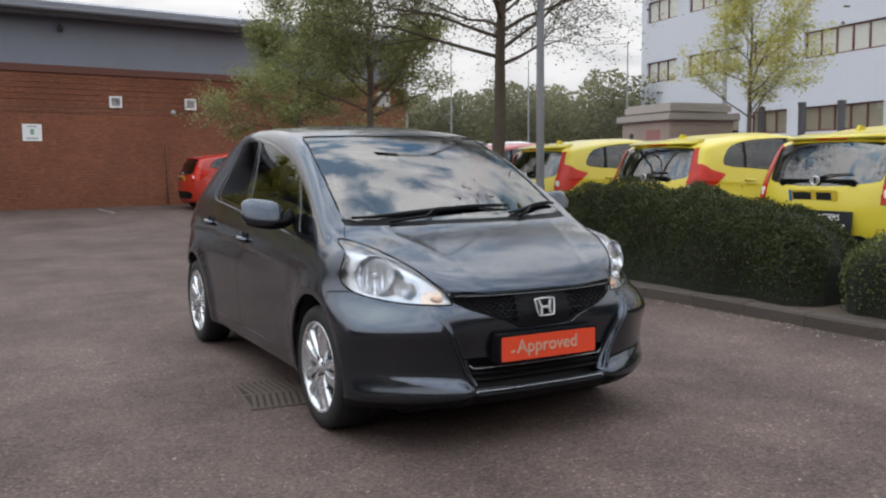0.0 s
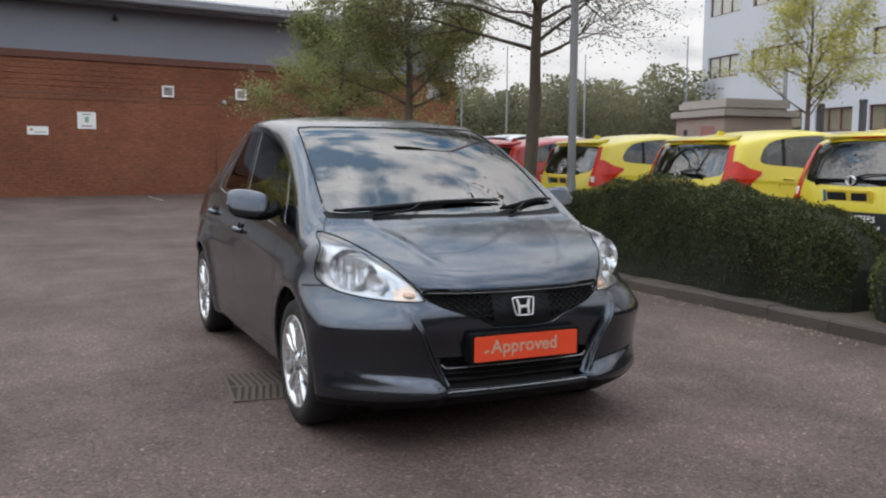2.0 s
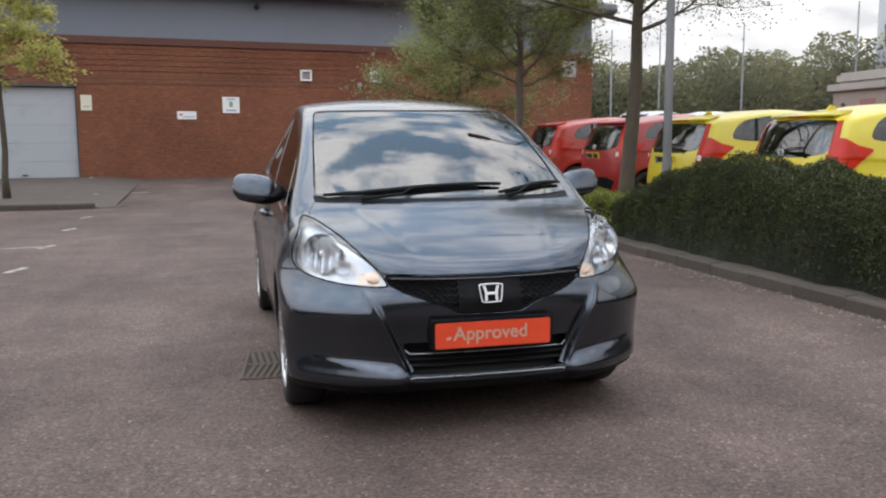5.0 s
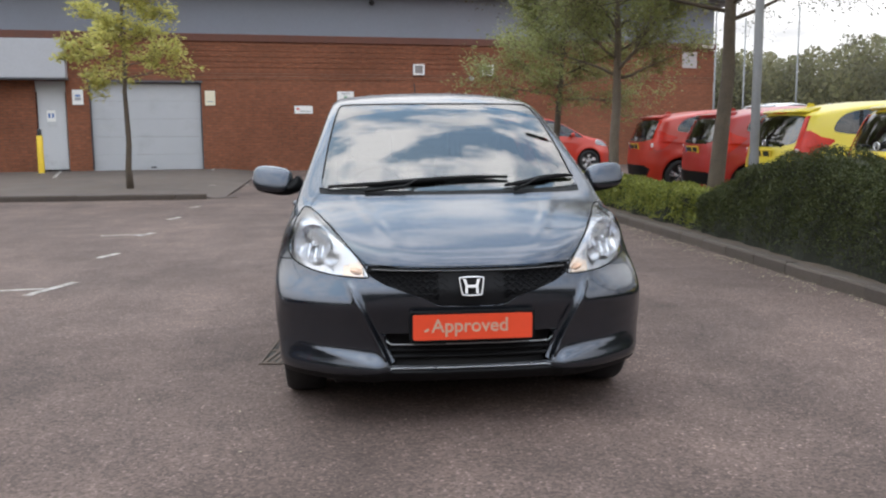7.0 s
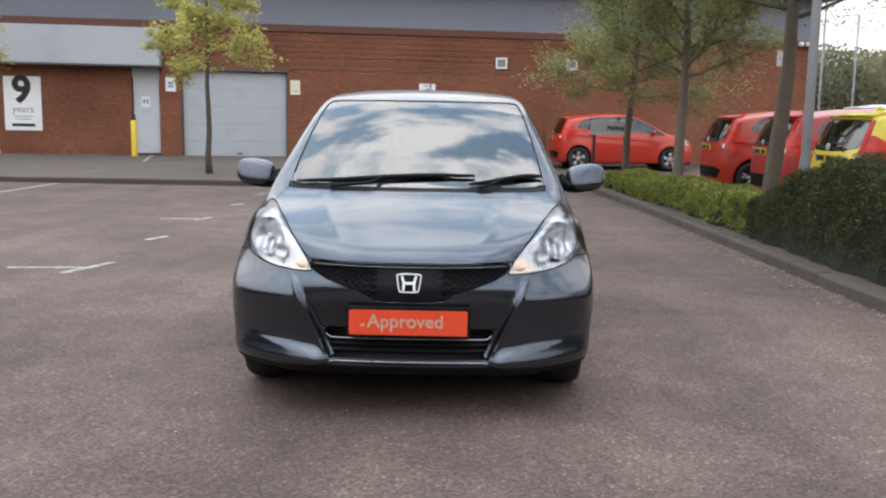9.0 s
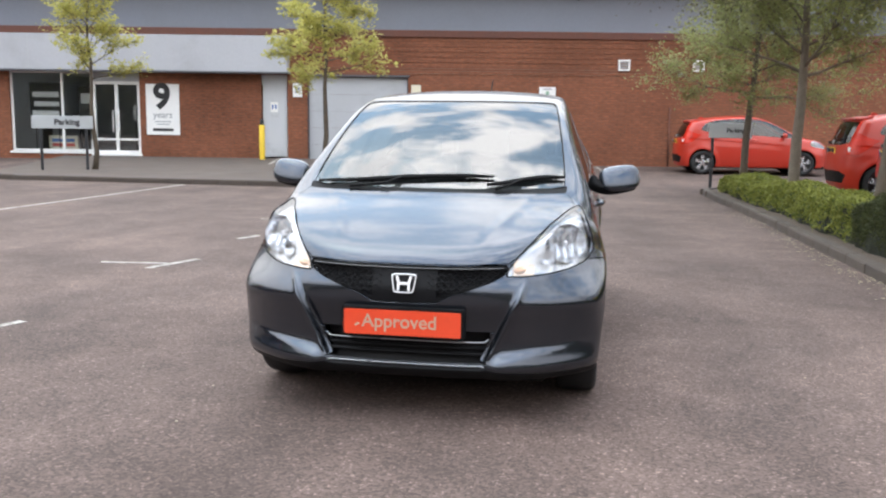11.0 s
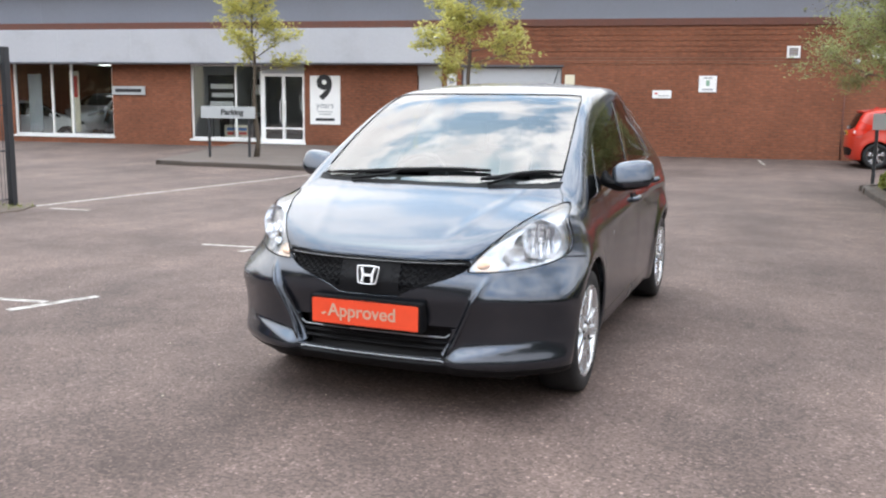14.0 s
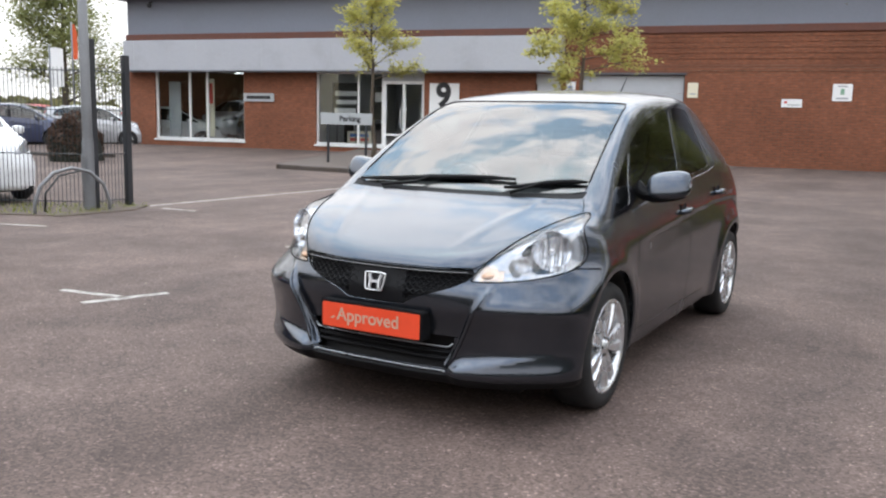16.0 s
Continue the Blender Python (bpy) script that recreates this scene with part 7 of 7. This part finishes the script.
def hedge(label, path, width, tops, leaf, leaf_size, n, seed, base=0.085, category="hedge"):
    """A clipped hedge along a path: a core coloured as inner shade, under thousands of leaves."""
    rnd = random.Random(seed)
    h = thing("hedge", Matrix.Identity(4), label, category, "hedges along the kerb")
    p = np.array(path, float)
    L = np.r_[0, np.cumsum(np.linalg.norm(np.diff(p, axis=0), axis=1))]
    top = lambda s: float(np.interp(s, np.linspace(0, L[-1], len(tops)), tops))

    def place(s, q, shrink=0.0):
        """A point of the surface: s along, q from 0 (foot, road side) over the top to 1 (foot, far side)."""
        c = np.array([np.interp(s, L, p[:, k]) for k in (0, 1)])
        d = np.array([np.interp(s + 0.05, L, p[:, k]) - np.interp(s - 0.05, L, p[:, k]) for k in (0, 1)])
        d = d / max(np.linalg.norm(d), 1e-6)
        n2 = np.array([-d[1], d[0]])
        t = (top(s) - base) * (1 - shrink * 0.5)
        a = math.pi * q
        e = 0.56
        across = -math.copysign(abs(math.cos(a)) ** e, math.cos(a)) * (width / 2 - shrink * 0.3)
        up = abs(math.sin(a)) ** e * t
        end = min(s, L[-1] - s)
        k = min(1.0, (max(end, 0.0) / 0.25) ** 0.5 * 0.45 + 0.55)
        wob = 0.10 * noise.noise(Vector((c[0] * 2.2, c[1] * 2.2, q * 4 + seed))) + 0.025 * noise.noise(Vector((c[0] * 7, c[1] * 7, q * 9)))
        out = 1 + wob / 0.4
        return Vector((c[0] + n2[0] * across * k * out, c[1] + n2[1] * across * k * out, base + up * k * out))

    ns, nq = max(int(L[-1] / 0.12), 8), 16
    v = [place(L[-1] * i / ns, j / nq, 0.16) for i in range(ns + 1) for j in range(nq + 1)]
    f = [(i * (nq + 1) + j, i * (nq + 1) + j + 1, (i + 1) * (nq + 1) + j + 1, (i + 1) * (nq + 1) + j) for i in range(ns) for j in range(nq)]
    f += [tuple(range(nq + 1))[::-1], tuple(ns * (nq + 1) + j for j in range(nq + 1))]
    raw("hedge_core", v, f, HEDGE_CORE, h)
    verts, faces = [], []
    for _ in range(n):
        s, q = rnd.uniform(0, L[-1]), rnd.random()
        c = place(s, q) - Vector((0, 0, 0))
        mid = place(s, 0.5, 0.9)
        c = c.lerp(mid, abs(rnd.gauss(0, 0.07)))
        c = c + Vector((rnd.gauss(0, 0.012), rnd.gauss(0, 0.012), rnd.gauss(0.004, 0.014)))
        a = Vector((rnd.gauss(0, 1), rnd.gauss(0, 1), rnd.gauss(0.4, 0.8))).normalized()
        b = a.orthogonal().normalized()
        b.rotate(Matrix.Rotation(rnd.uniform(0, 6.28), 3, a))
        z = leaf_size * rnd.uniform(0.6, 1.35)
        k = len(verts)
        verts += [c - a * z * 0.5, c + b * z * 0.3, c + a * z * 0.55, c - b * z * 0.3]
        faces.append((k, k + 1, k + 2, k + 3))
    raw("foliage", verts, faces, leaf, h)
    return h


hedge("tall dark green clipped hedge behind the kerb", [(4.12, -0.42), (4.08, 2.0), (4.02, 4.5)], 0.95, [0.72, 0.88, 1.0, 1.02, 0.98, 0.90, 0.74, 0.58], LEAF_HEDGE, 0.021, 115000, 31)
hedge("dark green clipped hedge beyond a narrow gap", [(4.3, -5.5), (4.22, -2.5), (4.18, -0.58)], 0.95, [0.75, 0.78, 0.76, 0.74], LEAF_MID, 0.022, 42000, 32)
hedge("low fresh green hedge along the kerb", [(3.98, 4.3), (3.86, 8.0), (3.66, 11.5)], 0.82, [0.56, 0.54, 0.52, 0.5, 0.5, 0.48], LEAF_LOW, 0.036, 42000, 33)
hedge("small round green bush at the end of the bed", [(3.45, 11.75), (3.42, 12.25)], 0.5, [0.36, 0.42, 0.36], LEAF_LOW, 0.04, 2200, 34, category="bush")
hedge("rounded reddish-brown shrub in the far bed", [(-18.6, 10.2), (-17.6, 10.6)], 1.5, [0.9, 1.25, 0.9], leaf_mat("reddish_shrub_leaf", (0.06, 0.03, 0.02), (0.09, 0.05, 0.03), 0.2), 0.09, 2600, 35, base=0.0, category="bush")

# woods far off; the unseen belts behind the camera are added to darken reflections
rnd = random.Random(41)
verts, faces = [], []
trunks = bmesh.new()


def wood_belt(cx, cy, r0, r1, a0, a1, h0, h1, n, size):
    for _ in range(n):
        a = radians(rnd.uniform(a0, a1))
        r = rnd.uniform(r0, r1)
        top = h0 + (h1 - h0) * (0.5 + 0.5 * noise.noise(Vector((a * 9, r * 0.03, 3.0)))) + 1.2 * noise.noise(Vector((a * 40, r * 0.1, 1.0)))
        z = top * rnd.random() ** 0.7
        p = Vector((cx + r * math.sin(a), cy + r * math.cos(a), z))
        s = size * rnd.uniform(0.5, 1.4)
        u = Vector((rnd.gauss(0, 1), rnd.gauss(0, 1), rnd.gauss(0, 1))).normalized()
        w = u.orthogonal().normalized() * s * 0.4
        k = len(verts)
        verts.extend([p - u * s * 0.5, p + w, p + u * s * 0.5, p - w])
        faces.append((k, k + 1, k + 2, k + 3))


wood_belt(0, 0, 62, 84, 10, 46, 5.0, 9.5, 80000, 0.30)
wood_belt(0, 0, 62, 84, 46, 75, 5.0, 9.5, 60000, 0.32)
# the next two belts are added out of view, to block low sky light
wood_belt(0, 0, 60, 80, 75, 130, 5.0, 10.0, 7000, 1.8)
wood_belt(0, 0, 42, 62, 130, 284, 8.0, 13.0, 15000, 2.4)
wood_belt(0, 0, 80, 95, 296, 330, 1.2, 2.4, 4000, 1.1)
tagged(raw("woodland", verts, faces, LEAF_FAR), "green belt of woodland behind the car park, with added unseen rear belts", "woodland", kind="stuff")


# the closed mass of the woods behind their leaves
mv, mf = [], []
for i in range(0, 141):
    a = radians(8 + i * 2.0)
    for j, (r, q) in enumerate(((82, 0.0), (82, 0.5), (84, 0.85), (88, 1.02))):
        top = 7.0 + 2.2 * noise.noise(Vector((a * 9, 2.0, 3.0))) + 1.3 * noise.noise(Vector((a * 31, 5.0, 1.0)))
        # unseen rear stretch, pulled nearer and raised to block low sky
        if radians(128) < a < radians(284):
            r, top = r * 0.74, top * 1.4
        mv.append((r * math.sin(a), r * math.cos(a), q * top - 0.1))
mf = [(i * 4 + j, i * 4 + j + 1, i * 4 + j + 5, i * 4 + j + 4) for i in range(140) for j in range(3)]
WOOD_MASS = mat("far_wood_mass", (0.075, 0.072, 0.042), 0.95, vary=0.45, size=0.35, fine=2.5, bump=0.6, depth=0.3)
tagged(raw("backdrop", mv, mf, WOOD_MASS), "hazy green edge of the far woods, with an added unseen rear stretch", "backdrop", kind="structure")

# ---------------------------------------------------------------- street furniture and distance
def parking_sign(label, x, y, turn, w=1.25, z0=0.0, legs=(-0.5, 0.5), height=1.42):
    s = thing("parking_sign", pose(x, y, z0, 0, 0, turn), label, "sign", "parking signs")
    part("board", box(-w / 2, w / 2, -0.03, 0.03, height - 0.30, height, 0.006), SIGN_GREY, s)
    words("Parking", 0.14 * w, INK, s, pose(0.1, -0.0315, height - 0.15, 90), bold=0.04)
    for u in legs:
        part("post", box(u - 0.03, u + 0.03, -0.03, 0.03, -0.05, height - 0.30), BLACK_STEEL, s)


parking_sign("silver parking sign on two black posts", -11.6, 13.62, 24, 1.35, 0.1, (-0.48, 0.52), 1.30)
parking_sign("silver parking sign on a black post by the hedge", 3.52, 13.1, -12, 0.84, 0.08, (-0.34,), 1.34)


def lamp_post(label, x, y, height, r0, r1, z=0.0, head=True):
    l = thing("lamp_post", Matrix.Translation((x, y, z)), label, "lamp post", "lamp posts")
    part("column", lathe([(r0 * 1.15, -0.1), (r0 * 1.15, 0.9), (r0 * 1.02, 0.96), (r0, 1.0), (r1, height), (0.001, height)], 18, "z"), STEEL, l, smooth=True)
    part("access_door", box(-0.05, 0.05, -r0 * 1.18, -r0 * 1.05, 0.35, 0.75, 0.006), STEEL, l)
    if head:
        part("arm", tube([(0, 0, height - 0.05), (-0.3, 0, height + 0.1), (-0.7, 0, height + 0.12)], 0.035, 8), STEEL, l, smooth=True)
        part("lamp_head", box(-1.25, -0.65, -0.13, 0.13, height + 0.06, height + 0.18, 0.04), STEEL, l, smooth=True)


lamp_post("grey galvanised lamp column standing in the hedge", 3.97, 3.78, 7.0, 0.050, 0.040, 0.08)
lamp_post("grey galvanised lamp column beside the fence", -8.03, 2.86, 7.0, 0.068, 0.05)
for k, (x, y, h) in enumerate(((16.5, 45, 8), (20, 43, 9), (24, 48, 8), (28.5, 50, 9), (31, 44, 8), (36, 40, 9))):
    lamp_post("thin grey lamp column in the far car park", x, y, h, 0.065, 0.04, head=False)

lamp_post("slim grey lamp column in front of the offices", 26.3, 22.3, 10.5, 0.10, 0.06, head=False)
for x, y in ((20.7, 15.3), (20.2, 13.3), (20.5, 12.15)):
    gp = thing("gate_post", Matrix.Translation((x, y, 0.0)), "dark grey square steel post behind the parked cars", "post", "dark steel posts")
    part("shaft", box(-0.08, 0.08, -0.08, 0.08, -0.05, 2.95, 0.01), DARK_METAL, gp)
    part("cap", box(-0.095, 0.095, -0.095, 0.095, 2.95, 3.05, 0.015), DARK_METAL, gp)

# mesh fence with black posts and fine upright wires
fence = thing("mesh_fence", Matrix.Identity(4), "black steel mesh fence with upright wires", "fence")
fence_line = [(-8.08, 3.57), (-8.05, 2.97), (-9.6, 2.05), (-11.4, 1.0), (-13.4, -0.2)]
bm = tube([(0, 0, 0.03), (0, 0, 1.92)], 0.0045, 4)
me = bpy.data.meshes.new("wire")
bm.to_mesh(me)
bm.free()
me.materials.append(BLACK_STEEL)
for (x0, y0), (x1, y1) in zip(fence_line, fence_line[1:]):
    n = int(math.hypot(x1 - x0, y1 - y0) / 0.055)
    for k in range(1, n):
        ob = new("wire", me)
        ob.parent = fence
        ob.matrix_basis = Matrix.Translation((x0 + (x1 - x0) * k / n, y0 + (y1 - y0) * k / n, 0))
    for z in (0.1, 0.75, 1.35, 1.88):
        part("rail", tube([(x0, y0, z), (x1, y1, z)], 0.008, 5), BLACK_STEEL, fence)
for (x, y), h in zip(fence_line, (2.12, 2.3, 2.1, 2.1, 2.1)):
    part("fence_post", box(x - 0.045, x + 0.045, y - 0.045, y + 0.045, -0.05, h, 0.006), BLACK_STEEL, fence)
hoop = thing("cycle_stand", pose(-7.93, 2.52, 0.0, 0, 0, 75), "grey steel hoop cycle stand", "cycle stand")
part("hoop", tube([(-0.5, 0, -0.05), (-0.5, 0, 0.12), (-0.42, 0, 0.36), (-0.24, 0, 0.53), (0, 0, 0.59), (0.24, 0, 0.53), (0.42, 0, 0.36), (0.5, 0, 0.12), (0.5, 0, -0.05)], 0.024, 10), STEEL, hoop, smooth=True)
cable = thing("black_cable", pose(-8.1, 2.55, 0), "black cable hanging in the cycle stand", "cable")
part("cord", tube([(-0.05, -0.3, 0.0), (-0.06, -0.28, 0.25), (0.0, -0.1, 0.48), (0.1, 0.2, 0.55)], 0.014, 6), BLACK_STEEL, cable, smooth=True)
verge = slab("verge", [(-8.75, 1.6), (-7.6, 2.1), (-7.55, 3.2), (-7.85, 3.75), (-8.4, 3.75), (-9.6, 2.4)], 0.012, SOIL, "bare earth strip under the fence", "verge")
rnd = random.Random(8)
gv2, gf2 = [], []
for _ in range(600):
    x, y = rnd.uniform(-9.2, -7.6), rnd.uniform(1.8, 3.7)
    if not inside([(-8.75, 1.6), (-7.6, 2.1), (-7.55, 3.2), (-7.85, 3.75), (-8.4, 3.75), (-9.6, 2.4)], np.array([x]), np.array([y]))[0]:
        continue
    h, a = rnd.uniform(0.02, 0.09), rnd.uniform(0, 6.28)
    k = len(gv2)
    gv2 += [(x - 0.006 * math.cos(a), y - 0.006 * math.sin(a), 0.01), (x + 0.006 * math.cos(a), y + 0.006 * math.sin(a), 0.01), (x + rnd.gauss(0, 0.03), y + rnd.gauss(0, 0.03), h)]
    gf2.append((k, k + 1, k + 2))
tagged(raw("grass_tufts", gv2, gf2, LEAF_LOW), "thin grass under the fence", "grass", kind="stuff")

# office block far off
OX, OY = 43.7, 47.5
turn_o = math.degrees(math.atan2(24.8 - 47.5, 40.1 - 43.7))
office = thing("office_block", pose(OX, OY, 0, 0, 0, turn_o), "pale rendered three-storey office block with ribbon windows", "building", kind="structure")
holes = []
for z0, z1 in ((0.2, 1.6), (2.95, 4.38), (7.15, 8.65), (11.55, 13.1)):
    for u0, u1 in ((0.8, 4.6), (6.0, 11.6), (12.8, 16.0), (17.3, 23.2), (24.6, 29.4), (30.6, 36.4), (37.8, 43.6)):
        holes.append((u0, u1, z0, z1))
wall_with_holes("wall_west", 0.0, 46.0, -0.2, 16.0, 0.0, 0.4, holes, OFFICE, office)
part("wall_end", box(0.0, 0.4, 0.4, 18.0, -0.2, 16.0), OFFICE, office)
part("wall_back", box(0.0, 46.0, 18.0, 18.4, -0.2, 16.0), OFFICE, office)
part("roof", box(-0.3, 46.3, -0.3, 18.7, 16.0, 16.4), ROOF, office)
for n, (a, b, z0, z1) in enumerate(holes):
    w = thing("window_%d" % (n + 3), Matrix.Identity(4))
    w.parent = office
    bm = bmesh.new()
    box(a, b, 0.12, 0.2, z0, z0 + 0.09, bm=bm)
    box(a, b, 0.12, 0.2, z1 - 0.09, z1, bm=bm)
    m = max(round((b - a) / 1.25), 1)
    for q in range(m + 1):
        c = a + 0.04 + (b - a - 0.08) * q / m
        box(c - 0.05, c + 0.05, 0.121, 0.199, z0 + 0.09, z1 - 0.09, bm=bm)
    part("window_frame", bm, OFFICE_FRAME, w)
    g = part("pane", box(a, b, 0.15, 0.165, z0, z1), PANE, w)
    g.visible_shadow = False
    part("blind", box(a, b, 0.205, 0.22, z0 + (0.35 if n % 4 == 0 else 0.0), z1), TAN_BLIND if z0 < 4 else BLIND, w)
part("office_inside", box(0.5, 45.5, 1.5, 1.6, 0, 15.8), SHOP_DARK, office)

kiosk = thing("timber_shed", pose(18.9, 17.6, 0, 0, 0, -6), "brown flat-roofed hut behind the parked cars", "shed")
part("wall", box(0.0, 2.7, 0.0, 2.8, -0.05, 2.7), KIOSK, kiosk)
part("roof_edge", prism([(-0.16, -0.16), (2.86, -0.16), (2.86, 2.96), (-0.16, 2.96)], 2.7, 2.93, plane="xy", bevel=0.02), KIOSK_ROOF, kiosk)
part("roof_top", prism([(0.05, 0.05), (2.65, 0.05), (2.65, 2.75), (0.05, 2.75)], 2.93, 3.3, plane="xy", bevel=0.08), KIOSK_ROOF, kiosk)
for k in range(6):
    part("cladding_board", box(0.02, 2.68, -0.018, 0.0, 0.1 + 0.43 * k, 0.1 + 0.43 * k + 0.41), KIOSK, kiosk)
for k in range(6):
    part("cladding_board", box(-0.018, 0.0, 0.02, 2.78, 0.1 + 0.43 * k, 0.1 + 0.43 * k + 0.41), KIOSK, kiosk)
part("shed_notice", box(-0.03, -0.018, 0.5, 1.3, 2.0, 2.4), mat("faded_red_notice", (0.30, 0.14, 0.13), 0.7), kiosk, "faded red notice")
part("shed_vent", lathe([(0.12, 0.0), (0.12, -0.03), (0.001, -0.03)], 16), BLACK_STEEL, kiosk, m=pose(0.0, 2.2, 2.2, 0, 0, 0))

# a white panel and an orange flag on poles by the far cars
for x, y, tone, cloth, z0, z1, wide in ((-26.82, 16.13, SIGN_WHITE, "white", 2.15, 3.55, 0.48), (-26.75, 17.05, mat("orange_flag_cloth", (0.62, 0.10, 0.03), 0.8), "orange", 3.2, 4.45, 0.2)):
    fl = thing("banner_flag", pose(x, y, 0, 0, 0, 35), "tall %s banner on a steel pole" % cloth, "banner", "forecourt banners")
    part("pole", tube([(0, 0, -0.05), (0, 0, z1 + 0.1)], 0.035, 8), STEEL, fl, smooth=True)
    part("cloth", prism(smooth_loop([(0.04, z0), (0.04, z1), (wide * 0.5, z1 + 0.02), (wide, z1 - 0.25 * (wide < 0.3) - 0.03), (wide, z0 + 0.02), (wide * 0.5, z0 - 0.02)], 1), -0.01, 0.01), tone, fl)

# pale building across the road behind, seen mirrored in the shop windows
cream = thing("cream_building", pose(-31.0, -26.5, 0, 0, 0, 153), "cream rendered two-storey building across the road", "building", kind="structure")
CREAM = mat("cream_render", (0.62, 0.54, 0.36), 0.85, vary=0.1, size=0.4, fine=8)
holes = [(u, u + 1.4, z, z + 1.5) for z in (0.9, 4.1) for u in (1.5, 4.5, 7.5, 10.5, 13.5, 16.5)]
wall_with_holes("wall_north", 0.0, 19.5, -0.2, 7.0, 0.0, 0.35, holes, CREAM, cream)
part("roof", prism([(-0.4, 6.9), (5.0, 9.4), (10.4, 6.9)], -0.4, 19.9, plane="yz"), KIOSK_ROOF, cream)
part("wall_back", box(0.0, 19.5, 9.6, 9.9, -0.2, 7.0), CREAM, cream)
for a, b, z0, z1 in holes:
    w = thing("window", Matrix.Identity(4))
    w.parent = cream
    part("pane", box(a, b, 0.16, 0.18, z0, z1), REAR_GLASS, w)
    part("window_frame", box((a + b) / 2 - 0.04, (a + b) / 2 + 0.04, 0.12, 0.155, z0, z1), WHITE_FRAME, w)
